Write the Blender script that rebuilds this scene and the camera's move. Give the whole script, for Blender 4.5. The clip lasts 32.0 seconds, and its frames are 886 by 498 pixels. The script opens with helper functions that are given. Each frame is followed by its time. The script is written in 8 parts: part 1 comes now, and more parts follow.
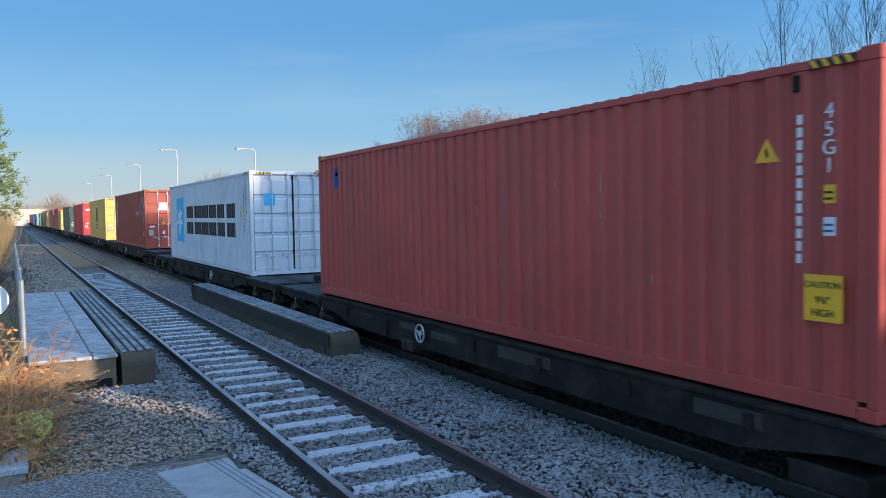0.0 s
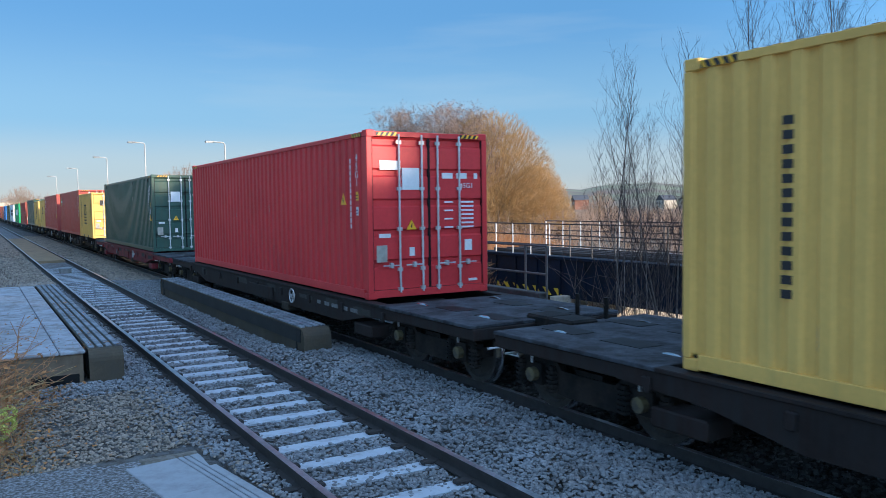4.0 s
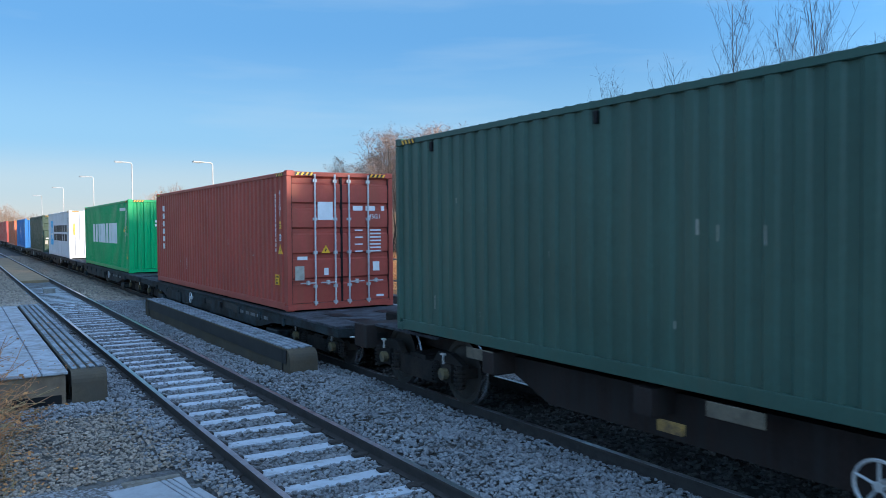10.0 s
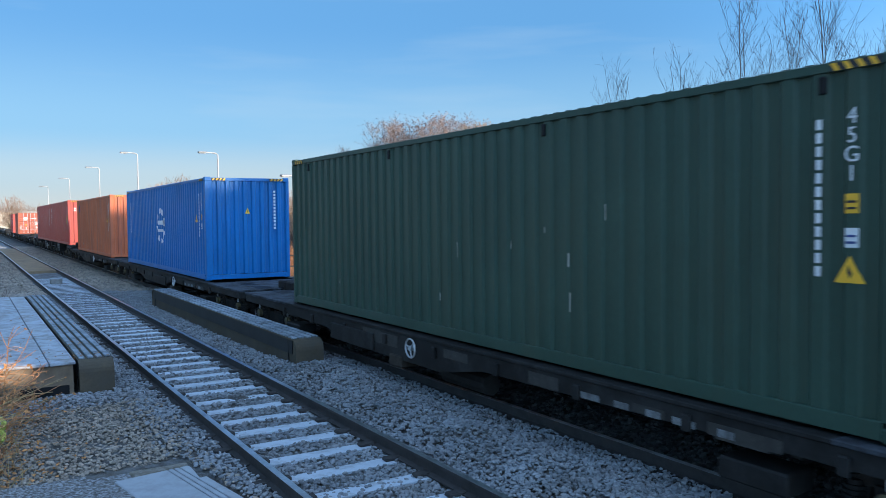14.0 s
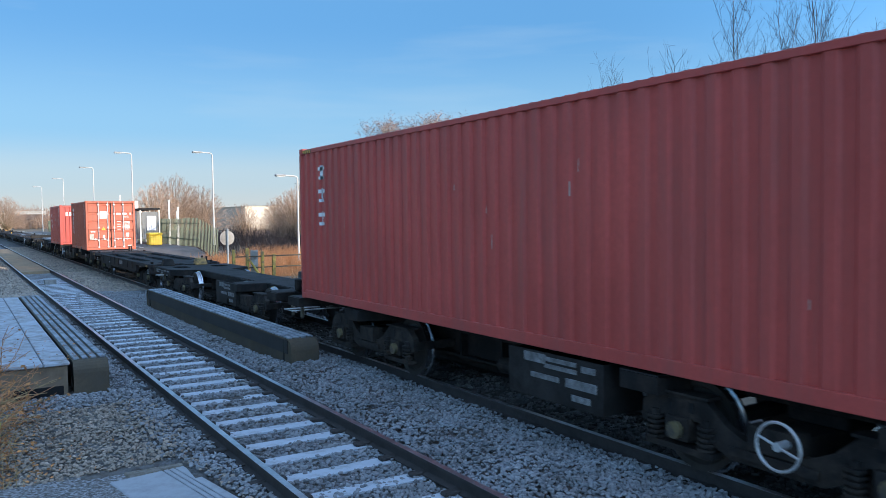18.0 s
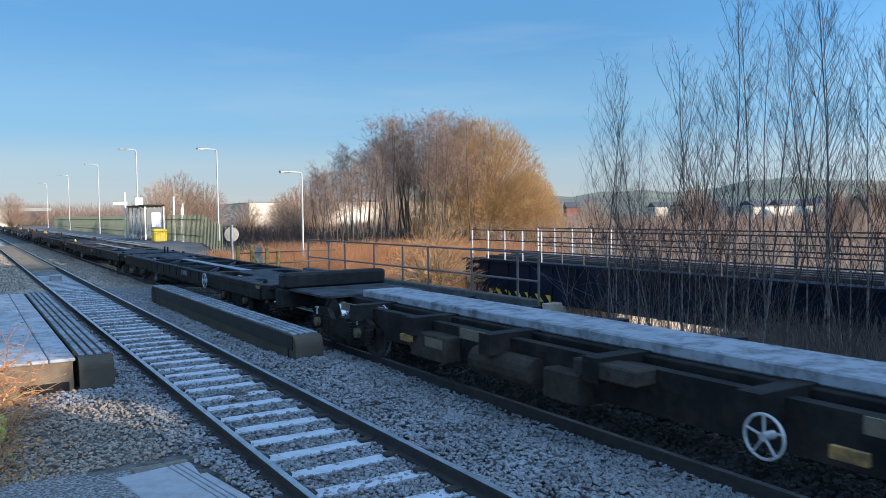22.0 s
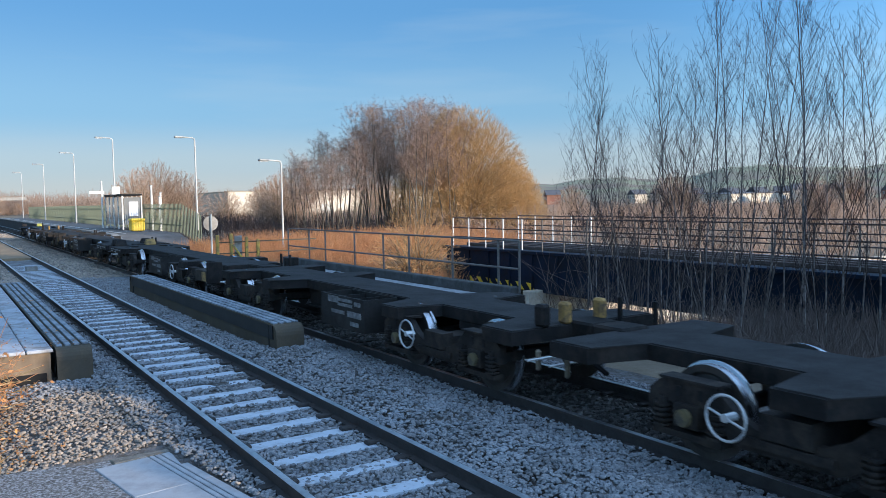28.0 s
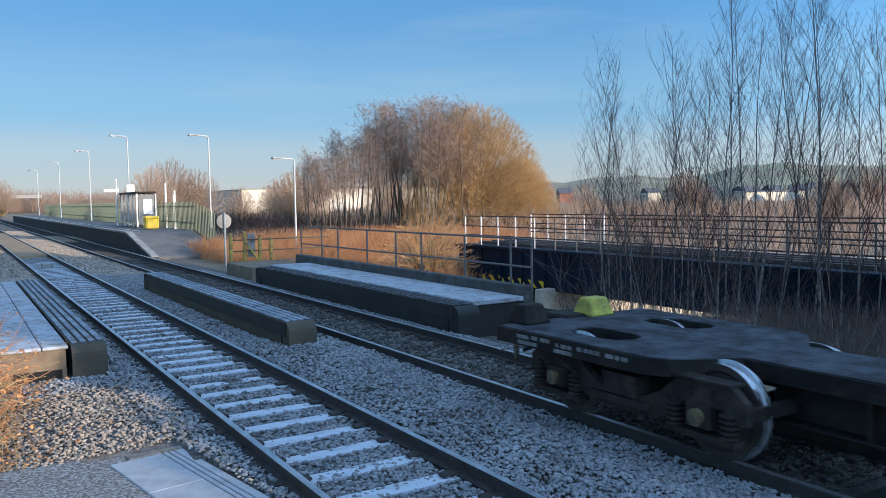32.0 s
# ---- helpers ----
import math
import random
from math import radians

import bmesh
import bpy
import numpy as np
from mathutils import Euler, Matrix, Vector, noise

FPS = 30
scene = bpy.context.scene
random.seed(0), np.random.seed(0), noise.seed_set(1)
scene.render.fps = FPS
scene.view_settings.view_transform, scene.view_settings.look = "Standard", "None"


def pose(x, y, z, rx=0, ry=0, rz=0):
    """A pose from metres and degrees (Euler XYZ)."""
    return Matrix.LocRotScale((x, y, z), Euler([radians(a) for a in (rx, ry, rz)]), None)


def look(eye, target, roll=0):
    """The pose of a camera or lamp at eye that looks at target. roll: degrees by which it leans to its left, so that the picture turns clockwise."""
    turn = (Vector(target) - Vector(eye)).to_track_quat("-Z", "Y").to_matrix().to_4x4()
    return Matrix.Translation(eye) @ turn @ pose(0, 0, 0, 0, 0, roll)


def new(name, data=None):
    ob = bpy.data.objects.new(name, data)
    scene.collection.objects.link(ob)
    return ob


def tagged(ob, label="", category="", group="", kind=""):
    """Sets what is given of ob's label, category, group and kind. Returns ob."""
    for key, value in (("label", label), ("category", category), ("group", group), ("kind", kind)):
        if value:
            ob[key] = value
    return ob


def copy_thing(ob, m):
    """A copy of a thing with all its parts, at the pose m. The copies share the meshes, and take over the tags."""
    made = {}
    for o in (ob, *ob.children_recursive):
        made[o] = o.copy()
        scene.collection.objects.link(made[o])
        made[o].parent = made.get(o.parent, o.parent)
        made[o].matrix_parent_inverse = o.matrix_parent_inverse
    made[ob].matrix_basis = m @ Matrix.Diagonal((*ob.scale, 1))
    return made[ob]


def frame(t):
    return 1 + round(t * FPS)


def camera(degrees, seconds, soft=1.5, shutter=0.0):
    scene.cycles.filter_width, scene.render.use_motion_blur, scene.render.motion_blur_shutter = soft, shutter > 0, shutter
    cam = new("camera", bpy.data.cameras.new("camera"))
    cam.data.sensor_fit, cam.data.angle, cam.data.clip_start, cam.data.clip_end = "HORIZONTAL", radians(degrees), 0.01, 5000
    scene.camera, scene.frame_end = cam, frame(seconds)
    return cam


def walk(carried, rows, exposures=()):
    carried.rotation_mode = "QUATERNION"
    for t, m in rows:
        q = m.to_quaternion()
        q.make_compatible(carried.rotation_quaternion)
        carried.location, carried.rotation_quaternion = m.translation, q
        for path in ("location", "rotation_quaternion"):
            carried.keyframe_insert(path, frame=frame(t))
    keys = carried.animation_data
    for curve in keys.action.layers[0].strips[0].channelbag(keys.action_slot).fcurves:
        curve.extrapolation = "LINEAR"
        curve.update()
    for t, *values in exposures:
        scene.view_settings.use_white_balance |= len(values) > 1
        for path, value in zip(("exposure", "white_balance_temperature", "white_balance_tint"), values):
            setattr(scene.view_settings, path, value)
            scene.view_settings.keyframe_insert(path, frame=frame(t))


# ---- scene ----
# ---------------------------------------------------------------- camera
# The camera is held by hand on one spot; it only pans a little: seconds, turn to the right of the track, tilt, lean.
EYE = (0.0, 0.0, 2.52)
cam = camera(59.1, 32.0, soft=0.5, shutter=0.07)
CAM_ROWS = [
    (0, 28.89, -2.69, -0.86), (0.5, 29.25, -2.84, -0.83), (1, 29.49, -2.88, -0.73), (1.5, 29.65, -2.88, -0.7),
    (2, 29.81, -2.76, -0.63), (2.5, 30, -2.69, -0.62), (3, 30.26, -2.8, -0.64), (3.5, 30.61, -3.02, -0.71),
    (5.5, 31.42, -3.28, -0.8), (6, 31.43, -3.12, -0.86), (6.5, 31.44, -3.02, -0.85), (7, 31.52, -2.95, -0.77),
    (7.5, 31.62, -2.91, -0.73), (8, 31.76, -2.81, -0.65), (8.5, 31.83, -2.57, -0.53), (9, 31.85, -2.2, -0.46),
    (9.5, 31.86, -1.79, -0.37), (10, 31.87, -1.58, -0.43), (10.5, 31.86, -1.51, -0.46), (11, 31.83, -1.59, -0.42),
    (11.5, 31.78, -1.74, -0.41), (12, 31.69, -1.97, -0.46), (12.5, 31.6, -2.14, -0.43), (13, 31.53, -2.27, -0.56),
    (13.5, 31.48, -2.32, -0.54), (14, 31.47, -2.32, -0.56), (14.5, 31.44, -2.35, -0.63), (16.5, 31.6, -2.18, -0.58),
    (17, 31.69, -2.24, -0.66), (17.5, 31.77, -2.34, -0.73), (18, 31.83, -2.37, -0.7), (18.5, 31.8, -2.37, -0.69),
    (19, 31.66, -2.31, -0.55), (19.5, 31.52, -2.4, -0.48), (20, 31.46, -2.54, -0.52), (20.5, 31.48, -2.63, -0.52),
    (21, 31.54, -2.64, -0.58), (21.5, 31.54, -2.61, -0.66), (22, 31.52, -2.64, -0.75), (22.5, 31.49, -2.68, -0.73),
    (23, 31.47, -2.77, -0.77), (23.5, 31.51, -2.85, -0.83), (24, 31.55, -2.91, -0.81), (24.5, 31.61, -3.04, -0.82),
    (25, 31.66, -3.21, -0.86), (25.5, 31.72, -3.36, -0.89), (27.5, 32.69, -3.49, -0.99), (28, 32.92, -3.53, -0.95),
    (28.5, 33.01, -3.56, -0.89), (29, 32.93, -3.62, -0.86), (29.5, 32.71, -3.64, -0.91), (30, 32.51, -3.64, -0.87),
    (30.5, 32.3, -3.63, -0.89), (31, 32.16, -3.69, -0.93), (31.5, 32.07, -3.71, -0.86), (32, 32.01, -3.65, -0.89),
]

walk(cam, [(t, pose(*EYE, 90 + tilt, 0, -turn) @ pose(0, 0, 0, 0, 0, lean)) for t, turn, tilt, lean in CAM_ROWS],
     exposures=[(0, 0.40, 5350, 12), (3, 0.40, 5350, 12), (6, 0.58, 5350, 12), (18, 0.56, 5350, 12), (20, 0.42, 5350, 12), (32, 0.40, 5350, 12)])

# ---------------------------------------------------------------- light
SUN_FROM = Vector((0.44, -0.90, 0.0)).normalized()
SUN_UP = radians(12.2)
world = bpy.data.worlds.new("world")
scene.world = world
world.use_nodes = True
wn = world.node_tree
sky = wn.nodes.new("ShaderNodeTexSky")
sky.sky_type = "NISHITA"
sky.sun_disc = False
sky.sun_elevation = SUN_UP
sky.sun_rotation = math.atan2(SUN_FROM.x, SUN_FROM.y)
sky.air_density, sky.dust_density, sky.ozone_density = 1.0, 1.1, 2.3
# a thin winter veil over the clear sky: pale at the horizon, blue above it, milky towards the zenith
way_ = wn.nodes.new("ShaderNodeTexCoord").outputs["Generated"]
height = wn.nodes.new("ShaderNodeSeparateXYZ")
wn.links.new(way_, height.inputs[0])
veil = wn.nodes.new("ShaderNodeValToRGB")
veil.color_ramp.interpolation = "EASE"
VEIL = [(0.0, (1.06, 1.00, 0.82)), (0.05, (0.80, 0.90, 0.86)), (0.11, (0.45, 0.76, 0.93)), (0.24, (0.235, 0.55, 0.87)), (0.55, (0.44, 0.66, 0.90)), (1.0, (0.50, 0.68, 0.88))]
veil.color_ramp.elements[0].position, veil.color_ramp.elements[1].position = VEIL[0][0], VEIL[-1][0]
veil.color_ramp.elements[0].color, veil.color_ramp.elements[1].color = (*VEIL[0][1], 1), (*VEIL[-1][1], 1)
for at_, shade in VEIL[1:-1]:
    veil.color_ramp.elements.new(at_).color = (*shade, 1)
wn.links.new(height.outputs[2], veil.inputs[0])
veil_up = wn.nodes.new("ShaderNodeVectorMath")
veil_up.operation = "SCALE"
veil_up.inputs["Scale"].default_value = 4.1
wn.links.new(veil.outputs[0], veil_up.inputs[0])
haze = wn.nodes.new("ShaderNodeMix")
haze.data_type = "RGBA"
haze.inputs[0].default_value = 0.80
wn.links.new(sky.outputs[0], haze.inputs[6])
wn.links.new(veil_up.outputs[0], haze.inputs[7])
# wisps of cirrus
cirrus_at = wn.nodes.new("ShaderNodeMapping")
cirrus_at.inputs["Scale"].default_value = (1.6, 1.6, 13.0)
cirrus = wn.nodes.new("ShaderNodeTexNoise")
cirrus.inputs["Scale"].default_value, cirrus.inputs["Detail"].default_value = 1.7, 7.0
cirrus_fade = wn.nodes.new("ShaderNodeMapRange")
cirrus_fade.inputs[1].default_value, cirrus_fade.inputs[2].default_value = 0.50, 0.78
cirrus_fade.inputs[3].default_value, cirrus_fade.inputs[4].default_value = 0.0, 0.30
whiten = wn.nodes.new("ShaderNodeMix")
whiten.data_type = "RGBA"
whiten.inputs[7].default_value = (3.4, 3.9, 3.8, 1)
wn.links.new(way_, cirrus_at.inputs[0])
wn.links.new(cirrus_at.outputs[0], cirrus.inputs["Vector"])
wn.links.new(cirrus.outputs[0], cirrus_fade.inputs[0])
wn.links.new(cirrus_fade.outputs[0], whiten.inputs[0])
wn.links.new(haze.outputs[2], whiten.inputs[6])
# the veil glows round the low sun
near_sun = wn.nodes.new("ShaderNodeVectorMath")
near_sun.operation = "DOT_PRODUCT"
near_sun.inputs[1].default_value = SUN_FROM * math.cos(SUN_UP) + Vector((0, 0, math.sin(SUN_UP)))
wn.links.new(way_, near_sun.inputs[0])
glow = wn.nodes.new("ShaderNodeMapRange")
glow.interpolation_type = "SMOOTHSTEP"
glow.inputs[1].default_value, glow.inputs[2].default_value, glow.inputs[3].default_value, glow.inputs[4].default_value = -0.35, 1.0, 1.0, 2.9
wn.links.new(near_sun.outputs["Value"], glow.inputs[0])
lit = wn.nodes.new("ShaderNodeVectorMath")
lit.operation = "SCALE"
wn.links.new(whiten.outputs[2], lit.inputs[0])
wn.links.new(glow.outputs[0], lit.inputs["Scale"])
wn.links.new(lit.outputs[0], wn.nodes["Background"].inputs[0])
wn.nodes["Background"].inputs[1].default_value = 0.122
sun = new("sun", bpy.data.lights.new("sun", "SUN"))
sun.data.energy, sun.data.angle, sun.data.color = 5.0, radians(0.6), (1.0, 0.75, 0.47)
sun_at = SUN_FROM * math.cos(SUN_UP) + Vector((0, 0, math.sin(SUN_UP)))
sun.matrix_world = look(sun_at * 100, (0, 0, 0))

# ---------------------------------------------------------------- small tools
def part(name, bm, material, parent=None, label="", smooth=False):
    """Link a bmesh as one mesh object under a thing or part."""
    me = bpy.data.meshes.new(name)
    if smooth:
        for fc in bm.faces:
            fc.smooth = True
    bm.to_mesh(me)
    bm.free()
    me.materials.append(material)
    ob = new(name, me)
    if parent:
        ob.parent = parent
    if label:
        ob["label"] = label
    return ob


def share(name, me, parent, m=None):
    """Another part on the same mesh."""
    ob = new(name, me)
    ob.parent = parent
    if m is not None:
        ob.matrix_local = m
    return ob


def thing(name, label, category, at=(0, 0, 0), group="", kind="", turn=0):
    ob = new(name)
    ob.empty_display_size = 0.1
    ob.matrix_world = pose(*at, 0, 0, turn)
    return tagged(ob, label, category, group, kind)


def box(bm, x0, x1, y0, y1, z0, z1):
    v = [bm.verts.new(c) for c in ((x0, y0, z0), (x1, y0, z0), (x1, y1, z0), (x0, y1, z0), (x0, y0, z1), (x1, y0, z1), (x1, y1, z1), (x0, y1, z1))]
    for f in ((3, 2, 1, 0), (4, 5, 6, 7), (0, 1, 5, 4), (1, 2, 6, 5), (2, 3, 7, 6), (3, 0, 4, 7)):
        bm.faces.new([v[i] for i in f])
    return v


def bevel(bm, w=0.01, seg=1):
    bmesh.ops.bevel(bm, geom=bm.edges[:], offset=w, segments=seg, affect="EDGES", clamp_overlap=True)
    return bm


def boxes(*rows, w=0):
    bm = bmesh.new()
    for r in rows:
        box(bm, *r)
    return bevel(bm, w) if w else bm


def tube(bm, p, q, r0, r1=None, n=8, caps=True):
    """A straight, tapered tube from p to q."""
    p, q = Vector(p), Vector(q)
    r1 = r0 if r1 is None else r1
    ax = (q - p).normalized()
    a = ax.orthogonal().normalized()
    b = ax.cross(a)
    rings = []
    for c, r in ((p, r0), (q, r1)):
        rings.append([bm.verts.new(c + (a * math.cos(6.28319 * i / n) + b * math.sin(6.28319 * i / n)) * r) for i in range(n)])
    for i in range(n):
        j = (i + 1) % n
        bm.faces.new((rings[0][i], rings[0][j], rings[1][j], rings[1][i]))
    if caps:
        bm.faces.new(rings[0][::-1])
        bm.faces.new(rings[1])


def extrude_y(bm, profile, y0, y1, step=0):
    """A closed profile in x and z, drawn along y."""
    n = max(1, round((y1 - y0) / step)) if step else 1
    rings = [[bm.verts.new((x, y0 + (y1 - y0) * k / n, z)) for x, z in profile] for k in range(n + 1)]
    for a, b in zip(rings, rings[1:]):
        for i in range(len(profile)):
            j = (i + 1) % len(profile)
            bm.faces.new((a[i], b[i], b[j], a[j]))
    bm.faces.new(rings[0])
    bm.faces.new(rings[-1][::-1])
    bmesh.ops.recalc_face_normals(bm, faces=bm.faces[:])


def raw_mesh(name, verts, faces, material, parent=None, smooth=False):
    me = bpy.data.meshes.new(name)
    me.from_pydata(verts, [], faces)
    me.materials.append(material)
    if smooth:
        me.polygons.foreach_set("use_smooth", [True] * len(me.polygons))
    ob = new(name, me)
    if parent:
        ob.parent = parent
    return ob


# ---------------------------------------------------------------- materials
def node(nt, kind, **values):
    n = nt.nodes.new(kind)
    for k, v in values.items():
        n.inputs[k.replace("_", " ")].default_value = v
    return n


def ramp(nt, src, stops):
    n = nt.nodes.new("ShaderNodeValToRGB")
    e = n.color_ramp.elements
    e[0].position, e[1].position = stops[0][0], stops[-1][0]
    e[0].color, e[1].color = (*stops[0][1], 1), (*stops[-1][1], 1)
    for p, c in stops[1:-1]:
        e.new(p).color = (*c, 1)
    nt.links.new(src, n.inputs[0])
    return n.outputs[0]


def mix(nt, fac, a, b, mode="MIX"):
    n = nt.nodes.new("ShaderNodeMix")
    n.data_type, n.blend_type = "RGBA", mode
    for i, v in ((0, fac), (6, a), (7, b)):
        if isinstance(v, (int, float)):
            n.inputs[i].default_value = v
        elif isinstance(v, tuple):
            n.inputs[i].default_value = (*v, 1)
        else:
            nt.links.new(v, n.inputs[i])
    return n.outputs[2]


def surface(name, col, rough=0.6, metal=0.0, var=0.25, scale=1.5, grain=25.0, bump=0.15, depth=0.01, second=None, amount=0.5, edge=0.1,
            streak=False, island=0.0, randobj=0.0, spec=0.5, second_rough=None):
    """A procedural surface: colour varied at two scales, and a second colour (rust, frost, dirt) in patches."""
    m = bpy.data.materials.new(name)
    m.use_nodes = True
    nt = m.node_tree
    bsdf = nt.nodes["Principled BSDF"]
    co = nt.nodes.new("ShaderNodeTexCoord").outputs["Object"]
    big = node(nt, "ShaderNodeTexNoise", Scale=scale, Detail=5.0, Roughness=0.6)
    fine = node(nt, "ShaderNodeTexNoise", Scale=grain, Detail=4.0, Roughness=0.7)
    for n in (big, fine):
        nt.links.new(co, n.inputs["Vector"])
    dark, light = tuple(c * (1 - var) for c in col), tuple(min(1, c * (1 + var)) for c in col)
    c = ramp(nt, big.outputs[0], [(0.3, dark), (0.7, light)])
    g = ramp(nt, fine.outputs[0], [(0.3, (1 - var * 0.6,) * 3), (0.7, (1 + var * 0.4,) * 3)])
    c = mix(nt, 1.0, c, g, "MULTIPLY")
    if island:
        geo = nt.nodes.new("ShaderNodeNewGeometry")
        c = mix(nt, 1.0, c, ramp(nt, geo.outputs["Random Per Island"], [(0, (1 - island,) * 3), (1, (1 + island,) * 3)]), "MULTIPLY")
    if randobj:
        info = nt.nodes.new("ShaderNodeObjectInfo")
        c = mix(nt, 1.0, c, ramp(nt, info.outputs["Random"], [(0, (1 - randobj,) * 3), (1, (1 + randobj,) * 3)]), "MULTIPLY")
    if second:
        spots = node(nt, "ShaderNodeTexNoise", Scale=scale * 1.7, Detail=8.0, Roughness=0.72)
        if streak:
            mp = nt.nodes.new("ShaderNodeMapping")
            mp.inputs["Scale"].default_value = (3.0, 3.0, 0.25)
            nt.links.new(co, mp.inputs[0])
            nt.links.new(mp.outputs[0], spots.inputs["Vector"])
        else:
            nt.links.new(co, spots.inputs["Vector"])
        lo = 0.5 - (amount - 0.5) * 0.6
        f = ramp(nt, spots.outputs[0], [(max(0, lo - edge), (0, 0, 0)), (min(1, lo + edge), (1, 1, 1))])
        c = mix(nt, f, c, second)
        if second_rough is not None:
            mr = nt.nodes.new("ShaderNodeMapRange")
            mr.inputs[3].default_value, mr.inputs[4].default_value = rough, second_rough
            nt.links.new(f, mr.inputs[0])
            nt.links.new(mr.outputs[0], bsdf.inputs["Roughness"])
    nt.links.new(c, bsdf.inputs["Base Color"])
    bsdf.inputs["Roughness"].default_value, bsdf.inputs["Metallic"].default_value = rough, metal
    bsdf.inputs["Specular IOR Level"].default_value = spec
    if bump:
        b = node(nt, "ShaderNodeBump", Strength=bump, Distance=depth)
        nt.links.new(fine.outputs[0], b.inputs["Height"])
        nt.links.new(b.outputs[0], bsdf.inputs["Normal"])
    return m


FROST = (0.50, 0.54, 0.60)
M_BALLAST = surface("ballast_stone", (0.20, 0.192, 0.188), 0.85, var=0.3, scale=0.9, grain=40, island=0.5, second=(0.34, 0.36, 0.39), amount=0.40, edge=0.25, spec=0.15)
# ballast with the low sun's warm tan put into its colour
M_SUNSTONE = surface("sun_warmed_ballast_stone", (0.285, 0.230, 0.180), 0.85, var=0.3, scale=0.9, grain=40, island=0.45, second=(0.34, 0.295, 0.245), amount=0.40, edge=0.25)
M_BED = surface("ballast_bed", (0.105, 0.093, 0.080), 0.9, var=0.4, scale=3, grain=24, bump=0.9, depth=0.05, second=(0.20, 0.205, 0.215), amount=0.4, edge=0.15, spec=0.15)
M_GRASS = surface("rough_ground", (0.13, 0.10, 0.06), 0.95, var=0.45, scale=0.25, grain=3, bump=0.6, depth=0.1, second=(0.24, 0.195, 0.14), amount=0.52, edge=0.2)
M_RAIL = surface("rail_steel_side", (0.034, 0.029, 0.027), 0.75, var=0.3, scale=4, second=(0.046, 0.040, 0.037), amount=0.42)
M_RAILTOP = surface("polished_rail_head", (0.46, 0.47, 0.49), 0.30, 0.85, var=0.3, scale=3, bump=0.03)
M_SLEEPER = surface("frosted_concrete", (0.24, 0.235, 0.23), 0.85, var=0.2, scale=2, second=FROST, amount=0.70, edge=0.12)
M_GIRDER = surface("weathered_dark_steel", (0.098, 0.080, 0.056), 0.75, var=0.3, scale=0.8, grain=30, bump=0.2, second=(0.085, 0.075, 0.06), amount=0.45, spec=0.15)
M_GIRDERTOP = surface("frost_on_dark_steel", (0.045, 0.045, 0.045), 0.8, var=0.3, scale=2, second=(0.30, 0.335, 0.38), amount=0.60, edge=0.14)
M_GIRDERDARK = surface("near_black_steel", (0.022, 0.021, 0.02), 0.7, var=0.3, scale=2)
M_FROSTDECK = surface("frosted_decking", (0.19, 0.165, 0.135), 0.8, var=0.25, scale=2.2, second=(0.42, 0.45, 0.50), amount=0.60, edge=0.14)
M_DARKGRIP = surface("thinly_frosted_dark_steel", (0.035, 0.034, 0.034), 0.8, var=0.3, scale=3, second=(0.15, 0.165, 0.19), amount=0.36, edge=0.10)
# concrete coloured dark to hold the parapet's shade
M_SHADEWALL = surface("shade_dark_grey_concrete", (0.085, 0.082, 0.078), 0.9, var=0.3, scale=1.5, grain=18, bump=0.3, second=(0.05, 0.047, 0.042), amount=0.45)
M_BRICKWALL = surface("brown_masonry", (0.20, 0.15, 0.10), 0.85, var=0.3, scale=2, grain=12, bump=0.4)
M_CONC = surface("rough_concrete", (0.25, 0.235, 0.21), 0.9, var=0.25, scale=1.5, bump=0.4, second=(0.38, 0.37, 0.35), amount=0.4)
M_ASPH = surface("platform_asphalt", (0.10, 0.095, 0.09), 0.9, var=0.25, scale=0.5, bump=0.3, second=(0.2, 0.19, 0.18), amount=0.35, edge=0.2)
M_WHITE = surface("white_paint", (0.75, 0.74, 0.70), 0.5, var=0.08, scale=2, bump=0.05)
M_LAMP = surface("weathered_white_paint", (0.46, 0.46, 0.44), 0.55, var=0.12, scale=2, bump=0.05)
M_GALV = surface("galvanised_steel", (0.28, 0.30, 0.31), 0.5, 0.4, var=0.2, scale=4, bump=0.05)
M_DULLGALV = surface("weathered_tube_rail", (0.15, 0.14, 0.13), 0.65, 0.15, var=0.3, scale=4, bump=0.08)
M_BLUEBRIDGE = surface("dark_blue_bridge_steel", (0.008, 0.016, 0.036), 0.6, var=0.3, scale=1, second=(0.012, 0.013, 0.017), amount=0.4, spec=0.15)
M_YELLOW = surface("yellow_paint", (0.75, 0.52, 0.03), 0.5, var=0.15, scale=3)
M_BLACK = surface("black_paint", (0.015, 0.015, 0.016), 0.6, var=0.2, scale=3, spec=0.15)
M_WAGON = surface("grimy_wagon_steel", (0.015, 0.0145, 0.0145), 0.7, var=0.4, scale=1.5, second=(0.038, 0.031, 0.026), amount=0.40, edge=0.10, spec=0.15)
M_DECKFROST = surface("frosted_wagon_deck", (0.03, 0.03, 0.033), 0.8, var=0.45, scale=1.6, grain=45, bump=0.4, second=(0.084, 0.092, 0.108), amount=0.48, edge=0.11, spec=0.15)
M_DECKDARK = surface("dark_wagon_deck", (0.026, 0.025, 0.024), 0.85, var=0.35, scale=1.2, grain=40, bump=0.3, second=(0.056, 0.055, 0.056), amount=0.42, edge=0.2, spec=0.15)
M_WHEEL = surface("wheel_steel", (0.05, 0.045, 0.04), 0.6, 0.3, var=0.3, scale=3)
M_TREAD = surface("bright_wheel_tread", (0.5, 0.5, 0.52), 0.22, 0.95, var=0.1, scale=3, bump=0.02)
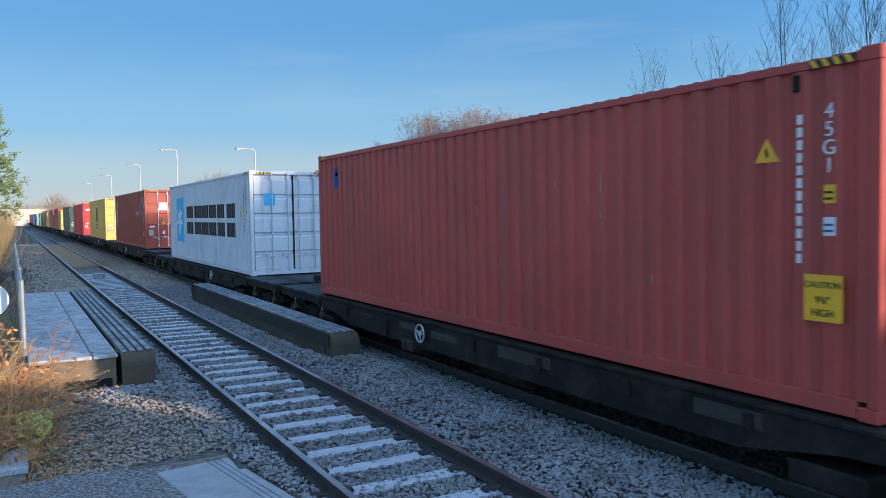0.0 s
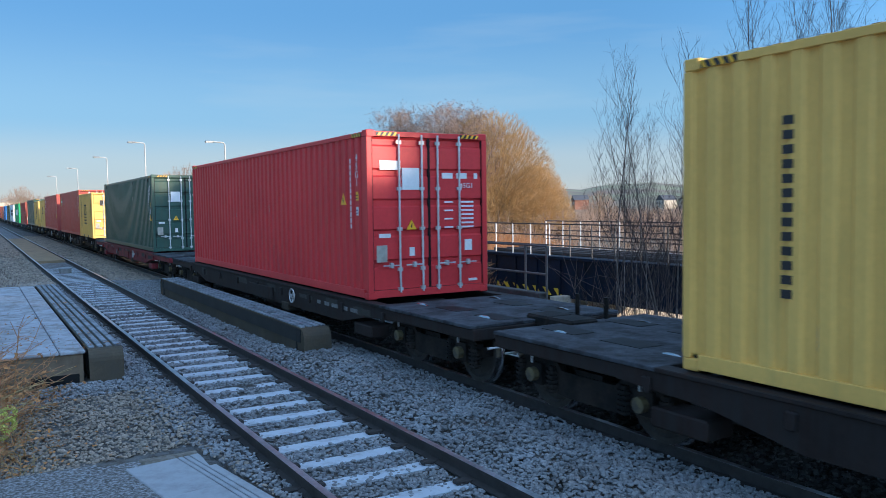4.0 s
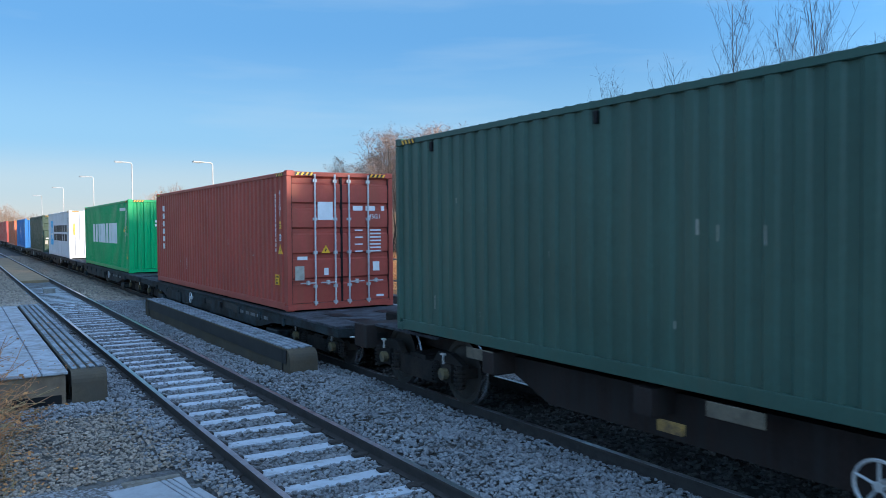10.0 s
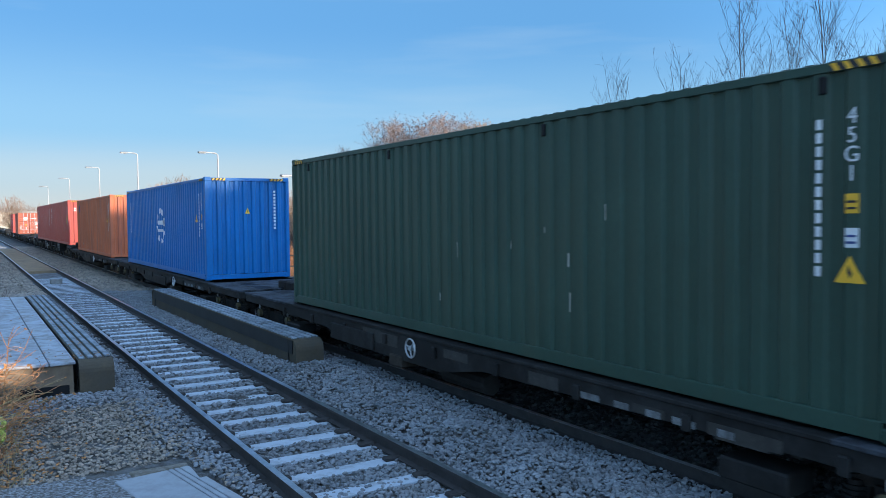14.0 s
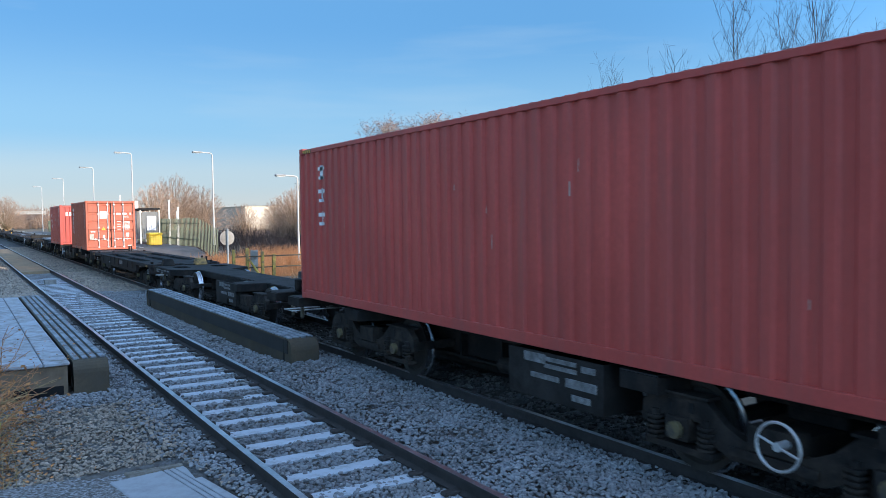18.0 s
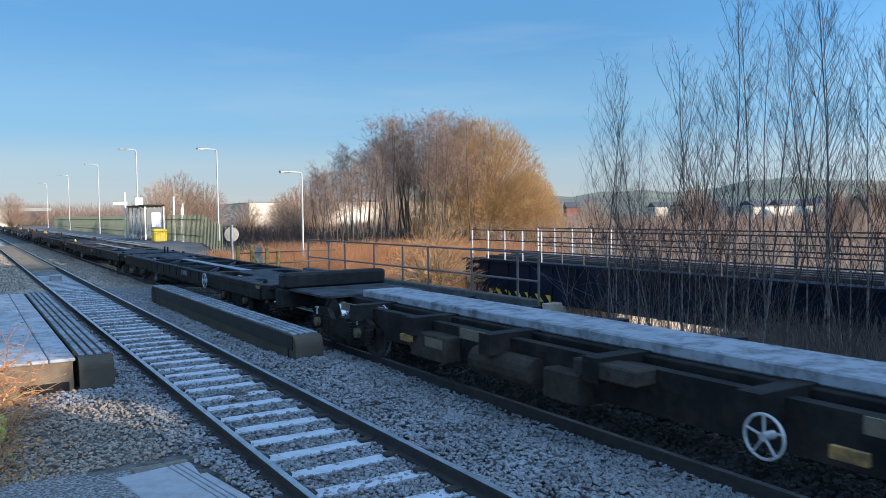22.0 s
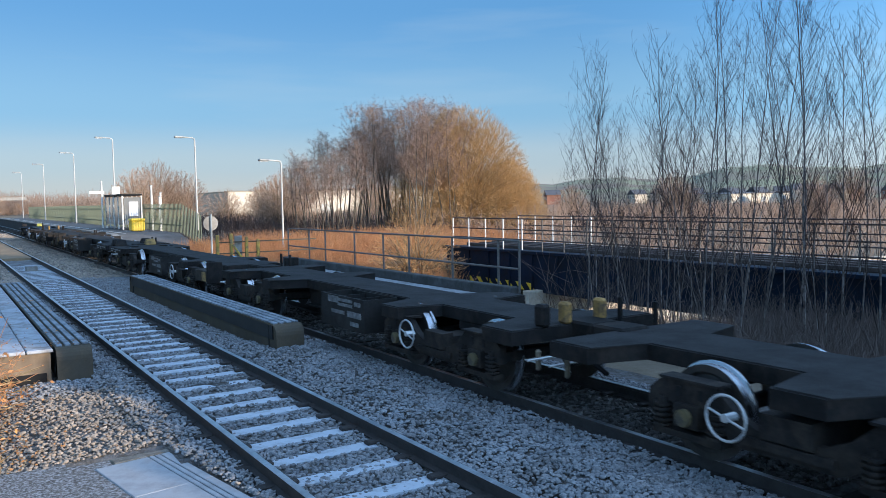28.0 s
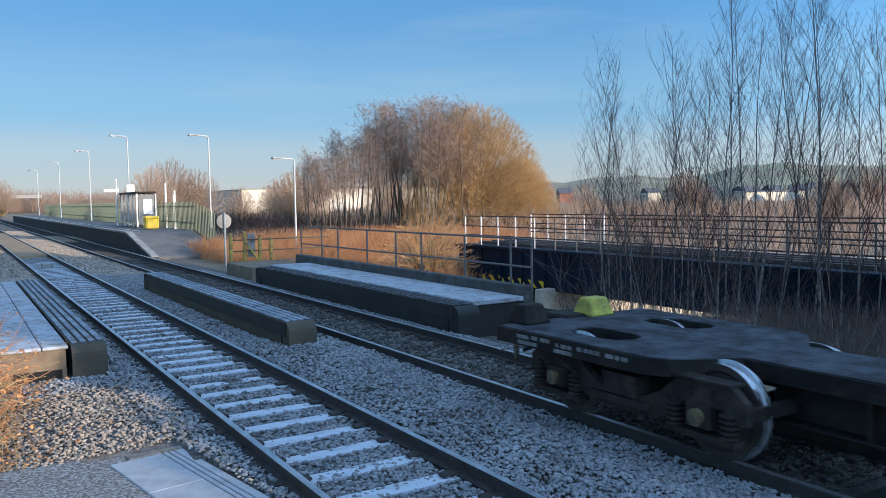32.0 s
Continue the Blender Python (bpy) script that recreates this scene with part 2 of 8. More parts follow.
M_BIRCH = surface("birch_bark", (0.27, 0.235, 0.21), 0.85, var=0.35, scale=4, second=(0.07, 0.055, 0.048), amount=0.52)
M_TWIG = surface("brown_twigs", (0.048, 0.034, 0.031), 0.85, var=0.3, scale=2, bump=0)
M_SCRUB = surface("dark_scrub_twigs", (0.13, 0.10, 0.085), 0.85, var=0.4, scale=2, bump=0)
M_WILLOW = surface("golden_willow_twigs", (0.46, 0.285, 0.115), 0.75, var=0.3, scale=0.5, bump=0)
M_WILLOW2 = surface("grey_brown_willow_twigs", (0.37, 0.26, 0.195), 0.8, var=0.3, scale=0.5, bump=0)
M_REDSTEM = surface("red_brown_stems", (0.48, 0.235, 0.10), 0.8, var=0.4, scale=1, bump=0)
M_STRAW = surface("dry_straw_stems", (0.42, 0.30, 0.14), 0.8, var=0.4, scale=2, bump=0)
M_LITTER = surface("fallen_leaves", (0.40, 0.19, 0.065), 0.9, var=0.4, scale=4, bump=0, island=0.5)
M_PATH = surface("frosty_asphalt_path", (0.105, 0.096, 0.086), 0.9, var=0.45, scale=16, grain=60, bump=1.0, second=(0.36, 0.365, 0.38), amount=0.46, edge=0.07)
M_DARKSLEEPER = surface("oil_dark_sleeper", (0.05, 0.045, 0.04), 0.85, var=0.3, scale=2, spec=0.15)
M_DARKSTONE = surface("oily_ballast_stone", (0.115, 0.106, 0.098), 0.85, var=0.3, scale=0.9, island=0.6, spec=0.15)
M_CONIFER = surface("conifer_needles", (0.13, 0.17, 0.03), 0.8, var=0.4, scale=2, bump=0)

# ---------------------------------------------------------------- ground
NEAR_RAILS, FAR_RAILS = (2.58, 4.085), (6.18, 7.685)
NEAR_MID, FAR_MID = 3.3325, 6.9325
BRIDGE = (13.0, 25.3)


def smooth(a, b, v):
    t = min(1, max(0, (v - a) / (b - a)))
    return t * t * (3 - 2 * t)


def land(x, y):
    """Height of the ground sheet: a low embankment, a sunken road under the bridge, and a bank with trees beside it."""
    z = -0.42
    right = smooth(10.6, 13.0, x) * (1 - smooth(30, 42, y)) * (1 - smooth(60, 90, x))
    z -= 1.0 * right
    road = smooth(13.2, 15.0, y) * (1 - smooth(23.5, 25.2, y)) * (1 - smooth(60, 80, abs(x)))
    z = min(z, -0.42 - 4.4 * road)
    if y > 60 or abs(x) > 40:
        z += 0.5 * noise.noise(Vector((x * 0.02, y * 0.02, 0)))
    return z


def axis_steps(near, far, fine, n):
    a = list(np.arange(near[0], near[1] + fine / 2, fine))
    for s in range(1, n + 1):
        k = (s / n) ** 3
        a += [near[1] + (far - near[1]) * k, near[0] - (far + near[0]) * k]
    return sorted(a)


gx, gy = axis_steps((-12, 40), 3500, 1.0, 14), axis_steps((-10, 60), 3500, 1.0, 14)
gv = [(x, y, land(x, y)) for y in gy for x in gx]
nx = len(gx)
gf = [(j * nx + i, j * nx + i + 1, (j + 1) * nx + i + 1, (j + 1) * nx + i) for j in range(len(gy) - 1) for i in range(nx - 1)]
ground = raw_mesh("ground", gv, gf, M_GRASS, smooth=True)
tagged(ground, "rough winter ground of dry brown grass beside the railway", "ground", kind="structure")


def bed(x, y):
    """Height of the ballast."""
    z = -0.185
    if x < 2.5:
        z += 0.06 * smooth(2.5, 2.0, x) - 0.22 * smooth(1.2, -0.6, x)
    if 4.2 < x < 6.1:
        z += 0.04
    z += 0.10 * math.exp(-((x - 5.1) / 0.5) ** 2) * (1 - smooth(13.5, 15, y) * 0.8)
    z += 0.05 * math.exp(-((x - 5.3) / 0.9) ** 2 - ((y - 12.3) / 1.2) ** 2)
    if x > 8.3:
        z -= 0.2 * smooth(8.3, 9.3, x)
    z += 0.02 * noise.noise(Vector((x * 1.3, y * 1.3, 3)))
    if y < 8.6 and x < 1.9 + (8.5 - y) * 0.17:
        z = min(z, -0.36)
    return z


bx, by = np.arange(-1.4, 9.8, 0.2), np.concatenate([np.arange(-6, 30, 0.3), np.arange(30, 420, 6)])
bv = [(x, y, bed(x, y)) for y in by for x in bx] + [(x, y, -0.9) for y in (by[0], by[-1]) for x in (bx[0], bx[-1])]
nb = len(bx)
bf = [(j * nb + i, j * nb + i + 1, (j + 1) * nb + i + 1, (j + 1) * nb + i) for j in range(len(by) - 1) for i in range(nb - 1)]
trackbed = tagged(raw_mesh("trackbed", bv, bf, M_BED, smooth=True), "grey crushed stone ballast bed under two tracks", "ballast", kind="structure")


def scatter_stones(name, spots, size, seed, material, squash=0.7):
    """Many small angular stones in one mesh."""
    rng = np.random.default_rng(seed)
    t = (1 + 5 ** 0.5) / 2
    ico = np.array([(-1, t, 0), (1, t, 0), (-1, -t, 0), (1, -t, 0), (0, -1, t), (0, 1, t), (0, -1, -t), (0, 1, -t), (t, 0, -1), (t, 0, 1), (-t, 0, -1), (-t, 0, 1)]) / 1.9
    tri = np.array([(0, 11, 5), (0, 5, 1), (0, 1, 7), (0, 7, 10), (0, 10, 11), (1, 5, 9), (5, 11, 4), (11, 10, 2), (10, 7, 6), (7, 1, 8),
                    (3, 9, 4), (3, 4, 2), (3, 2, 6), (3, 6, 8), (3, 8, 9), (4, 9, 5), (2, 4, 11), (6, 2, 10), (8, 6, 7), (9, 8, 1)])
    n = len(spots)
    q = rng.normal(size=(n, 4))
    q /= np.linalg.norm(q, axis=1)[:, None]
    w, x, y, z = q.T
    R = np.stack([1 - 2 * (y * y + z * z), 2 * (x * y - z * w), 2 * (x * z + y * w), 2 * (x * y + z * w), 1 - 2 * (x * x + z * z), 2 * (y * z - x * w),
                  2 * (x * z - y * w), 2 * (y * z + x * w), 1 - 2 * (x * x + y * y)], 1).reshape(n, 3, 3)
    s = size * rng.uniform(0.6, 1.4, (n, 1, 1)) * rng.uniform(0.6, 1.2, (n, 1, 3))
    local = ico[None] * rng.uniform(0.72, 1.15, (n, 12, 1)) * s
    v = np.einsum("nij,nkj->nki", R, local)
    v[:, :, 2] *= squash
    v += np.asarray(spots)[:, None, :]
    f = (tri[None] + 12 * np.arange(n)[:, None, None]).reshape(-1, 3)
    me = bpy.data.meshes.new(name)
    me.vertices.add(n * 12)
    me.vertices.foreach_set("co", v.reshape(-1))
    me.loops.add(len(f) * 3)
    me.loops.foreach_set("vertex_index", f.reshape(-1).astype(np.int32))
    me.polygons.add(len(f))
    me.polygons.foreach_set("loop_start", np.arange(0, len(f) * 3, 3, dtype=np.int32))
    me.polygons.foreach_set("use_smooth", np.zeros(len(f), dtype=bool))
    me.update()
    me.validate()
    me.materials.append(material)
    return new(name, me)


def stone_spots(n, x0, x1, y0, y1, seed, keep):
    rng = np.random.default_rng(seed)
    out = []
    for x, y in zip(rng.uniform(x0, x1, n), y0 + (y1 - y0) * rng.uniform(0, 1, n) ** 1.5):
        if keep(x, y):
            out.append((x, y, bed(x, y) + rng.uniform(-0.005, 0.03) + (0.03 if 1.9 < x < 2.52 else 0.05 if 4.15 < x < 4.75 else 0.0)))
    return out


SLEEPER_STEP = 0.655


def on_ballast(x, y):
    if 13.0 < y < 25.3 and (x < 1.95 or 4.9 < x < 5.42 or x > 8.45):
        return False
    if y < 8.8 and x < 2.02 + (8.5 - y) * 0.17:
        return False
    for r in NEAR_RAILS + FAR_RAILS:
        if abs(x - r) < 0.075:
            return False
    if 2.68 < x < 3.98:
        k = ((y - 0.29) / SLEEPER_STEP) % 1.0
        if k < 0.36:
            return random.random() < (0.05 if y > 7.5 else 0.3)
    return True


all_spots = [c for c in stone_spots(128000, -0.6, 8.6, 4.0, 32, 5, on_ballast) if not 6.1 < c[0] < 7.8]
edge_rng = random.Random(77)
# stones of the left edge take the sun-warmed colour
sandy = [c[0] + edge_rng.gauss(0, 0.2) < 2.0 and c[1] < 12 for c in all_spots]
verge = scatter_stones("verge_stones", [c for c, s in zip(all_spots, sandy) if s], 0.0235, 9, M_SUNSTONE)
tagged(verge, "brown crushed stones beside the near rail, with sunlight in their tan", "ballast", kind="stuff")
stones = scatter_stones("ballast_stones", [c for c, s in zip(all_spots, sandy) if not s], 0.0265, 7, M_BALLAST)
tagged(stones, "loose grey crushed ballast stones with a light frost", "ballast", kind="stuff")

dark = scatter_stones("oily_stones", stone_spots(9000, 6.1, 7.8, 4.0, 30, 6, on_ballast), 0.034, 8, M_DARKSTONE)
tagged(dark, "brown oil-stained ballast between the far rails", "ballast", kind="stuff")

# far stones carry the same painted sun warmth
far_stones = scatter_stones("sun_warmed_stones", stone_spots(22000, -1.2, 6.1, 31, 92, 16, lambda x, y: x < 2.45 or x > 4.2), 0.055, 18, M_SUNSTONE)
tagged(far_stones, "ballast stones between the tracks by the platform, with sunlight in their tan", "ballast", kind="stuff")
# tan slabs stand in for sunlit sandy ground between the near rails
M_SUNINFILL = surface("sunlit_sandy_infill", (0.30, 0.215, 0.125), 0.9, var=0.3, scale=0.8, grain=20, bump=0.3, second=(0.20, 0.15, 0.10), amount=0.4)
infill = thing("crossing_boards", "sandy infill of the near track by the platform, with sunlight in its tan", "crossing deck", kind="structure")
for k in range(14):
    part("board", boxes((2.66, 4.005, 45.0 + k * 2.8, 47.79 + k * 2.8, -0.2, -0.03), w=0.01), M_SUNINFILL, infill)

# ---------------------------------------------------------------- tracks
RAIL_PROFILE = [(-0.07, -0.16), (0.07, -0.16), (0.07, -0.145), (0.012, -0.125), (0.012, -0.045), (0.036, -0.035), (0.036, -0.004), (-0.036, -0.004), (-0.036, -0.035), (-0.012, -0.045), (-0.012, -0.125), (-0.07, -0.145)]


# darker copy of the frosted sleeper, with the distant shade in its colour
M_FARSLEEPER = surface("shaded_frosted_concrete", (0.15, 0.145, 0.14), 0.85, var=0.25, scale=2, second=(0.30, 0.32, 0.35), amount=0.5, edge=0.15)


def build_track(name, rails, mid, label, sleeper_material):
    tr = thing(name, label, "railway track", kind="structure")
    for x in rails:
        bm = bmesh.new()
        extrude_y(bm, [(x + px, pz) for px, pz in RAIL_PROFILE], -40, 420)
        rail = part("rail", bm, M_RAIL, tr)
        part("rail_head", boxes((x - 0.033, x + 0.033, -40, 420, -0.004, 0.0)), M_RAILTOP, rail, "polished running surface")
    bm = bmesh.new()
    extrude_y(bm, [(-1.25, -0.1), (1.25, -0.1), (1.25, -0.01), (0.55, 0.0), (-0.55, 0.0), (-1.25, -0.01)], -0.115, 0.115)
    me = None
    clip = None
    for k in range(-18, 62):
        y = 0.41 + k * SLEEPER_STEP
        if me is None:
            ob = part("sleeper", bm, sleeper_material, tr)
            me = ob.data
            ob.location = (mid, y, -0.165)
            cb = boxes((-0.1, 0.1, -0.05, 0.05, 0, 0.045), w=0.012)
            clip_ob = part("rail_clip", cb, M_RAIL, ob)
            clip = clip_ob.data
            clip_ob.location = (-0.86, 0, 0.0)
        else:
            ob = share("sleeper", me, tr, pose(mid + random.uniform(-0.02, 0.02), y + random.uniform(-0.02, 0.02), -0.165 + random.uniform(-0.012, 0.01), 0, 0, random.uniform(-0.5, 0.5)))
        for cx in (-0.86, -0.64, 0.64, 0.86):
            if k < 34 and not (k == -18 and cx == -0.86):
                share("rail_clip", clip, ob, pose(cx, 0, 0))
    far = bmesh.new()
    for k in range(62, 300):
        y = 0.41 + k * SLEEPER_STEP
        box(far, mid - 1.25, mid + 1.25, y - 0.115, y + 0.115, -0.26, -0.165)
    far_ob = part("sleepers", far, M_FARSLEEPER if sleeper_material is M_SLEEPER else sleeper_material, tr)
    far_ob["kind"] = "stuff"
    return tr


build_track("near_track", NEAR_RAILS, NEAR_MID, "railway track of steel rails on frosted concrete sleepers", M_SLEEPER)
build_track("far_track", FAR_RAILS, FAR_MID, "railway track of polished rails in stone ballast", M_DARKSLEEPER)

# ---------------------------------------------------------------- bridge
def girder(name, x0, x1, y0, y1, z0, z1, label, grip=None):
    """A riveted plate girder that stands beside the rails; its ends are rounded over."""
    g = thing(name, label, "bridge girder", group="bridge girders beside the tracks")
    r = 0.16
    # web plates and the curved ends
    prof = [(y0, z0)] + [(y0 + r - r * math.cos(a), z1 - r + r * math.sin(a)) for a in np.linspace(0, 1.5708, 6)]
    prof += [(y1 - r + r * math.sin(a), z1 - r + r * math.cos(a)) for a in np.linspace(0, 1.5708, 6)] + [(y1, z0)]
    bm = bmesh.new()
    a = [bm.verts.new((x0 + 0.03, y, z - 0.012)) for y, z in prof]
    b = [bm.verts.new((x1 - 0.03, y, z - 0.012)) for y, z in prof]
    n = len(prof)
    for i in range(n):
        j = (i + 1) % n
        bm.faces.new((a[i], a[j], b[j], b[i]))
    bm.faces.new(a[::-1])
    bm.faces.new(b)
    bmesh.ops.recalc_face_normals(bm, faces=bm.faces[:])
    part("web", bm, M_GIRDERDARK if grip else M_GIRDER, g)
    # flange sheet over top and ends, a little wider
    bm = bmesh.new()
    t = 0.02
    rings = []
    for k, (y, z) in enumerate(prof):
        pa, pb = prof[max(0, k - 1)], prof[min(n - 1, k + 1)]
        ny, nz = -(pb[1] - pa[1]), pb[0] - pa[0]
        ln_ = math.hypot(ny, nz)
        ny, nz = ny / ln_ * t, nz / ln_ * t
        rings.append([bm.verts.new((x0, y, z)), bm.verts.new((x1, y, z)), bm.verts.new((x1, y + ny, z + nz)), bm.verts.new((x0, y + ny, z + nz))])
    for p, q in zip(rings, rings[1:]):
        for i in range(4):
            j = (i + 1) % 4
            bm.faces.new((p[i], p[j], q[j], q[i]))
    bmesh.ops.recalc_face_normals(bm, faces=bm.faces[:])
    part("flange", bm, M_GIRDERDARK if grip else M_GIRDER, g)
    # planks of frosted grip strips on top
    w = (x1 - x0) / 4
    step = 3.0
    y = y0 + r + 0.02
    while y < y1 - r - 0.1:
        e = min(y + step, y1 - r - 0.02)
        for k in range(4):
            part("grip_board", boxes((x0 + k * w + 0.022, x0 + (k + 1) * w - 0.022, y + 0.006, e - 0.006, z1 + t, z1 + t + 0.03), w=0.006), grip or M_GIRDERTOP, g)
        y = e
    # near-black band under the flange on both faces, and a drip plate near each end
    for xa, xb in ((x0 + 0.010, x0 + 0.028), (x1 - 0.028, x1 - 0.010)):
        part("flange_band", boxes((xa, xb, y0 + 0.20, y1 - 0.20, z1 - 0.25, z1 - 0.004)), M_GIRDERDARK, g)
    for yy in (y0 + 0.40, y1 - 0.40):
        part("joint_cover", boxes((x0 + 0.004, x0 + 0.028, yy - 0.012, yy + 0.012, z0, z1 - 0.004)), M_GIRDERDARK, g)
    return g


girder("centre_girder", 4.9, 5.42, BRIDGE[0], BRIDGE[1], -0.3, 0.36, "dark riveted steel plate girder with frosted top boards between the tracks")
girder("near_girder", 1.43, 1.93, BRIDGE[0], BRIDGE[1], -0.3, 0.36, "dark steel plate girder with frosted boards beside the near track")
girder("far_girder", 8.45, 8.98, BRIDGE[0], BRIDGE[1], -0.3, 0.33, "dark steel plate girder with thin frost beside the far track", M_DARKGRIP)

deck = thing("near_walkway", "frosted pale timber walkway box beside the girder", "walkway")
for k in range(5):
    ya = BRIDGE[0] + 0.05 + k * 2.44
    part("deck_slab", boxes((0.15, 1.02, ya, ya + 2.425, 0.33, 0.385), w=0.012), M_FROSTDECK, deck, "frost-covered slab")
    part("deck_slab", boxes((1.035, 1.39, ya, ya + 2.425, 0.33, 0.383), w=0.012), M_FROSTDECK, deck, "frost-covered slab")
part("side_wall", boxes((0.2, 1.36, BRIDGE[0] + 0.1, BRIDGE[1] - 0.1, -0.5, 0.33)), M_BRICKWALL, deck)
# no real opening: a black sheet paints the gap's shade
part("recess_dark", boxes((0.62, 1.30, BRIDGE[0] + 0.094, BRIDGE[0] + 0.0985, -0.14, 0.02)), M_BLACK, deck, "black sheet for the shade of a gap under the boards")
deck2 = thing("far_walkway", "frosted concrete footway along the bridge parapet", "walkway")
part("deck", boxes((9.0, 10.35, BRIDGE[0] + 0.3, 25.4, 0.30, 0.40), w=0.012), M_FROSTDECK, deck2, "frost-covered slab")
part("side_wall", boxes((9.05, 10.35, BRIDGE[0] + 0.35, 25.3, -0.6, 0.30)), M_GIRDERDARK, deck2)
parapet = tagged(part("parapet_wall", boxes((10.36, 10.62, 13.3, 26.6, -4.6, 0.62), w=0.02), M_SHADEWALL), "low parapet wall of the railway bridge, its concrete darkened for shade", "wall", kind="structure")
tagged(part("bridge_abutment", boxes((-3, 10.34, 11.6, 13.3, -5, -0.42), (-3, 10.34, 25.0, 27, -5, -0.42), (-3, 10.34, 13.3, 25.0, -0.9, -0.45)), M_BRICKWALL), "dark brick abutments and deck of the railway bridge", "bridge", kind="structure")

# crossing panels and path at the near end
slab = thing("crossing_panels", "frosted pale crossing panels with a ribbed edge strip", "crossing deck", at=(1.229, 8.443, -0.13), turn=9.2)
M_PANEL = surface("frosted_worn_panel", (0.20, 0.195, 0.195), 0.8, var=0.2, scale=2.2, grain=45, bump=0.35, second=(0.36, 0.375, 0.40), amount=0.74, edge=0.2)
for ya, yb in ((-1.06, 0.0), (-2.5, -1.068)):
    part("panel", boxes((0, 0.54, ya, yb, -0.25, 0), w=0.008), M_PANEL, slab)
    for xa, xb in ((0.55, 0.60), (0.612, 0.665), (0.677, 0.77)):
        part("rib", boxes((xa, xb, ya, yb, -0.25, 0.0), w=0.006), M_PANEL, slab)
M_KERB = surface("rough_brown_concrete", (0.15, 0.13, 0.10), 0.9, var=0.35, scale=4, grain=30, bump=0.6, second=(0.30, 0.28, 0.25), amount=0.4)
kerb = tagged(part("edge_kerb", boxes((0.2, 0.86, 0.03, 0.36, -0.3, -0.004), w=0.02), M_KERB), "rough brown concrete edge block", "kerb", kind="structure")
kerb.matrix_world = pose(1.229, 8.443, -0.13, 0, 0, 9.2)
path = tagged(part("footpath", boxes((-9, 1.42, -9, 8.85, -0.5, -0.142), w=0.02), M_PATH), "frosty dark asphalt path beside the track", "path", kind="structure")
bx_ = thing("cable_box", "small pale concrete box between the rails", "box")
part("body", boxes((3.1, 3.55, 37.3, 37.75, -0.25, 0.02), w=0.02), M_CONC, bx_)
part("lid", boxes((3.07, 3.58, 37.27, 37.78, 0.02, 0.06), w=0.01), M_FROSTDECK, bx_)

# ---------------------------------------------------------------- train
SPEED = 16.4
PAINT = {
    "oxide": surface("oxide_red_paint", (0.455, 0.080, 0.064), 0.45, var=0.15, scale=0.5, grain=14, bump=0.05, second=(0.34, 0.085, 0.070), amount=0.38, streak=True, spec=0.3),
    "brick": surface("brick_red_paint", (0.37, 0.074, 0.052), 0.5, var=0.15, scale=0.5, grain=14, bump=0.05, second=(0.30, 0.08, 0.05), amount=0.35, streak=True, spec=0.3),
    "rust": surface("faded_orange_red_paint", (0.54, 0.15, 0.06), 0.55, var=0.2, scale=0.6, grain=14, bump=0.06, second=(0.36, 0.13, 0.08), amount=0.4, streak=True, spec=0.3),
    "clay": surface("clay_red_paint", (0.46, 0.125, 0.070), 0.55, var=0.2, scale=0.6, grain=14, bump=0.06, second=(0.33, 0.11, 0.07), amount=0.4, streak=True, spec=0.3),
    "crimson": surface("crimson_paint", (0.60, 0.045, 0.05), 0.45, var=0.12, scale=0.5, grain=14, bump=0.05, spec=0.3),
    "white": surface("pale_grey_paint", (0.65, 0.66, 0.685), 0.45, var=0.08, scale=0.6, grain=14, bump=0.05, second=(0.45, 0.47, 0.48), amount=0.3, streak=True, spec=0.3),
    "yellow": surface("mustard_yellow_paint", (0.78, 0.49, 0.125), 0.5, var=0.10, scale=0.6, grain=14, bump=0.05, second=(0.62, 0.42, 0.12), amount=0.28, streak=True, spec=0.3),
    "rusty": surface("rust_streaked_yellow_paint", (0.78, 0.50, 0.12), 0.6, var=0.15, scale=0.9, grain=14, bump=0.1, second=(0.33, 0.15, 0.055), amount=0.32, edge=0.09, streak=True, spec=0.3),
    "green": surface("dark_green_paint", (0.046, 0.098, 0.077), 0.38, var=0.15, scale=0.6, grain=14, bump=0.05, second=(0.058, 0.092, 0.068), amount=0.35, streak=True, spec=0.3),
    "olive": surface("olive_green_paint", (0.036, 0.070, 0.050), 0.45, var=0.15, scale=0.6, grain=14, bump=0.05, second=(0.046, 0.070, 0.047), amount=0.35, streak=True, spec=0.3),
    "bright": surface("bright_green_paint", (0.025, 0.35, 0.115), 0.45, var=0.12, scale=0.6, grain=14, bump=0.05, second=(0.045, 0.28, 0.10), amount=0.3, streak=True, spec=0.3),
    "blue": surface("blue_paint", (0.028, 0.155, 0.43), 0.45, var=0.12, scale=0.6, grain=14, bump=0.05, second=(0.03, 0.11, 0.28), amount=0.3, streak=True, spec=0.3),
}
M_INK = surface("black_lettering", (0.02, 0.02, 0.022), 0.5, var=0.1, scale=3, bump=0)
M_PALE = surface("white_lettering", (0.75, 0.75, 0.75), 0.5, var=0.1, scale=3, bump=0)
M_SKYBLUE = surface("light_blue_paint", (0.10, 0.45, 0.75), 0.45, var=0.06, scale=2, bump=0)
M_SIGN = surface("yellow_sticker", (0.85, 0.47, 0.02), 0.45, var=0.1, scale=3, bump=0)
M_NAVY = surface("navy_sticker", (0.03, 0.06, 0.22), 0.45, var=0.1, scale=3, bump=0)
M_LIME = surface("lime_sticker", (0.25, 0.65, 0.06), 0.45, var=0.1, scale=3, bump=0)
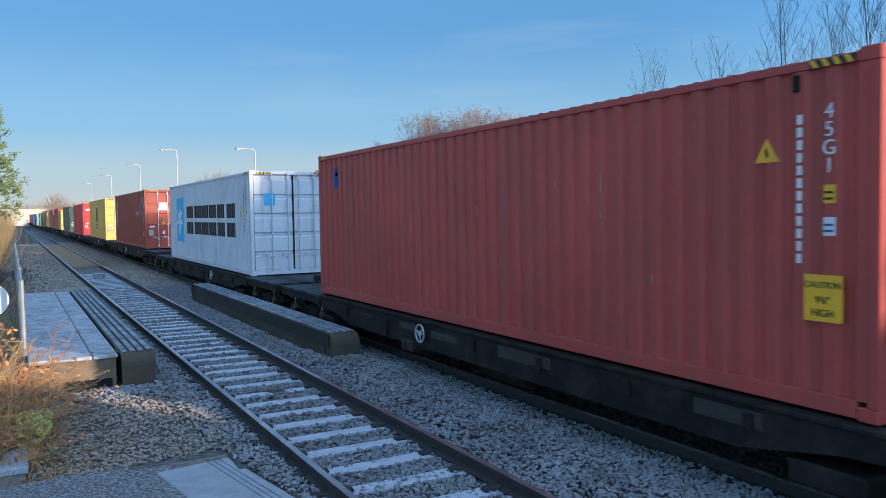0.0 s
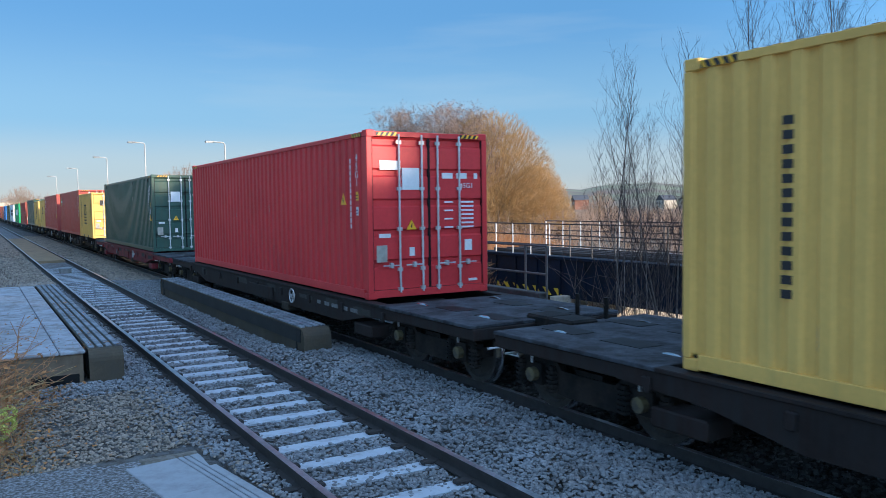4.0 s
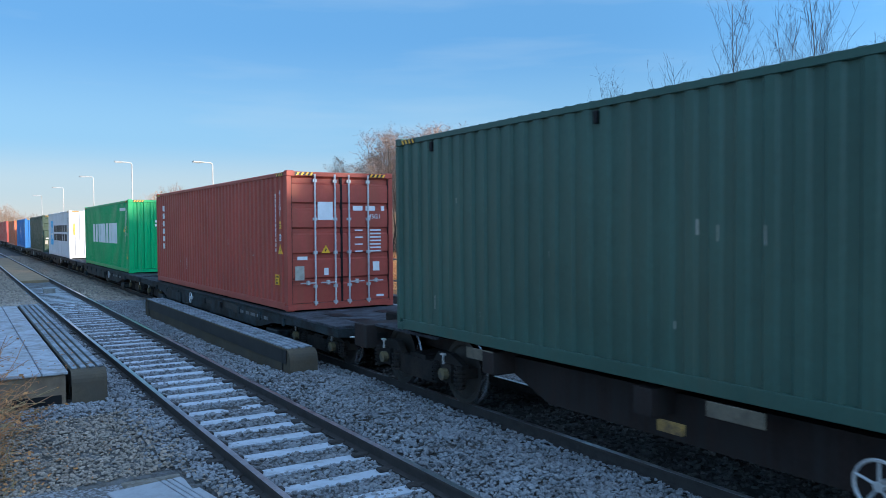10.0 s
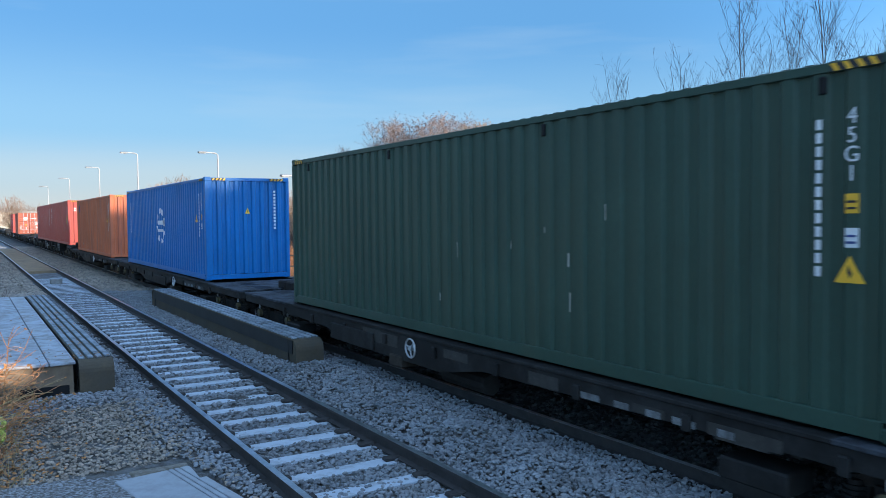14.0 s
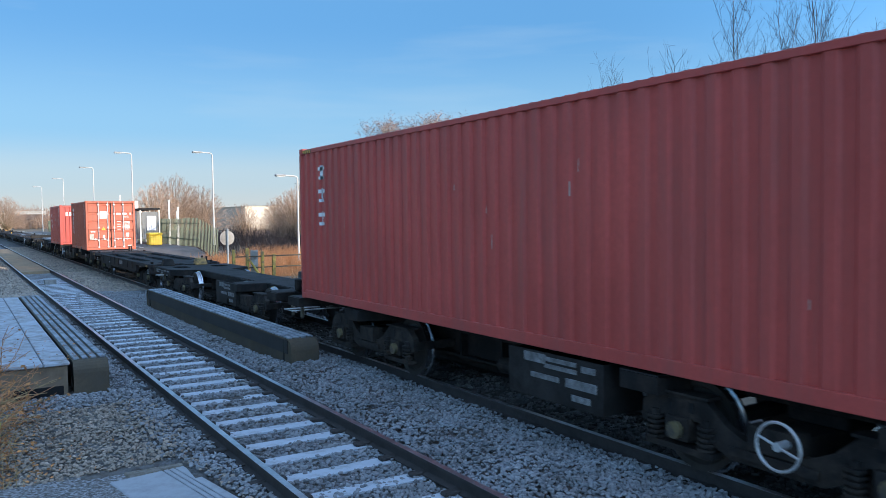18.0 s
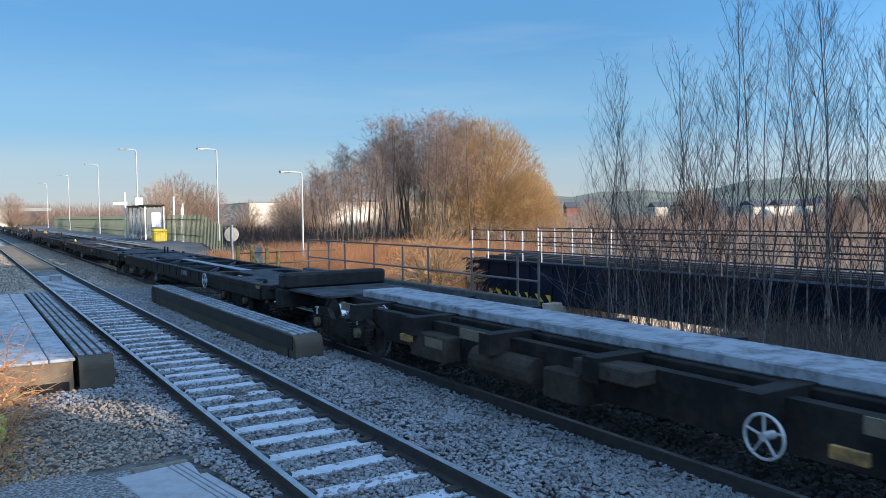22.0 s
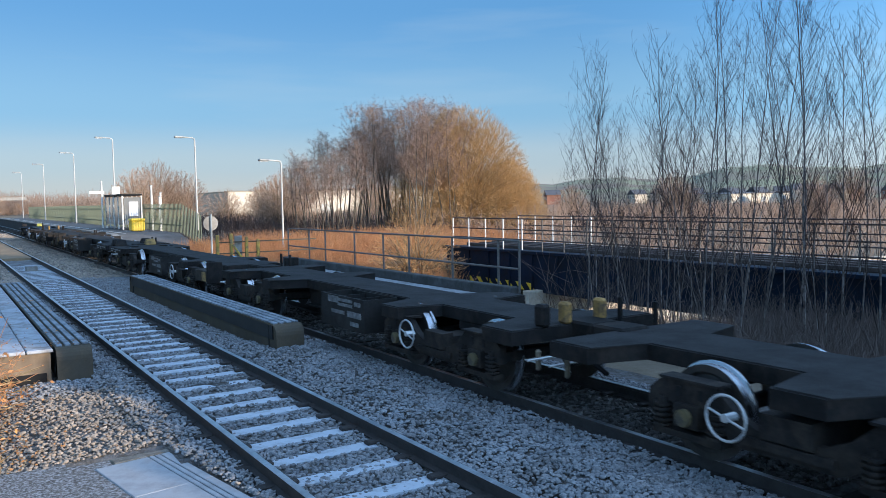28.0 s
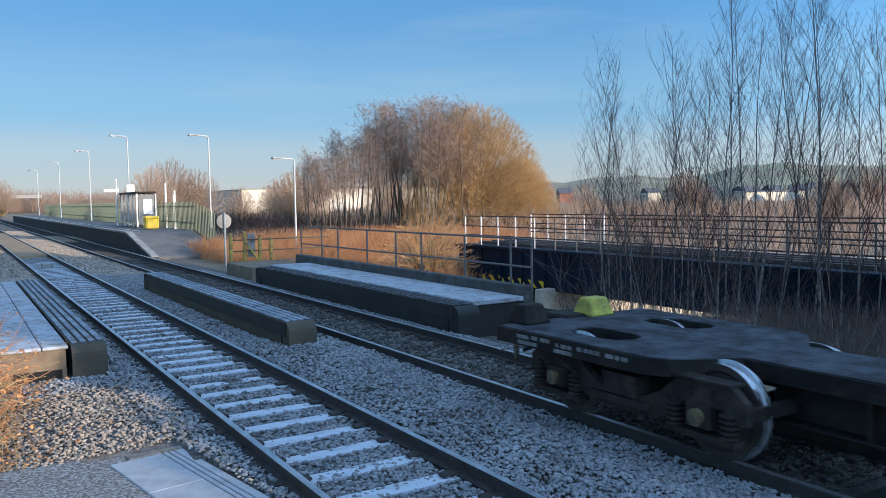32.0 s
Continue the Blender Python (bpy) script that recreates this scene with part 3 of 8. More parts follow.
M_RODS = surface("zinc_lock_rods", (0.55, 0.56, 0.57), 0.45, 0.5, var=0.15, scale=5, bump=0.03)
M_TEAL = surface("teal_label", (0.05, 0.50, 0.35), 0.5, var=0.1, scale=3, bump=0)
M_PLATE = surface("worn_grey_plate", (0.38, 0.36, 0.31), 0.5, var=0.2, scale=6, bump=0)
INKS = {"k": M_INK, "w": M_PALE, "b": M_SKYBLUE, "y": M_SIGN, "n": M_NAVY, "l": M_LIME, "t": M_TEAL, "r": PAINT["crimson"], "g": M_PLATE}


def wave(length, pitch=0.278, depth=0.036):
    """Positions and depths across a corrugated sheet."""
    n = max(1, round(length / pitch))
    p = length / n
    out = []
    for k in range(n):
        for s, dd in ((0.0, 0), (0.38, 0), (0.5, 1), (0.88, 1)):
            out.append(((k + s) * p, dd * depth))
    out.append((length, 0))
    return out


def sheet(pts, place):
    """A corrugated sheet with a little thickness: pts along it, place(along, depth, low or high)."""
    bm = bmesh.new()
    a = [bm.verts.new(place(s, dd, 0)) for s, dd in pts]
    b = [bm.verts.new(place(s, dd, 1)) for s, dd in pts]
    for i in range(len(pts) - 1):
        bm.faces.new((a[i], a[i + 1], b[i + 1], b[i]))
    return bm


W2 = 1.219
M_RUSTPOST = surface("rusted_yellow_frame", (0.42, 0.22, 0.08), 0.75, var=0.3, scale=1.5, second=(0.70, 0.48, 0.13), amount=0.45, edge=0.15)
CASTING = None
LENGTHS = {}


def container(L, H, paint, door, label, group="containers on the train"):
    """An intermodal container: origin at the middle of its near lower edge."""
    global CASTING
    m = PAINT[paint]
    c = thing("shipping_container", label, "container", group=group)
    LENGTHS[c.name] = L
    zb, zt = 0.16, H - 0.10
    y0, y1 = 0.09, L - 0.09
    for side in (-1, 1):
        part("side_panel", sheet(wave(y1 - y0), lambda s, dd, h, side=side: (side * (W2 - 0.012 - dd), y0 + s, zt if h else zb)), m, c)
    part("end_panel", sheet(wave(2 * W2 - 0.2, 0.25, 0.045), lambda s, dd, h: (-W2 + 0.1 + s, L - 0.02 - dd, zt if h else zb)), m, c)
    part("roof", sheet(wave(L - 0.3, 0.21, 0.02), lambda s, dd, h: ((W2 - 0.06) * (1 if h else -1), 0.15 + s, H - 0.012 - dd)), m, c)
    part("underframe", boxes((-W2 + 0.05, W2 - 0.05, 0.1, L - 0.1, 0.05, 0.14)), M_WAGON, c)
    # frame: posts and rails
    rows = []
    for sx in (-1, 1):
        xa, xb = sorted((sx * W2, sx * (W2 - 0.07)))
        for ya, yb in ((0.0, 0.09), (L - 0.09, L)):
            pw = sorted((sx * W2, sx * (W2 - 0.10)))
            rows.append((pw[0], pw[1], ya, yb, 0.118, H - 0.118))
        rows.append((xa, xb, 0.178, L - 0.178, 0.02, 0.165))
        rows.append((xa, xb, 0.178, L - 0.178, H - 0.105, H - 0.03))
    for ya, yb in ((0.003, 0.085), (L - 0.085, L - 0.003)):
        rows.append((-W2 + 0.1, W2 - 0.1, ya, yb, 0.02, 0.15))
        rows.append((-W2 + 0.1, W2 - 0.1, ya, yb, H - 0.11, H - 0.02))
    part("frame", boxes(*rows, w=0.006), M_RUSTPOST if paint == "rusty" else m, c)
    if CASTING is None:
        bm = boxes((0, 0.162, 0, 0.178, 0, 0.118), w=0.012)
        box(bm, -0.002, 0.0, 0.06, 0.12, 0.03, 0.085)
        box(bm, 0.05, 0.11, -0.002, 0.0, 0.03, 0.085)
        CASTING = bpy.data.meshes.new("corner_casting")
        bm.to_mesh(CASTING)
        bm.free()
    for sx in (0, 1):
        for sy in (0, 1):
            for z in (0, H - 0.118):
                ob = new("corner_casting", CASTING)
                if not CASTING.materials:
                    CASTING.materials.append(m)
                ob.material_slots[0].link = "OBJECT"
                ob.material_slots[0].material = m
                ob.parent = c
                ob.matrix_local = Matrix.Translation(((W2 if sx else -W2), (L if sy else 0), z)) @ Matrix.Diagonal((-1 if sx else 1, -1 if sy else 1, 1, 1))
    if door:
        for k, (xa, xb) in enumerate(((-W2 + 0.105, -0.012), (0.012, W2 - 0.105))):
            bm = bmesh.new()
            levels = []
            for i in range(5):
                za, ze = zb + (H - 0.28) * i / 5, zb + (H - 0.28) * (i + 1) / 5
                levels += [(za, 0.028), (za + (ze - za) * 0.70, 0.028), (za + (ze - za) * 0.76, 0.068), (za + (ze - za) * 0.94, 0.068)]
            levels.append((zb + H - 0.28, 0.03))
            rows_v = [[bm.verts.new((x, yy, z)) for x in (xa, xb)] for z, yy in levels]
            for p, q in zip(rows_v, rows_v[1:]):
                bm.faces.new((p[0], p[1], q[1], q[0]))
            leaf = part("door", bm, m, c)
            part("door_seal", boxes((xa - 0.01, xa + 0.012, 0.02, 0.05, zb, H - 0.12), (xb - 0.012, xb + 0.01, 0.02, 0.05, zb, H - 0.12)), M_BLACK, leaf)
            for fr in (0.46, 0.87) if k == 0 else (0.14, 0.55):
                x = xa + (xb - xa) * fr
                bm = bmesh.new()
                tube(bm, (x, -0.005, 0.10), (x, -0.005, H - 0.06), 0.02, n=8)
                for z in (0.16, 0.5, 1.2, 1.9, H - 0.2):
                    box(bm, x - 0.045, x + 0.045, -0.012, 0.032, z - 0.03, z + 0.03)
                part("lock_rod", bm, M_RODS, leaf, "zinc locking rod")
                hs_ = -1 if k == 0 else 1
                part("handle", boxes((min(x, x + hs_ * 0.34), max(x, x + hs_ * 0.34), -0.034, -0.014, 0.56, 0.585), (min(x + hs_ * 0.14, x + hs_ * 0.20), max(x + hs_ * 0.14, x + hs_ * 0.20), -0.036, 0.03, 0.53, 0.62), w=0.004), M_RODS, leaf)
    else:
        part("end_panel", sheet(wave(2 * W2 - 0.2, 0.25, 0.045), lambda s, dd, h: (-W2 + 0.1 + s, 0.02 + dd, zt if h else zb)), m, c)
    return c


def paint_on(c, shapes):
    """Flat outlines (along, up) laid on the corrugated side, so that they follow its folds."""
    L = LENGTHS[c.name]
    folds = [(0.09 + s, dd) for s, dd in wave(L - 0.18)]
    bm = bmesh.new()
    for shape in shapes:
        bm.faces.new([bm.verts.new((0, a, z)) for a, z in shape])
    lo, hi = min(v.co.y for v in bm.verts), max(v.co.y for v in bm.verts)
    for y, dd in folds:
        if lo < y < hi:
            bmesh.ops.bisect_plane(bm, geom=bm.verts[:] + bm.edges[:] + bm.faces[:], plane_co=(0, y, 0), plane_no=(0, 1, 0))
    ys_, ds_ = [y for y, dd in folds], [dd for y, dd in folds]
    for v in bm.verts:
        v.co.x = -(W2 - 0.012 - float(np.interp(v.co.y, ys_, ds_))) - 0.0035
    return bm


def mark(c, face, a, z, w, h, ink, name="marking"):
    """A flat painted patch or sticker on the side (a: from the near end) or on the near end (a: from the left edge)."""
    if name in ("caution_sign", "fork_pocket_dark", "height_strip"):
        if face == "s":
            bm = boxes((-W2 - 0.004, -W2 + 0.010, a - w / 2, a + w / 2, z - h / 2, z + h / 2))
        else:
            bm = boxes((-W2 + a - w / 2, -W2 + a + w / 2, -0.005, 0.018, z - h / 2, z + h / 2))
    elif face == "s":
        bm = paint_on(c, [[(a - w / 2, z - h / 2), (a - w / 2, z + h / 2), (a + w / 2, z + h / 2), (a + w / 2, z - h / 2)]])
    else:
        bm = boxes((-W2 + a - w / 2, -W2 + a + w / 2, 0.014, 0.030, z - h / 2, z + h / 2))
    return part(name, bm, INKS[ink], c)


def bars(c, face, a, z0, z1, w, n, ink, fill=0.62):
    """A column of plain bars that stands for small writing."""
    s = (z1 - z0) / n
    bm = bmesh.new()
    for k in range(n):
        z = z0 + s * (k + 0.5)
        h = s * fill / 2
        if face == "s":
            box(bm, -W2 + 0.007, -W2 + 0.014, a - w / 2, a + w / 2, z - h, z + h)
        else:
            box(bm, -W2 + a - w / 2, -W2 + a + w / 2, 0.013, 0.026, z - h, z + h)
    ob = part("lettering_bar", bm, INKS[ink], c)
    ob["kind"] = "stuff"
    return ob


def triangle(c, face, a, z, w, h, ink, flip=False):
    bm = bmesh.new()
    zs = (z + h / 2, z - h / 2) if flip else (z - h / 2, z + h / 2)
    lo, hi = [], []
    for d_, lst in ((0.008, lo), (0.020, hi)):
        for u, zz in ((a - w / 2, zs[0]), (a + w / 2, zs[0]), (a, zs[1])):
            lst.append(bm.verts.new((-W2 + d_, u, zz) if face == "s" else (-W2 + u, d_, zz)))
    bm.faces.new(lo)
    bm.faces.new(hi[::-1])
    for i in range(3):
        j = (i + 1) % 3
        bm.faces.new((lo[i], lo[j], hi[j], hi[i]))
    bmesh.ops.recalc_face_normals(bm, faces=bm.faces[:])
    sign = part("warning_triangle", bm, INKS[ink], c)
    bm = bmesh.new()
    base = min(zs)
    quad = ((a + w * 0.05, base + h * 0.66), (a - w * 0.10, base + h * 0.34), (a - w * 0.02, base + h * 0.14), (a + w * 0.08, base + h * 0.40))
    bm.faces.new([bm.verts.new((-W2 + 0.006, q, v) if face == "s" else (-W2 + q, 0.006, v)) for q, v in (quad if face == "s" else quad[::-1])])
    part("bolt_mark", bm, M_INK, sign)
    return sign


# ------- wagons
def wheel_mesh(r=0.46):
    bm = bmesh.new()
    prof = [(0.0, 0.10), (0.07, 0.10), (0.09, 0.04), (r - 0.10, 0.0), (r - 0.07, 0.03), (r - 0.002, 0.03), (r, -0.06), (r + 0.028, -0.07), (r + 0.028, -0.10), (r - 0.07, -0.10), (0.0, -0.06)]
    n = 28
    rings = []
    for rr, x in prof:
        if rr == 0:
            rings.append([bm.verts.new((-x, 0, 0))])
        else:
            rings.append([bm.verts.new((-x, rr * math.cos(6.28319 * i / n), rr * math.sin(6.28319 * i / n))) for i in range(n)])
    for a, b in zip(rings, rings[1:]):
        for i in range(n):
            j = (i + 1) % n
            vs = [a[i % len(a)], a[j % len(a)], b[j % len(b)], b[i % len(b)]]
            vs = list(dict.fromkeys(vs))
            if len(vs) > 2:
                bm.faces.new(vs)
    bmesh.ops.recalc_face_normals(bm, faces=bm.faces[:])
    me = bpy.data.meshes.new("wheel")
    bm.to_mesh(me)
    bm.free()
    me.materials.append(M_WHEEL)
    me.materials.append(M_TREAD)
    for p in me.polygons:
        rad = math.hypot(p.center.y, p.center.z)
        p.material_index = 1 if rad > r - 0.01 else 0
    return me


WHEEL, SMALL_WHEEL = wheel_mesh(), wheel_mesh(0.36)
WHEELS = []


def bogie_frame_mesh():
    bm = bmesh.new()
    for sx in (-1, 1):
        x = sx * 1.02
        prof = [(-1.25, 0.40), (-1.25, 0.62), (-0.95, 0.74), (-0.62, 0.74), (-0.45, 0.56), (0.45, 0.56), (0.62, 0.74), (0.95, 0.74), (1.25, 0.62), (1.25, 0.40), (1.1, 0.36), (1.08, 0.56), (0.72, 0.56), (0.7, 0.30), (0.35, 0.26), (-0.35, 0.26), (-0.7, 0.30), (-0.72, 0.56), (-1.08, 0.56), (-1.1, 0.36)]
        a = [bm.verts.new((x - 0.05, y, z)) for y, z in prof]
        b = [bm.verts.new((x + 0.05, y, z)) for y, z in prof]
        for i in range(len(prof)):
            j = (i + 1) % len(prof)
            bm.faces.new((a[i], a[j], b[j], b[i]))
        bm.faces.new(a[::-1])
        bm.faces.new(b)
        for y in (-0.9, 0.9):
            box(bm, x - 0.10, x + 0.10, y - 0.13, y + 0.13, 0.34, 0.60)
            for dy in (-0.30, 0.30):
                for q in range(5):
                    tube(bm, (x + sx * 0.06, y + dy, 0.30 + q * 0.055), (x + sx * 0.06, y + dy, 0.33 + q * 0.055), 0.085, n=10)
                tube(bm, (x + sx * 0.06, y + dy, 0.28), (x + sx * 0.06, y + dy, 0.60), 0.055, n=8)
    box(bm, -1.05, 1.05, -0.22, 0.22, 0.36, 0.62)
    for y in (-1.2, 1.2):
        box(bm, -1.02, 1.02, y - 0.05, y + 0.05, 0.42, 0.56)
    bmesh.ops.recalc_face_normals(bm, faces=bm.faces[:])
    me = bpy.data.meshes.new("bogie_frame")
    bm.to_mesh(me)
    bm.free()
    me.materials.append(M_WAGON)
    return me


def plate_bogie_mesh():
    """A bogie with arched side frames over each axle, coil springs beside the axle boxes and a dipped beam between."""
    bm = bmesh.new()
    for sx in (-1, 1):
        x0, x1 = sx * 1.00, sx * 1.09
        prof = [(-1.52, 0.46), (-1.50, 0.66), (-1.34, 0.79), (-0.74, 0.79), (-0.52, 0.60), (-0.3, 0.50), (0.3, 0.50), (0.52, 0.60), (0.74, 0.79), (1.34, 0.79), (1.50, 0.66), (1.52, 0.46),
                (1.34, 0.44), (1.26, 0.56), (0.80, 0.56), (0.70, 0.42), (0.45, 0.30), (-0.45, 0.30), (-0.70, 0.42), (-0.80, 0.56), (-1.26, 0.56), (-1.34, 0.44)]
        a = [bm.verts.new((x0, y, z)) for y, z in prof]
        b = [bm.verts.new((x1, y, z)) for y, z in prof]
        for i in range(len(prof)):
            j = (i + 1) % len(prof)
            bm.faces.new((a[i], a[j], b[j], b[i]))
        bm.faces.new(a[::-1])
        bm.faces.new(b)
        for y in (-1.02, 1.02):
            # axle box, wings and springs
            box(bm, sx * 1.06 - 0.09, sx * 1.06 + 0.09, y - 0.14, y + 0.14, 0.36, 0.58)
            box(bm, sx * 1.06 - 0.08, sx * 1.06 + 0.08, y - 0.40, y + 0.40, 0.25, 0.31)
            for p in (-0.31, 0.31):
                for q in range(5):
                    tube(bm, (sx * 1.09, y + p, 0.32 + q * 0.05), (sx * 1.09, y + p, 0.345 + q * 0.05), 0.09, n=10)
                tube(bm, (sx * 1.09, y + p, 0.30), (sx * 1.09, y + p, 0.60), 0.05, n=8)
            box(bm, sx * 1.02 - 0.10, sx * 1.02 + 0.10, y - 0.34, y + 0.34, 0.785, 0.81)
        box(bm, sx * 1.05 - 0.09, sx * 1.05 + 0.09, -0.24, 0.24, 0.46, 0.68)
        box(bm, sx * 1.12 - 0.02, sx * 1.12 + 0.02, -0.42, 0.42, 0.36, 0.44)
    box(bm, -1.0, 1.0, -0.2, 0.2, 0.36, 0.62)
    for y in (-1.46, 1.46):
        box(bm, -1.0, 1.0, y - 0.04, y + 0.04, 0.48, 0.60)
    bmesh.ops.recalc_face_normals(bm, faces=bm.faces[:])
    me = bpy.data.meshes.new("bogie_frame")
    bm.to_mesh(me)
    bm.free()
    me.materials.append(WAGON_GREY)
    return me


WAGON_GREY = surface("dusty_bogie_steel", (0.024, 0.022, 0.021), 0.75, var=0.4, scale=2.5, grain=40, bump=0.2, second=(0.055, 0.045, 0.036), amount=0.4, spec=0.15)
PLATE_BOGIE = plate_bogie_mesh()
BOGIE = bogie_frame_mesh()
LOW_BOGIE = BOGIE.copy()
LOW_BOGIE.transform(Matrix.Diagonal((1, 1, 0.77, 1)))
AXLE = bpy.data.meshes.new("axle")
_bm = bmesh.new()
tube(_bm, (-0.75, 0, 0), (0.75, 0, 0), 0.085, n=10)
_bm.to_mesh(AXLE)
_bm.free()
AXLE.materials.append(M_WHEEL)
AXLEBOX = bpy.data.meshes.new("axle_box")
_bm = bmesh.new()
tube(_bm, (-1.20, 0, 0), (-1.10, 0, 0), 0.085, n=12)
_bm.to_mesh(AXLEBOX)
_bm.free()
AXLEBOX.materials.append(surface("axle_box_paint", (0.13, 0.105, 0.05), 0.75, var=0.3, scale=4, second=(0.05, 0.045, 0.04), amount=0.5))


PIN = bpy.data.meshes.new("damper_pin")
_bm = boxes((-0.012, 0.012, -0.012, 0.012, 0, 0.13), (-0.02, 0.02, -0.05, 0.05, 0.125, 0.15))
_bm.to_mesh(PIN)
_bm.free()
PIN.materials.append(M_RODS)


# black box that paints the dark inside a bogie frame slot
SLOT = bpy.data.meshes.new("frame_slot_dark")
_bm = boxes((-0.004, 0.004, -0.028, 0.028, -0.05, 0.05))
_bm.to_mesh(SLOT)
_bm.free()
SLOT.materials.append(M_BLACK)


def bogie(parent, y, plate=False, low=False):
    b = new("bogie", PLATE_BOGIE if plate else LOW_BOGIE if low else BOGIE)
    r = 0.36 if low else 0.46
    b.parent = parent
    b.location = (0, y, 0)
    for dy in (-1.02, 1.02) if plate else (-0.9, 0.9):
        for flip in (1, -1):
            w = new("wheel", SMALL_WHEEL if low else WHEEL)
            w.parent = b
            w.matrix_parent_inverse = Matrix.Translation((flip * -0.80, dy, r)) @ (Matrix.Identity(4) if flip == 1 else pose(0, 0, 0, 0, 0, 180))
            WHEELS.append((w, flip, r))
        share("axle", AXLE, b, pose(0, dy, r))
        share("axle_box", AXLEBOX, b, pose(0, dy, r))
        if plate:
            for q in (-0.13, 0.13):
                share("frame_slot_dark", SLOT, b, pose(-1.092, dy + q, 0.68))
        else:
            share("damper_pin", PIN, b, pose(-1.16, dy, 0.46 if low else 0.60))
    return b


def hand_wheel(parent, x, y, z, r=0.21, spokes=5, solid=False, rim=0.013):
    bm = bmesh.new()
    n, q = 24, 6
    grid_ = [[bm.verts.new((x + rim * math.sin(6.28319 * j / q), y + (r + rim * math.cos(6.28319 * j / q)) * math.cos(6.28319 * i / n), z + (r + rim * math.cos(6.28319 * j / q)) * math.sin(6.28319 * i / n)))
              for j in range(q)] for i in range(n)]
    for i in range(n):
        for j in range(q):
            bm.faces.new((grid_[i][j], grid_[(i + 1) % n][j], grid_[(i + 1) % n][(j + 1) % q], grid_[i][(j + 1) % q]))
    for i in range(spokes):
        a0 = 6.28319 * i / spokes + 0.3
        tube(bm, (x, y, z), (x, y + r * math.cos(a0), z + r * math.sin(a0)), rim * 0.85, n=5)
    if spokes == 1:
        tube(bm, (x, y, z), (x, y - r * math.cos(a0), z - r * math.sin(a0)), rim * 0.85, n=5)
    tube(bm, (x - 0.02, y, z), (x + 0.12, y, z), 0.04, n=8)
    if solid:
        tube(bm, (x - 0.005, y, z), (x + 0.02, y, z), r * 0.95, n=20)
    return part("brake_wheel", bm, M_RODS, parent, "pale brake hand wheel")


WAGON_PAINT = {
    "black": M_WAGON,
    "brown": surface("grimy_brown_wagon_steel", (0.030, 0.021, 0.019), 0.7, var=0.35, scale=1.5, second=(0.03, 0.027, 0.026), amount=0.5, streak=True, spec=0.15),
    "red": surface("dull_red_wagon_steel", (0.20, 0.028, 0.035), 0.6, var=0.3, scale=1.5, second=(0.06, 0.03, 0.03), amount=0.45, streak=True, spec=0.15),
    "maroon": surface("grimy_maroon_wagon_steel", (0.036, 0.018, 0.018), 0.7, var=0.35, scale=1.5, second=(0.035, 0.03, 0.03), amount=0.5, streak=True, spec=0.15),
    "blue": surface("grey_blue_wagon_steel", (0.036, 0.048, 0.053), 0.65, var=0.3, scale=1.2, second=(0.018, 0.017, 0.017), amount=0.50, edge=0.08, spec=0.15),
    "grey": surface("worn_grey_wagon_steel", (0.030, 0.029, 0.028), 0.65, var=0.35, scale=1.2, second=(0.017, 0.016, 0.015), amount=0.5, edge=0.08, spec=0.15),
}


M_STENCIL = surface("worn_stencil_paint", (0.22, 0.225, 0.23), 0.7, var=0.4, scale=6, grain=50, bump=0, second=(0.06, 0.058, 0.055), amount=0.42, edge=0.15)
M_OCHRE = surface("scuffed_ochre_paint", (0.33, 0.20, 0.055), 0.7, var=0.35, scale=5, second=(0.09, 0.06, 0.035), amount=0.42)
M_BEAMFROST = surface("patchy_white_frost", (0.07, 0.075, 0.085), 0.8, var=0.3, scale=2.5, grain=40, second=(0.30, 0.33, 0.38), amount=0.62, edge=0.12)
M_GEAR = surface("dusty_brown_gear_paint", (0.055, 0.046, 0.037), 0.75, var=0.35, scale=3, second=(0.026, 0.023, 0.02), amount=0.42, spec=0.15)
M_HIVIS = surface("scuffed_yellow_green_paint", (0.42, 0.40, 0.06), 0.65, var=0.3, scale=4, second=(0.16, 0.13, 0.05), amount=0.35)
M_BEIGE = surface("dirty_beige_paint", (0.14, 0.12, 0.085), 0.7, var=0.3, scale=4, second=(0.07, 0.06, 0.05), amount=0.35)


def plate_mesh(outline, holes, zl, zh):
    """A flat plate with openings that go through it."""
    bm = bmesh.new()
    for z in (zl, zh):
        edges = []
        for ring in (outline, *holes):
            vs = [bm.verts.new((x, y, z)) for x, y in ring]
            edges += [bm.edges.new((vs[i], vs[(i + 1) % len(vs)])) for i in range(len(vs))]
        bmesh.ops.triangle_fill(bm, use_beauty=True, use_dissolve=False, edges=edges)
    bm.verts.ensure_lookup_table()
    half_, at_ = len(bm.verts) // 2, 0
    for ring in (outline, *holes):
        for i in range(len(ring)):
            a, b = at_ + i, at_ + (i + 1) % len(ring)
            bm.faces.new((bm.verts[a], bm.verts[b], bm.verts[half_ + b], bm.verts[half_ + a]))
        at_ += len(ring)
    bmesh.ops.recalc_face_normals(bm, faces=bm.faces[:])
    return bm


def slot(x0, x1, y0, y1, n=5):
    """The outline of an opening with rounded ends."""
    c, r = (x0 + x1) / 2, (x1 - x0) / 2
    e = min(r, (y1 - y0) / 2)
    far_ = [(c + r * math.cos(t), y1 - e + e * math.sin(t)) for t in np.linspace(0, math.pi, n)]
    return far_ + [(c - r * math.cos(t), y0 + e - e * math.sin(t)) for t in np.linspace(0, math.pi, n)]


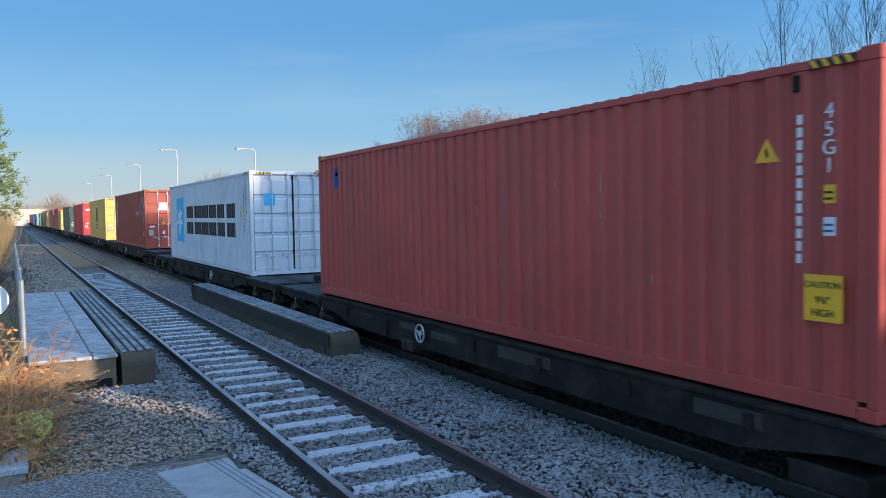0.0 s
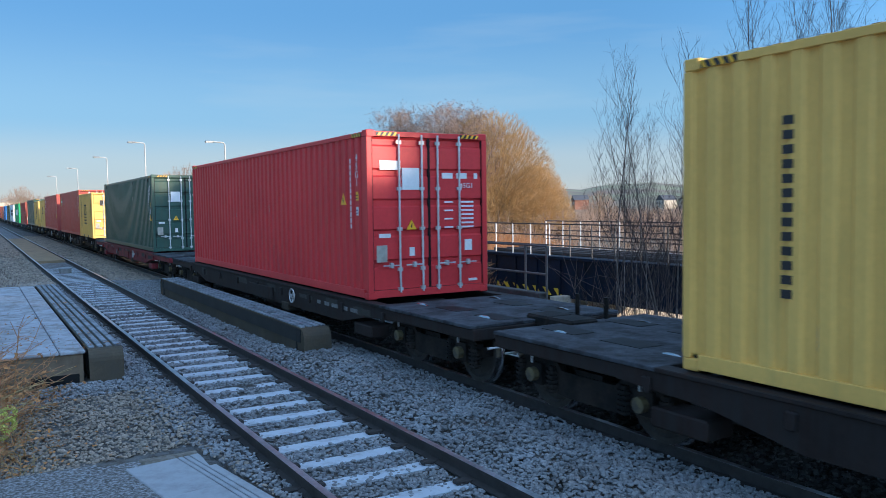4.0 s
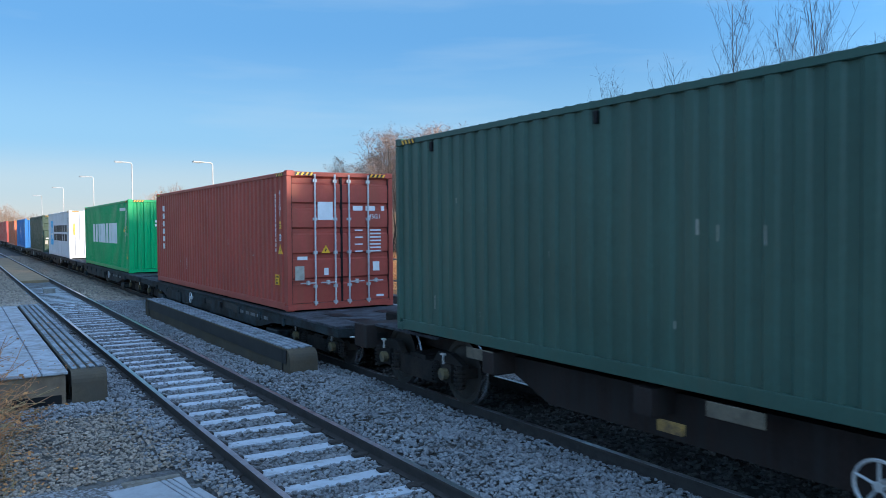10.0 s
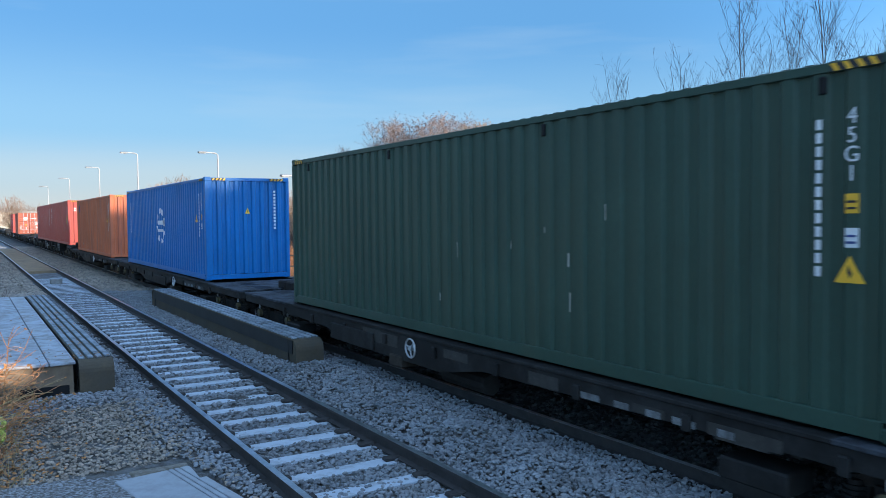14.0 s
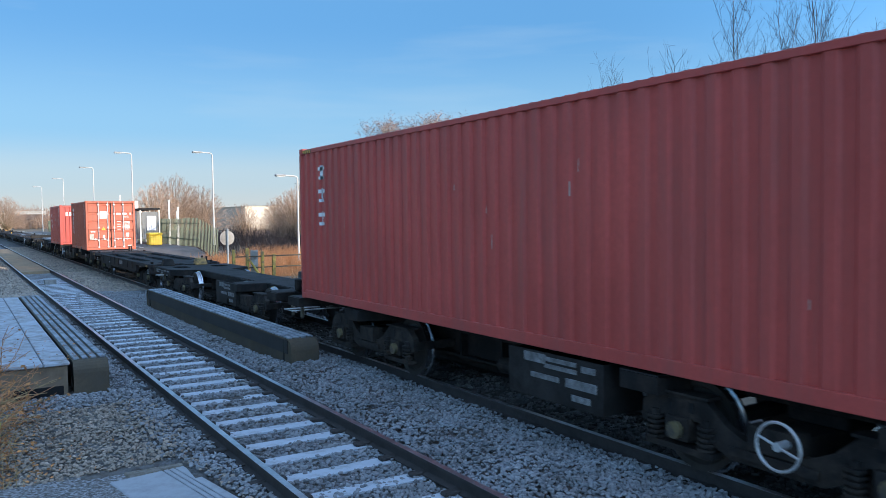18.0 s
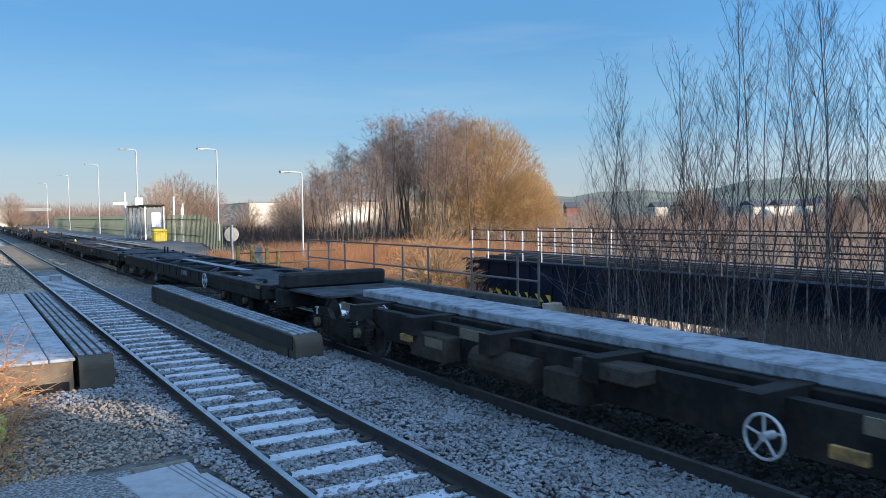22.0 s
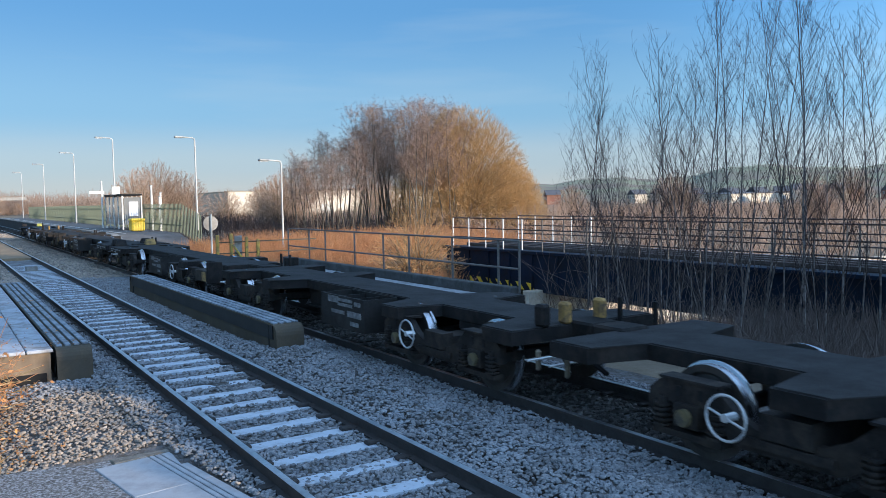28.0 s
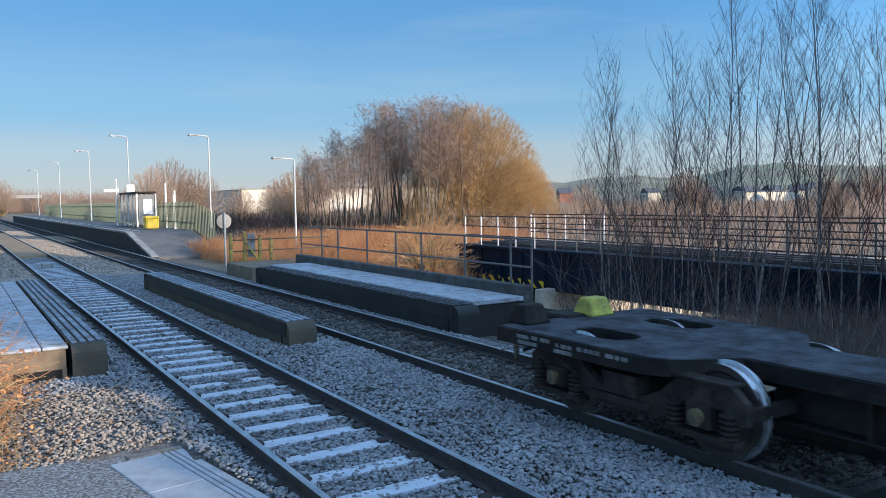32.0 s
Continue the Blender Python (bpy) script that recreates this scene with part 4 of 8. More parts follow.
M_PLATEGREY = surface("blue_grey_plate", (0.12, 0.14, 0.16), 0.6, var=0.25, scale=4, bump=0.05)
M_GRIME = surface("pale_road_dust", (0.055, 0.049, 0.041), 0.85, var=0.4, scale=5, grain=40, bump=0.1, second=(0.03, 0.028, 0.025), amount=0.5, edge=0.2)
SILL_MARKS = [(13.14, 13.27, 0.80, 0.87, M_STENCIL), (12.80, 13.06, 0.79, 0.85, M_STENCIL), (12.42, 12.68, 0.77, 0.82, M_STENCIL), (11.57, 11.86, 0.53, 0.71, M_PLATEGREY),
              (11.07, 11.49, 0.45, 0.70, M_STENCIL), (9.52, 9.90, 0.62, 0.77, M_STENCIL), (9.25, 9.48, 0.57, 0.63, M_STENCIL), (9.25, 9.48, 0.47, 0.53, M_STENCIL),
              (8.74, 9.20, 0.80, 0.815, M_STENCIL), (8.74, 9.20, 0.76, 0.775, M_STENCIL), (8.74, 9.20, 0.72, 0.735, M_STENCIL)]


def couplings(w, L, m):
    for y, s in ((0, -1), (L, 1)):
        bm = bmesh.new()
        tube(bm, (0, y - s * 0.3, 0.98 - 0.1), (0, y + s * 0.30, 0.98 - 0.1), 0.10, n=10)
        part("coupling", bm, M_WAGON, w)
        bm = bmesh.new()
        tube(bm, (-0.3, y, 0.85), (-0.3, y + s * 0.12, 0.5), 0.03, n=6)
        tube(bm, (-0.3, y + s * 0.12, 0.5), (-0.3, y + s * 0.32, 0.42), 0.03, n=6)
        part("brake_hose", bm, M_BLACK, w)
        part("draw_gear", boxes((-0.24, 0.24, min(y, y - s * 0.5), max(y, y - s * 0.5), 0.66, 0.98), w=0.03), M_WAGON, w)
        part("lamp_hook", boxes((-0.92, -0.84, y - s * 0.26 - 0.03, y - s * 0.26 + 0.03, 0.44, 0.70), w=0.025), M_BEIGE, w, "pale hanging hook plate")
        bm = bmesh.new()
        tube(bm, (-1.1, y - s * 0.2, 0.60), (1.1, y - s * 0.2, 0.60), 0.016, n=6)
        part("uncoupling_bar", bm, M_RODS, w)
        bm = bmesh.new()
        tube(bm, (0.55, y - s * 0.3, 0.90), (0.55, y - s * 0.3, 1.22), 0.035, n=8)
        part("end_stake", bm, M_WAGON, w)


def wagon_flat(L, z, paint, label, wheel_at=7.0):
    """A low container flat: deep side sills and a plated deck."""
    m = WAGON_PAINT[paint]
    w = thing("container_wagon", label, "wagon", group="wagons of the train")
    e = 0.25
    for xa, xb in ((-1.30, -1.16), (1.16, 1.30)):
        bm = bmesh.new()
        # fish-bellied sill, shallow over the bogies
        low_a, low_b = (L * 0.49, L * 0.66) if paint == "grey" else (4.6, L - 4.6)
        prof = [(e + 2.2, z - 0.06), (e + 2.2, z - 0.22), (low_a - 1.0, z - 0.28), (low_a, z - 0.46), (low_b, z - 0.46), (low_b + 1.0, z - 0.28), (L - e - 2.2, z - 0.22), (L - e - 2.2, z - 0.06)]
        aa, bb = [bm.verts.new((xa, y, q)) for y, q in prof], [bm.verts.new((xb, y, q)) for y, q in prof]
        for i in range(8):
            bm.faces.new((aa[i], aa[(i + 1) % 8], bb[(i + 1) % 8], bb[i]))
        bm.faces.new(aa[::-1])
        bm.faces.new(bb)
        bmesh.ops.recalc_face_normals(bm, faces=bm.faces[:])
        part("side_sill", bm, m, w)
        part("sill_lip", boxes((xa - 0.03, xb + 0.03, 3.0, L - 3.0, z - 0.058, z - 0.012), w=0.008), m, w)
    for ya, yb in ((e, e + 2.4), (L - e - 2.4, L - e)):
        part("end_frame", boxes((-1.30, 1.30, ya, yb, z - 0.22, z - 0.06), w=0.012), m, w)
    for ya, yb in ((e + 0.02, 3.0), (L - 3.0, L - e - 0.02)):
        part("deck_plate", boxes((-1.33, 1.33, ya, yb, z - 0.058, z - 0.012), w=0.008), M_DECKFROST, w)
    part("centre_beam", boxes((-0.3, 0.3, 2.5, L - 2.5, z - 0.35, z - 0.08)), m, w)
    for k in range(7):
        y = 3.4 + k * (L - 6.8) / 6
        part("cross_member", boxes((-1.16, 1.16, y - 0.06, y + 0.06, z - 0.3, z - 0.07)), m, w)
    # black patches paint the shade inside the deck pockets
    for y in (0.8, 1.9, L - 1.9, L - 0.8):
        for x in (-0.55, 0.55):
            part("deck_pocket_dark", boxes((x - 0.18, x + 0.18, y - 0.32, y + 0.32, z - 0.010, z - 0.006)), M_BLACK, w)
    for k in range(9):
        y = 2.9 + k * (L - 5.8) / 8
        part("lashing_bracket", boxes((-1.345, -1.30, y - 0.05, y + 0.05, z - 0.28, z - 0.12), w=0.01), m, w)
    for y in (3.4, L - 3.6):
        part("brake_box", boxes((-1.28, -0.9, y, y + 0.7, z - 0.62, z - 0.42), w=0.02), m, w)
    bm = bmesh.new()
    tube(bm, (-0.95, L * 0.45, z - 0.55), (-0.95, L * 0.45 + 1.1, z - 0.55), 0.14, n=12)
    part("air_tank", bm, m, w)
    hand_wheel(w, -1.36, wheel_at, z - 0.22, 0.14, 3)
    part("sill_panel", boxes((-1.345, -1.301, wheel_at + 1.3, wheel_at + 3.0, z - 0.44, z - 0.16), w=0.01), m, w)
    part("valve_box", boxes((-1.33, -1.0, wheel_at + 0.35, wheel_at + 0.75, z - 0.58, z - 0.40), w=0.02), M_GEAR, w)
    rd = random.Random(round(L * 100 + wheel_at * 10))
    for k in range(7):
        y, wd = rd.uniform(3.2, L - 4.2), rd.uniform(0.25, 0.8)
        part("worn_patch", boxes((-1.3045, -1.3005, y, y + wd, z - rd.uniform(0.22, 0.30), z - rd.uniform(0.09, 0.16))), M_GRIME, w, "dusty worn patch")
    if paint == "red":
        for y0_, y1_, z0_, z1_, ink_ in SILL_MARKS:
            part("data_panel", boxes((-1.3065, -1.3045, y0_, y1_, z0_, z1_)), ink_, w, "worn stencilled panel")
        part("dark_panel", boxes((-1.309, -1.307, 11.085, 11.475, 0.465, 0.685)), M_BLACK, w, "black panel with a thin white border")
    elif paint != "black":
        for k in range(5):
            y = 3.9 + k * 0.42
            part("data_panel", boxes((-1.3065, -1.3045, y, y + rd.uniform(0.16, 0.34), z - 0.25, z - 0.18)), M_STENCIL, w, "worn stencilled panel")
    couplings(w, L, m)
    bogie(w, 1.75, low=z < 0.9)
    bogie(w, L - 1.75, low=z < 0.9)
    return w


def words_frost(label):
    return "frosted" in label


def wagon_spine(L, z, paint, label, wheel_at=12.4):
    """A container wagon with a fish-bellied frame, high above its bogies."""
    m = WAGON_PAINT[paint]
    w = thing("container_wagon", label, "wagon", group="wagons of the train")
    part("centre_beam", boxes((-0.55, 0.55, 0.35, L - 0.35, z - 0.34, z - 0.06), w=0.012), m, w)
    for ya, yb in ((0.3, 0.75), (L - 0.75, L - 0.3)):
        part("headstock", boxes((-1.25, 1.25, ya, yb, z - 0.42, z - 0.04), w=0.012), m, w)
        # black patches paint the dark of the headstock holes
        for x in (-0.95, 0.95):
            part("headstock_hole_dark", boxes((x - 0.1, x + 0.1, ya - 0.004, ya + 0.004, z - 0.3, z - 0.18)), M_BLACK, w)
    ys = [4.2 + k * (L - 8.4) / 5 for k in range(6)]
    for y in ys:
        part("cross_member", boxes((-1.24, 1.24, y - 0.12, y + 0.12, z - 0.30, z - 0.03)), m, w)
    for xa, xb in ((-0.9, -0.75), (0.75, 0.9)):
        # fork pockets are not cut; black patches give their inner shade
        bm = bmesh.new()
        prof = [(4.0, z - 0.1), (4.0, z - 0.2), (5.0, z - 0.58), (L - 5.0, z - 0.58), (L - 4.0, z - 0.2), (L - 4.0, z - 0.1)]
        aa, bb = [bm.verts.new((xa, y, q)) for y, q in prof], [bm.verts.new((xb, y, q)) for y, q in prof]
        for i in range(6):
            bm.faces.new((aa[i], aa[(i + 1) % 6], bb[(i + 1) % 6], bb[i]))
        bm.faces.new(aa[::-1])
        bm.faces.new(bb)
        bmesh.ops.recalc_face_normals(bm, faces=bm.faces[:])
        part("belly_plate", bm, m, w)
    gear = part("equipment_box", boxes((-1.16, -0.7, 11.3, 12.3, z - 0.62, z - 0.24), w=0.02), M_GEAR, w, "dusty brown equipment box")
    part("data_panel", boxes((-1.168, -1.161, 11.0 + 0.36, 11.3 + 0.55, z - 0.42, z - 0.28)), M_BEIGE, gear)
    part("brake_cylinder_box", boxes((-1.12, -0.75, 8.5, 9.15, z - 0.66, z - 0.30), w=0.02), M_GEAR, w, "dusty brown equipment box")
    part("outrigger", boxes((-1.22, -0.9, 7.55, 8.5, z - 0.26, z - 0.08), w=0.02), M_GEAR, w, "dusty brown bracket")
    for ya in (4.6, L - 8.2, L - 4.3):
        part("sign_plate", boxes((-1.235, -1.205, ya, ya + 0.6, z - 0.16, z - 0.02), w=0.004), M_BEIGE, w, "dirty beige plate")
    bm = bmesh.new()
    tube(bm, (-0.98, 9.4, z - 0.45), (-0.98, 10.7, z - 0.45), 0.19, n=14)
    part("air_tank", bm, M_GEAR, w, "dusty brown air tank")
    for y in (L * 0.28, L * 0.66):
        part("brake_lever_plate", boxes((-1.26, -1.2, y, y + 0.3, z - 0.40, z - 0.30)), M_OCHRE, w, "dull yellow brake plate")
    for ya, yb in ((0.78, 2.7), (L - 2.7, L - 0.78)):
        part("deck_plate", boxes((-1.1, 1.1, ya, yb, z - 0.06, z - 0.02)), M_DECKFROST, w)
    high = words_frost(label) and L < 20
    part("frosted_beam_top", boxes((-0.42, 0.42, 2.9, L - 2.9, z - 0.058, z + 0.085), w=0.02) if high else boxes((-0.53, 0.53, 2.72, L - 2.72, z - 0.058, z - 0.022)), M_BEAMFROST if high else M_DECKFROST, w)
    if words_frost(label):
        part("bulkhead", boxes((-1.2, 1.2, L - 0.74, L - 0.34, z - 0.035, z + 0.30), w=0.05), WAGON_PAINT["grey"], w)
    hand_wheel(w, -1.30, wheel_at, 0.62, 0.19, 5, rim=0.014)
    couplings(w, L, m)
    bogie(w, 2.1)
    bogie(w, L - (3.3 if words_frost(label) else 2.1))
    return w


def wagon_short(L, z, paint, label, near="T", far="T", near_b=2.95, far_b=2.7, wheel_at=0, crate_at=0):
    """One 40-foot platform of a multiple wagon: a spine between the bogies, with arms or wide decks at its ends."""
    m = WAGON_PAINT[paint]
    w = thing("container_wagon", label, "wagon", group="wagons of the train")
    half = [(0.0, 0.62)]

    def end(kind):
        if kind == "D":
            return [(0.35, 1.25), (2.75, 1.25), (3.0, 1.12), (3.4, 0.52)]
        if kind == "B":
            return [(0.85, 0.72), (1.9, 0.72), (2.0, 0.55), (2.95, 0.52), (3.1, 1.22), (3.6, 1.22), (3.9, 0.52)]
        return [(0.35, 1.22), (0.95, 1.22), (1.15, 0.52), (2.95, 0.52), (3.1, 1.22), (3.6, 1.22), (3.9, 0.52)]
    prof = [(hw, y) for y, hw in end(near)] + [(hw, L - y) for y, hw in reversed(end(far))]
    outline = prof + [(-hw, y) for hw, y in reversed(prof)]

    holes = [slot(x - 0.25, x + 0.25, y - 0.48, y + 0.48) for kind, y in ((near, 1.6), (far, L - 1.6)) if kind == "D" for x in (-0.62, 0.62)]

    def slab_of(zl, zh, inset):
        return plate_mesh([(x - math.copysign(inset, x), y + (inset if y < L / 2 else -inset)) for x, y in outline], holes, zl, zh)
    part("deck", slab_of(z - 0.20, z - 0.03, 0), m, w)
    part("deck_plate", slab_of(z - 0.029, z - 0.016, 0.03), M_DECKFROST if "ends the train" in label else M_DECKDARK, w)
    for y in (near_b, L - far_b):
        part("bolster", boxes((-0.50, 0.50, y - 0.3, y + 0.3, z - 0.34, z - 0.201), w=0.02), m, w)
    part("centre_sill", boxes((-0.34, 0.34, 3.6, L - 3.6, z - 0.56, z - 0.201), w=0.015), m, w)
    part("sill_flange", boxes((-0.44, 0.44, 3.6, L - 3.6, z - 0.585, z - 0.561)), m, w)
    for k in range(5):
        y = 4.6 + k * (L - 9.2) / 4
        part("web_stiffener", boxes((-0.46, 0.46, y - 0.02, y + 0.02, z - 0.56, z - 0.201)), m, w)
    for y0_ in (crate_at or L - far_b - 3.3,):
        # an open crate hung from the frame, with thin walls and dividers
        n_, y1_ = 3, y0_ + 1.66
        bm = bmesh.new()
        rings = []
        for d_, zb_ in ((0.0, 0.38), (0.0, 0.93), (0.03, 0.93), (0.03, 0.42)):
            rings.append([bm.verts.new(c) for c in ((-1.20 + d_, y0_ + d_, zb_), (-0.57 - d_, y0_ + d_, zb_), (-0.57 - d_, y1_ - d_, zb_), (-1.20 + d_, y1_ - d_, zb_))])
        for ra, rb in zip(rings, rings[1:]):
            for i in range(4):
                bm.faces.new((ra[i], ra[(i + 1) % 4], rb[(i + 1) % 4], rb[i]))
        bm.faces.new(rings[0][::-1])
        bm.faces.new(rings[3])
        crate = part("equipment_crate", bm, WAGON_PAINT["grey"], w, "open steel equipment crate")
        for q in range(1, n_):
            yd = y0_ + q * 1.66 / n_
            part("divider", boxes((-1.168, -0.602, yd - 0.02, yd + 0.02, 0.421, 0.90)), m, crate)
        for yq, zq, wq, hq in ((0.12, 0.80, 0.22, 0.07), (0.42, 0.84, 0.55, 0.05), (0.42, 0.76, 0.55, 0.05), (0.95, 0.80, 0.4, 0.11), (0.10, 0.60, 0.5, 0.10), (0.72, 0.62, 0.5, 0.06), (0.2, 0.46, 0.3, 0.07)):
            part("data_panel", boxes((-1.208, -1.2005, y0_ + yq, y0_ + yq + wq, zq, zq + hq)), M_STENCIL, crate, "worn white stencilled panel")
    bm = bmesh.new()
    tube(bm, (-0.62, L * 0.42, z - 0.48), (-0.62, L * 0.42 + 0.8, z - 0.48), 0.11, n=12)
    part("air_tank", bm, m, w)
    part("sign_plate", boxes((-0.62, -0.58, near_b + 1.9, near_b + 2.3, z - 0.42, z - 0.28)), M_STENCIL, w)
    for kind, y, s_ in ((near, 0.42, 1), (far, L - 0.42, -1)):
        if kind == "D":
            for x, ink_ in ((-0.80, m), (0.30, M_HIVIS if "ends the train" in label else M_OCHRE if s_ < 0 else m)):
                # a wedge-shaped stop, narrower at the top
                bm = boxes((x - 0.21, x + 0.21, y - 0.20, y + 0.20, z - 0.016, z + 0.22))
                for v in bm.verts:
                    if v.co.z > z:
                        v.co.x, v.co.y = x + (v.co.x - x) * 0.72, y + (v.co.y - y) * 0.55
                part("corner_stop", bevel(bm, 0.02), ink_, w, "scuffed yellow-green stop block" if ink_ is M_HIVIS else "scuffed ochre stop block" if ink_ is M_OCHRE else "")
        elif kind == "B":
            for x in (-1.04, 1.04):
                part("end_plate", boxes((x - 0.20, x + 0.20, 0.80, 0.87, z - 0.46, z + 0.10), w=0.02), m, w, "upright steel end plate")
                part("side_box", boxes((x - 0.18, x + 0.18, 0.95, 1.95, z - 0.42, z - 0.13), w=0.02), M_GEAR, w, "dusty brown equipment box")
                part("wear_patch", boxes((x - 0.185, x - 0.181, 1.0, 1.35, z - 0.40, z - 0.17)), M_OCHRE, w, "worn ochre paint patch")
        elif s_ > 0:
            for x in (-0.30, 0.30):
                part("stake", boxes((x - 0.06, x + 0.06, y - 0.09, y + 0.09, z - 0.016, z + 0.26), w=0.03), M_OCHRE, w, "ochre stake")
            part("buffer_block", boxes((-0.75, -0.60, y - 0.09, y + 0.09, z - 0.016, z + 0.26), w=0.03), m, w)
    for kind, y0_, y1_ in ((near, 0.55, 2.6), (far, L - 2.6, L - 0.55)):
        if kind == "D":
            for yq, wq, zq in ((0.02, 0.09, 0.09), (0.14, 0.05, 0.09), (0.22, 0.11, 0.09), (0.42, 0.07, 0.09), (0.51, 0.07, 0.09), (0.60, 0.07, 0.09), (0.70, 0.07, 0.09), (0.86, 0.07, 0.10), (0.95, 0.09, 0.10), (1.08, 0.05, 0.10), (1.24, 0.16, 0.08), (1.46, 0.10, 0.08), (1.62, 0.22, 0.09), (0.86, 0.30, 0.165), (1.46, 0.36, 0.155)):
                part("data_panel", boxes((-1.256, -1.2505, y0_ + yq, y0_ + yq + wq, z - zq - 0.022, z - zq + 0.022)), M_STENCIL, w, "worn white stencilled panel")
    if wheel_at:
        hand_wheel(w, -1.34, wheel_at, 0.62, 0.20, 1, rim=0.013)
    couplings(w, L, m)
    bogie(w, near_b, True)
    bogie(w, L - far_b, True)
    return w


def wagon_ladder(L, z, paint, label, slotted=False, wheel_at=0, box_at=0):
    """An empty skeletal wagon: pierced end decks, and between them two side sills with crossbars and long diagonals."""
    m = WAGON_PAINT[paint]
    top = M_DECKDARK if slotted else M_DECKFROST
    w = thing("container_wagon", label, "wagon", group="wagons of the train")
    D = 3.0 if slotted else 5.5
    for sx in (-1, 1):
        xa, xb = sorted((sx * 1.15, sx * 1.25))
        part("side_sill", boxes((xa, xb, D - 0.2, L - D + 0.2, z - 0.38, z - 0.04), w=0.01), m, w)
        part("sill_foot", boxes((xa - 0.03, xb + 0.03, D, L - D, z - 0.405, z - 0.381)), m, w)
        part("sill_cap", boxes((xa - 0.02, xb + 0.02, D + 0.02, L - D - 0.02, z - 0.038, z - 0.018)), top, w)
        for k in range(8):
            y = D + 0.6 + k * (L - 2 * D - 1.2) / 7
            part("stiffener", boxes((sx * 1.25 - 0.02, sx * 1.25 + 0.02, y - 0.03, y + 0.03, z - 0.30, z - 0.04)), m, w)
    for far in (False, True):
        def flip(pts):
            return [(x, L - y) for x, y in pts] if far else pts
        edge = [(-1.27, 0.62), (-1.12, 0.42), (1.12, 0.42), (1.27, 0.62), (1.27, D), (-1.27, D)]
        if slotted:
            holes = [slot(sx * 0.62 - 0.16, sx * 0.62 + 0.16, 1.2, 1.7) for sx in (-1, 1)]
        else:
            holes = [slot(sx * 0.72 - 0.27, sx * 0.72 + 0.27, 3.3, 5.2) for sx in (-1, 1)] + [slot(sx * 0.80 - 0.14, sx * 0.80 + 0.14, 1.65, 2.15) for sx in (-1, 1)]
        part("end_deck", plate_mesh(flip(edge), [flip(h) for h in holes], z - 0.13, z - 0.04), m, w)
        part("deck_plate", plate_mesh(flip([(x * 0.985, y + (0.03 if y < 1 else -0.02)) for x, y in edge]), [flip(h) for h in holes], z - 0.039, z - 0.022), top, w)
        if not slotted:
            for sx in (-1, 1):
                xa, xb = sorted((sx * 1.19, sx * 1.255))
                ya, yb = (L - D + 0.21, L - 0.75) if far else (0.75, D - 0.21)
                part("deck_web", boxes((xa, xb, ya, yb, z - 0.38, z - 0.131), w=0.01), m, w)
        ya, yb = sorted((L - 0.5, L - 0.72)) if far else (0.5, 0.72)
        part("headstock", boxes((-1.22, 1.22, ya, yb, z - 0.36, z - 0.131), w=0.012), m, w)
        part("bolster", boxes((-0.95, 0.95, (L - 3.3 if far else 2.8), (L - 2.8 if far else 3.3), z - 0.34, z - 0.131), w=0.015), m, w)
        part("corner_patch", boxes((-1.275, -1.271, (L - 0.95 if far else 0.66), (L - 0.66 if far else 0.95), z - 0.125, z - 0.05)), M_OCHRE, w, "scuffed ochre corner")
        for x in (-1.05, 1.05):
            part("spigot", boxes((x - 0.05, x + 0.05, (L - 1.0 if far else 0.9), (L - 0.9 if far else 1.0), z - 0.022, z + 0.05), w=0.02), m, w)
    if slotted:
        # one deck plate with three rows of long slots
        n = max(2, round((L - 2 * D) / 3.6))
        step = (L - 2 * D) / n
        holes = [slot(x - 0.2, x + 0.2, D + k * step + 0.16, D + (k + 1) * step - 0.16) for k in range(n) for x in (-0.80, 0.0, 0.80)]
        edge = [(-1.13, D + 0.002), (1.13, D + 0.002), (1.13, L - D - 0.002), (-1.13, L - D - 0.002)]
        part("slotted_deck", plate_mesh(edge, holes, z - 0.12, z - 0.03), top, w)
    else:
        n = max(3, round((L - 2 * D) / 2.6))
        step = (L - 2 * D) / n
        part("middle_beam", boxes((-0.15, 0.15, D, L - D, z - 0.26, z - 0.041), w=0.01), m, w)
        part("frosted_beam_top", boxes((-0.14, 0.14, D + 0.02, L - D - 0.02, z - 0.040, z - 0.026)), M_BEAMFROST, w)
        for k in range(1, n):
            y = D + k * step
            for x0_, x1_ in ((-1.14, -0.16), (0.16, 1.14)):
                part("cross_member", boxes((x0_, x1_, y - 0.08, y + 0.08, z - 0.22, z - 0.045)), m, w)
                part("cross_cap", boxes((x0_, x1_, y - 0.075, y + 0.075, z - 0.044, z - 0.030)), top, w)
        for k in range(n):
            ya, yb = D + k * step + 0.1, D + (k + 1) * step - 0.1
            if k % 2:
                ya, yb = yb, ya
            for xa, xb in ((-1.13, -0.17), (1.13, 0.17)):
                dy = 0.16 if yb > ya else -0.16
                vs = [(xa, ya), (xa, ya + dy), (xb, yb), (xb, yb - dy)]
                part("diagonal", plate_mesh(vs, [], z - 0.13, z - 0.048), top, w)
    part("centre_sill", boxes((-0.22, 0.22, 2.9, L - 2.9, z - 0.46, z - 0.27)), m, w)
    if wheel_at:
        hand_wheel(w, -1.33, wheel_at, z - 0.23, 0.20, 4, rim=0.012)
    part("data_panel", boxes((-1.262, -1.252, L * 0.4, L * 0.4 + 0.7, z - 0.24, z - 0.10)), M_STENCIL, w, "worn stencilled panel")
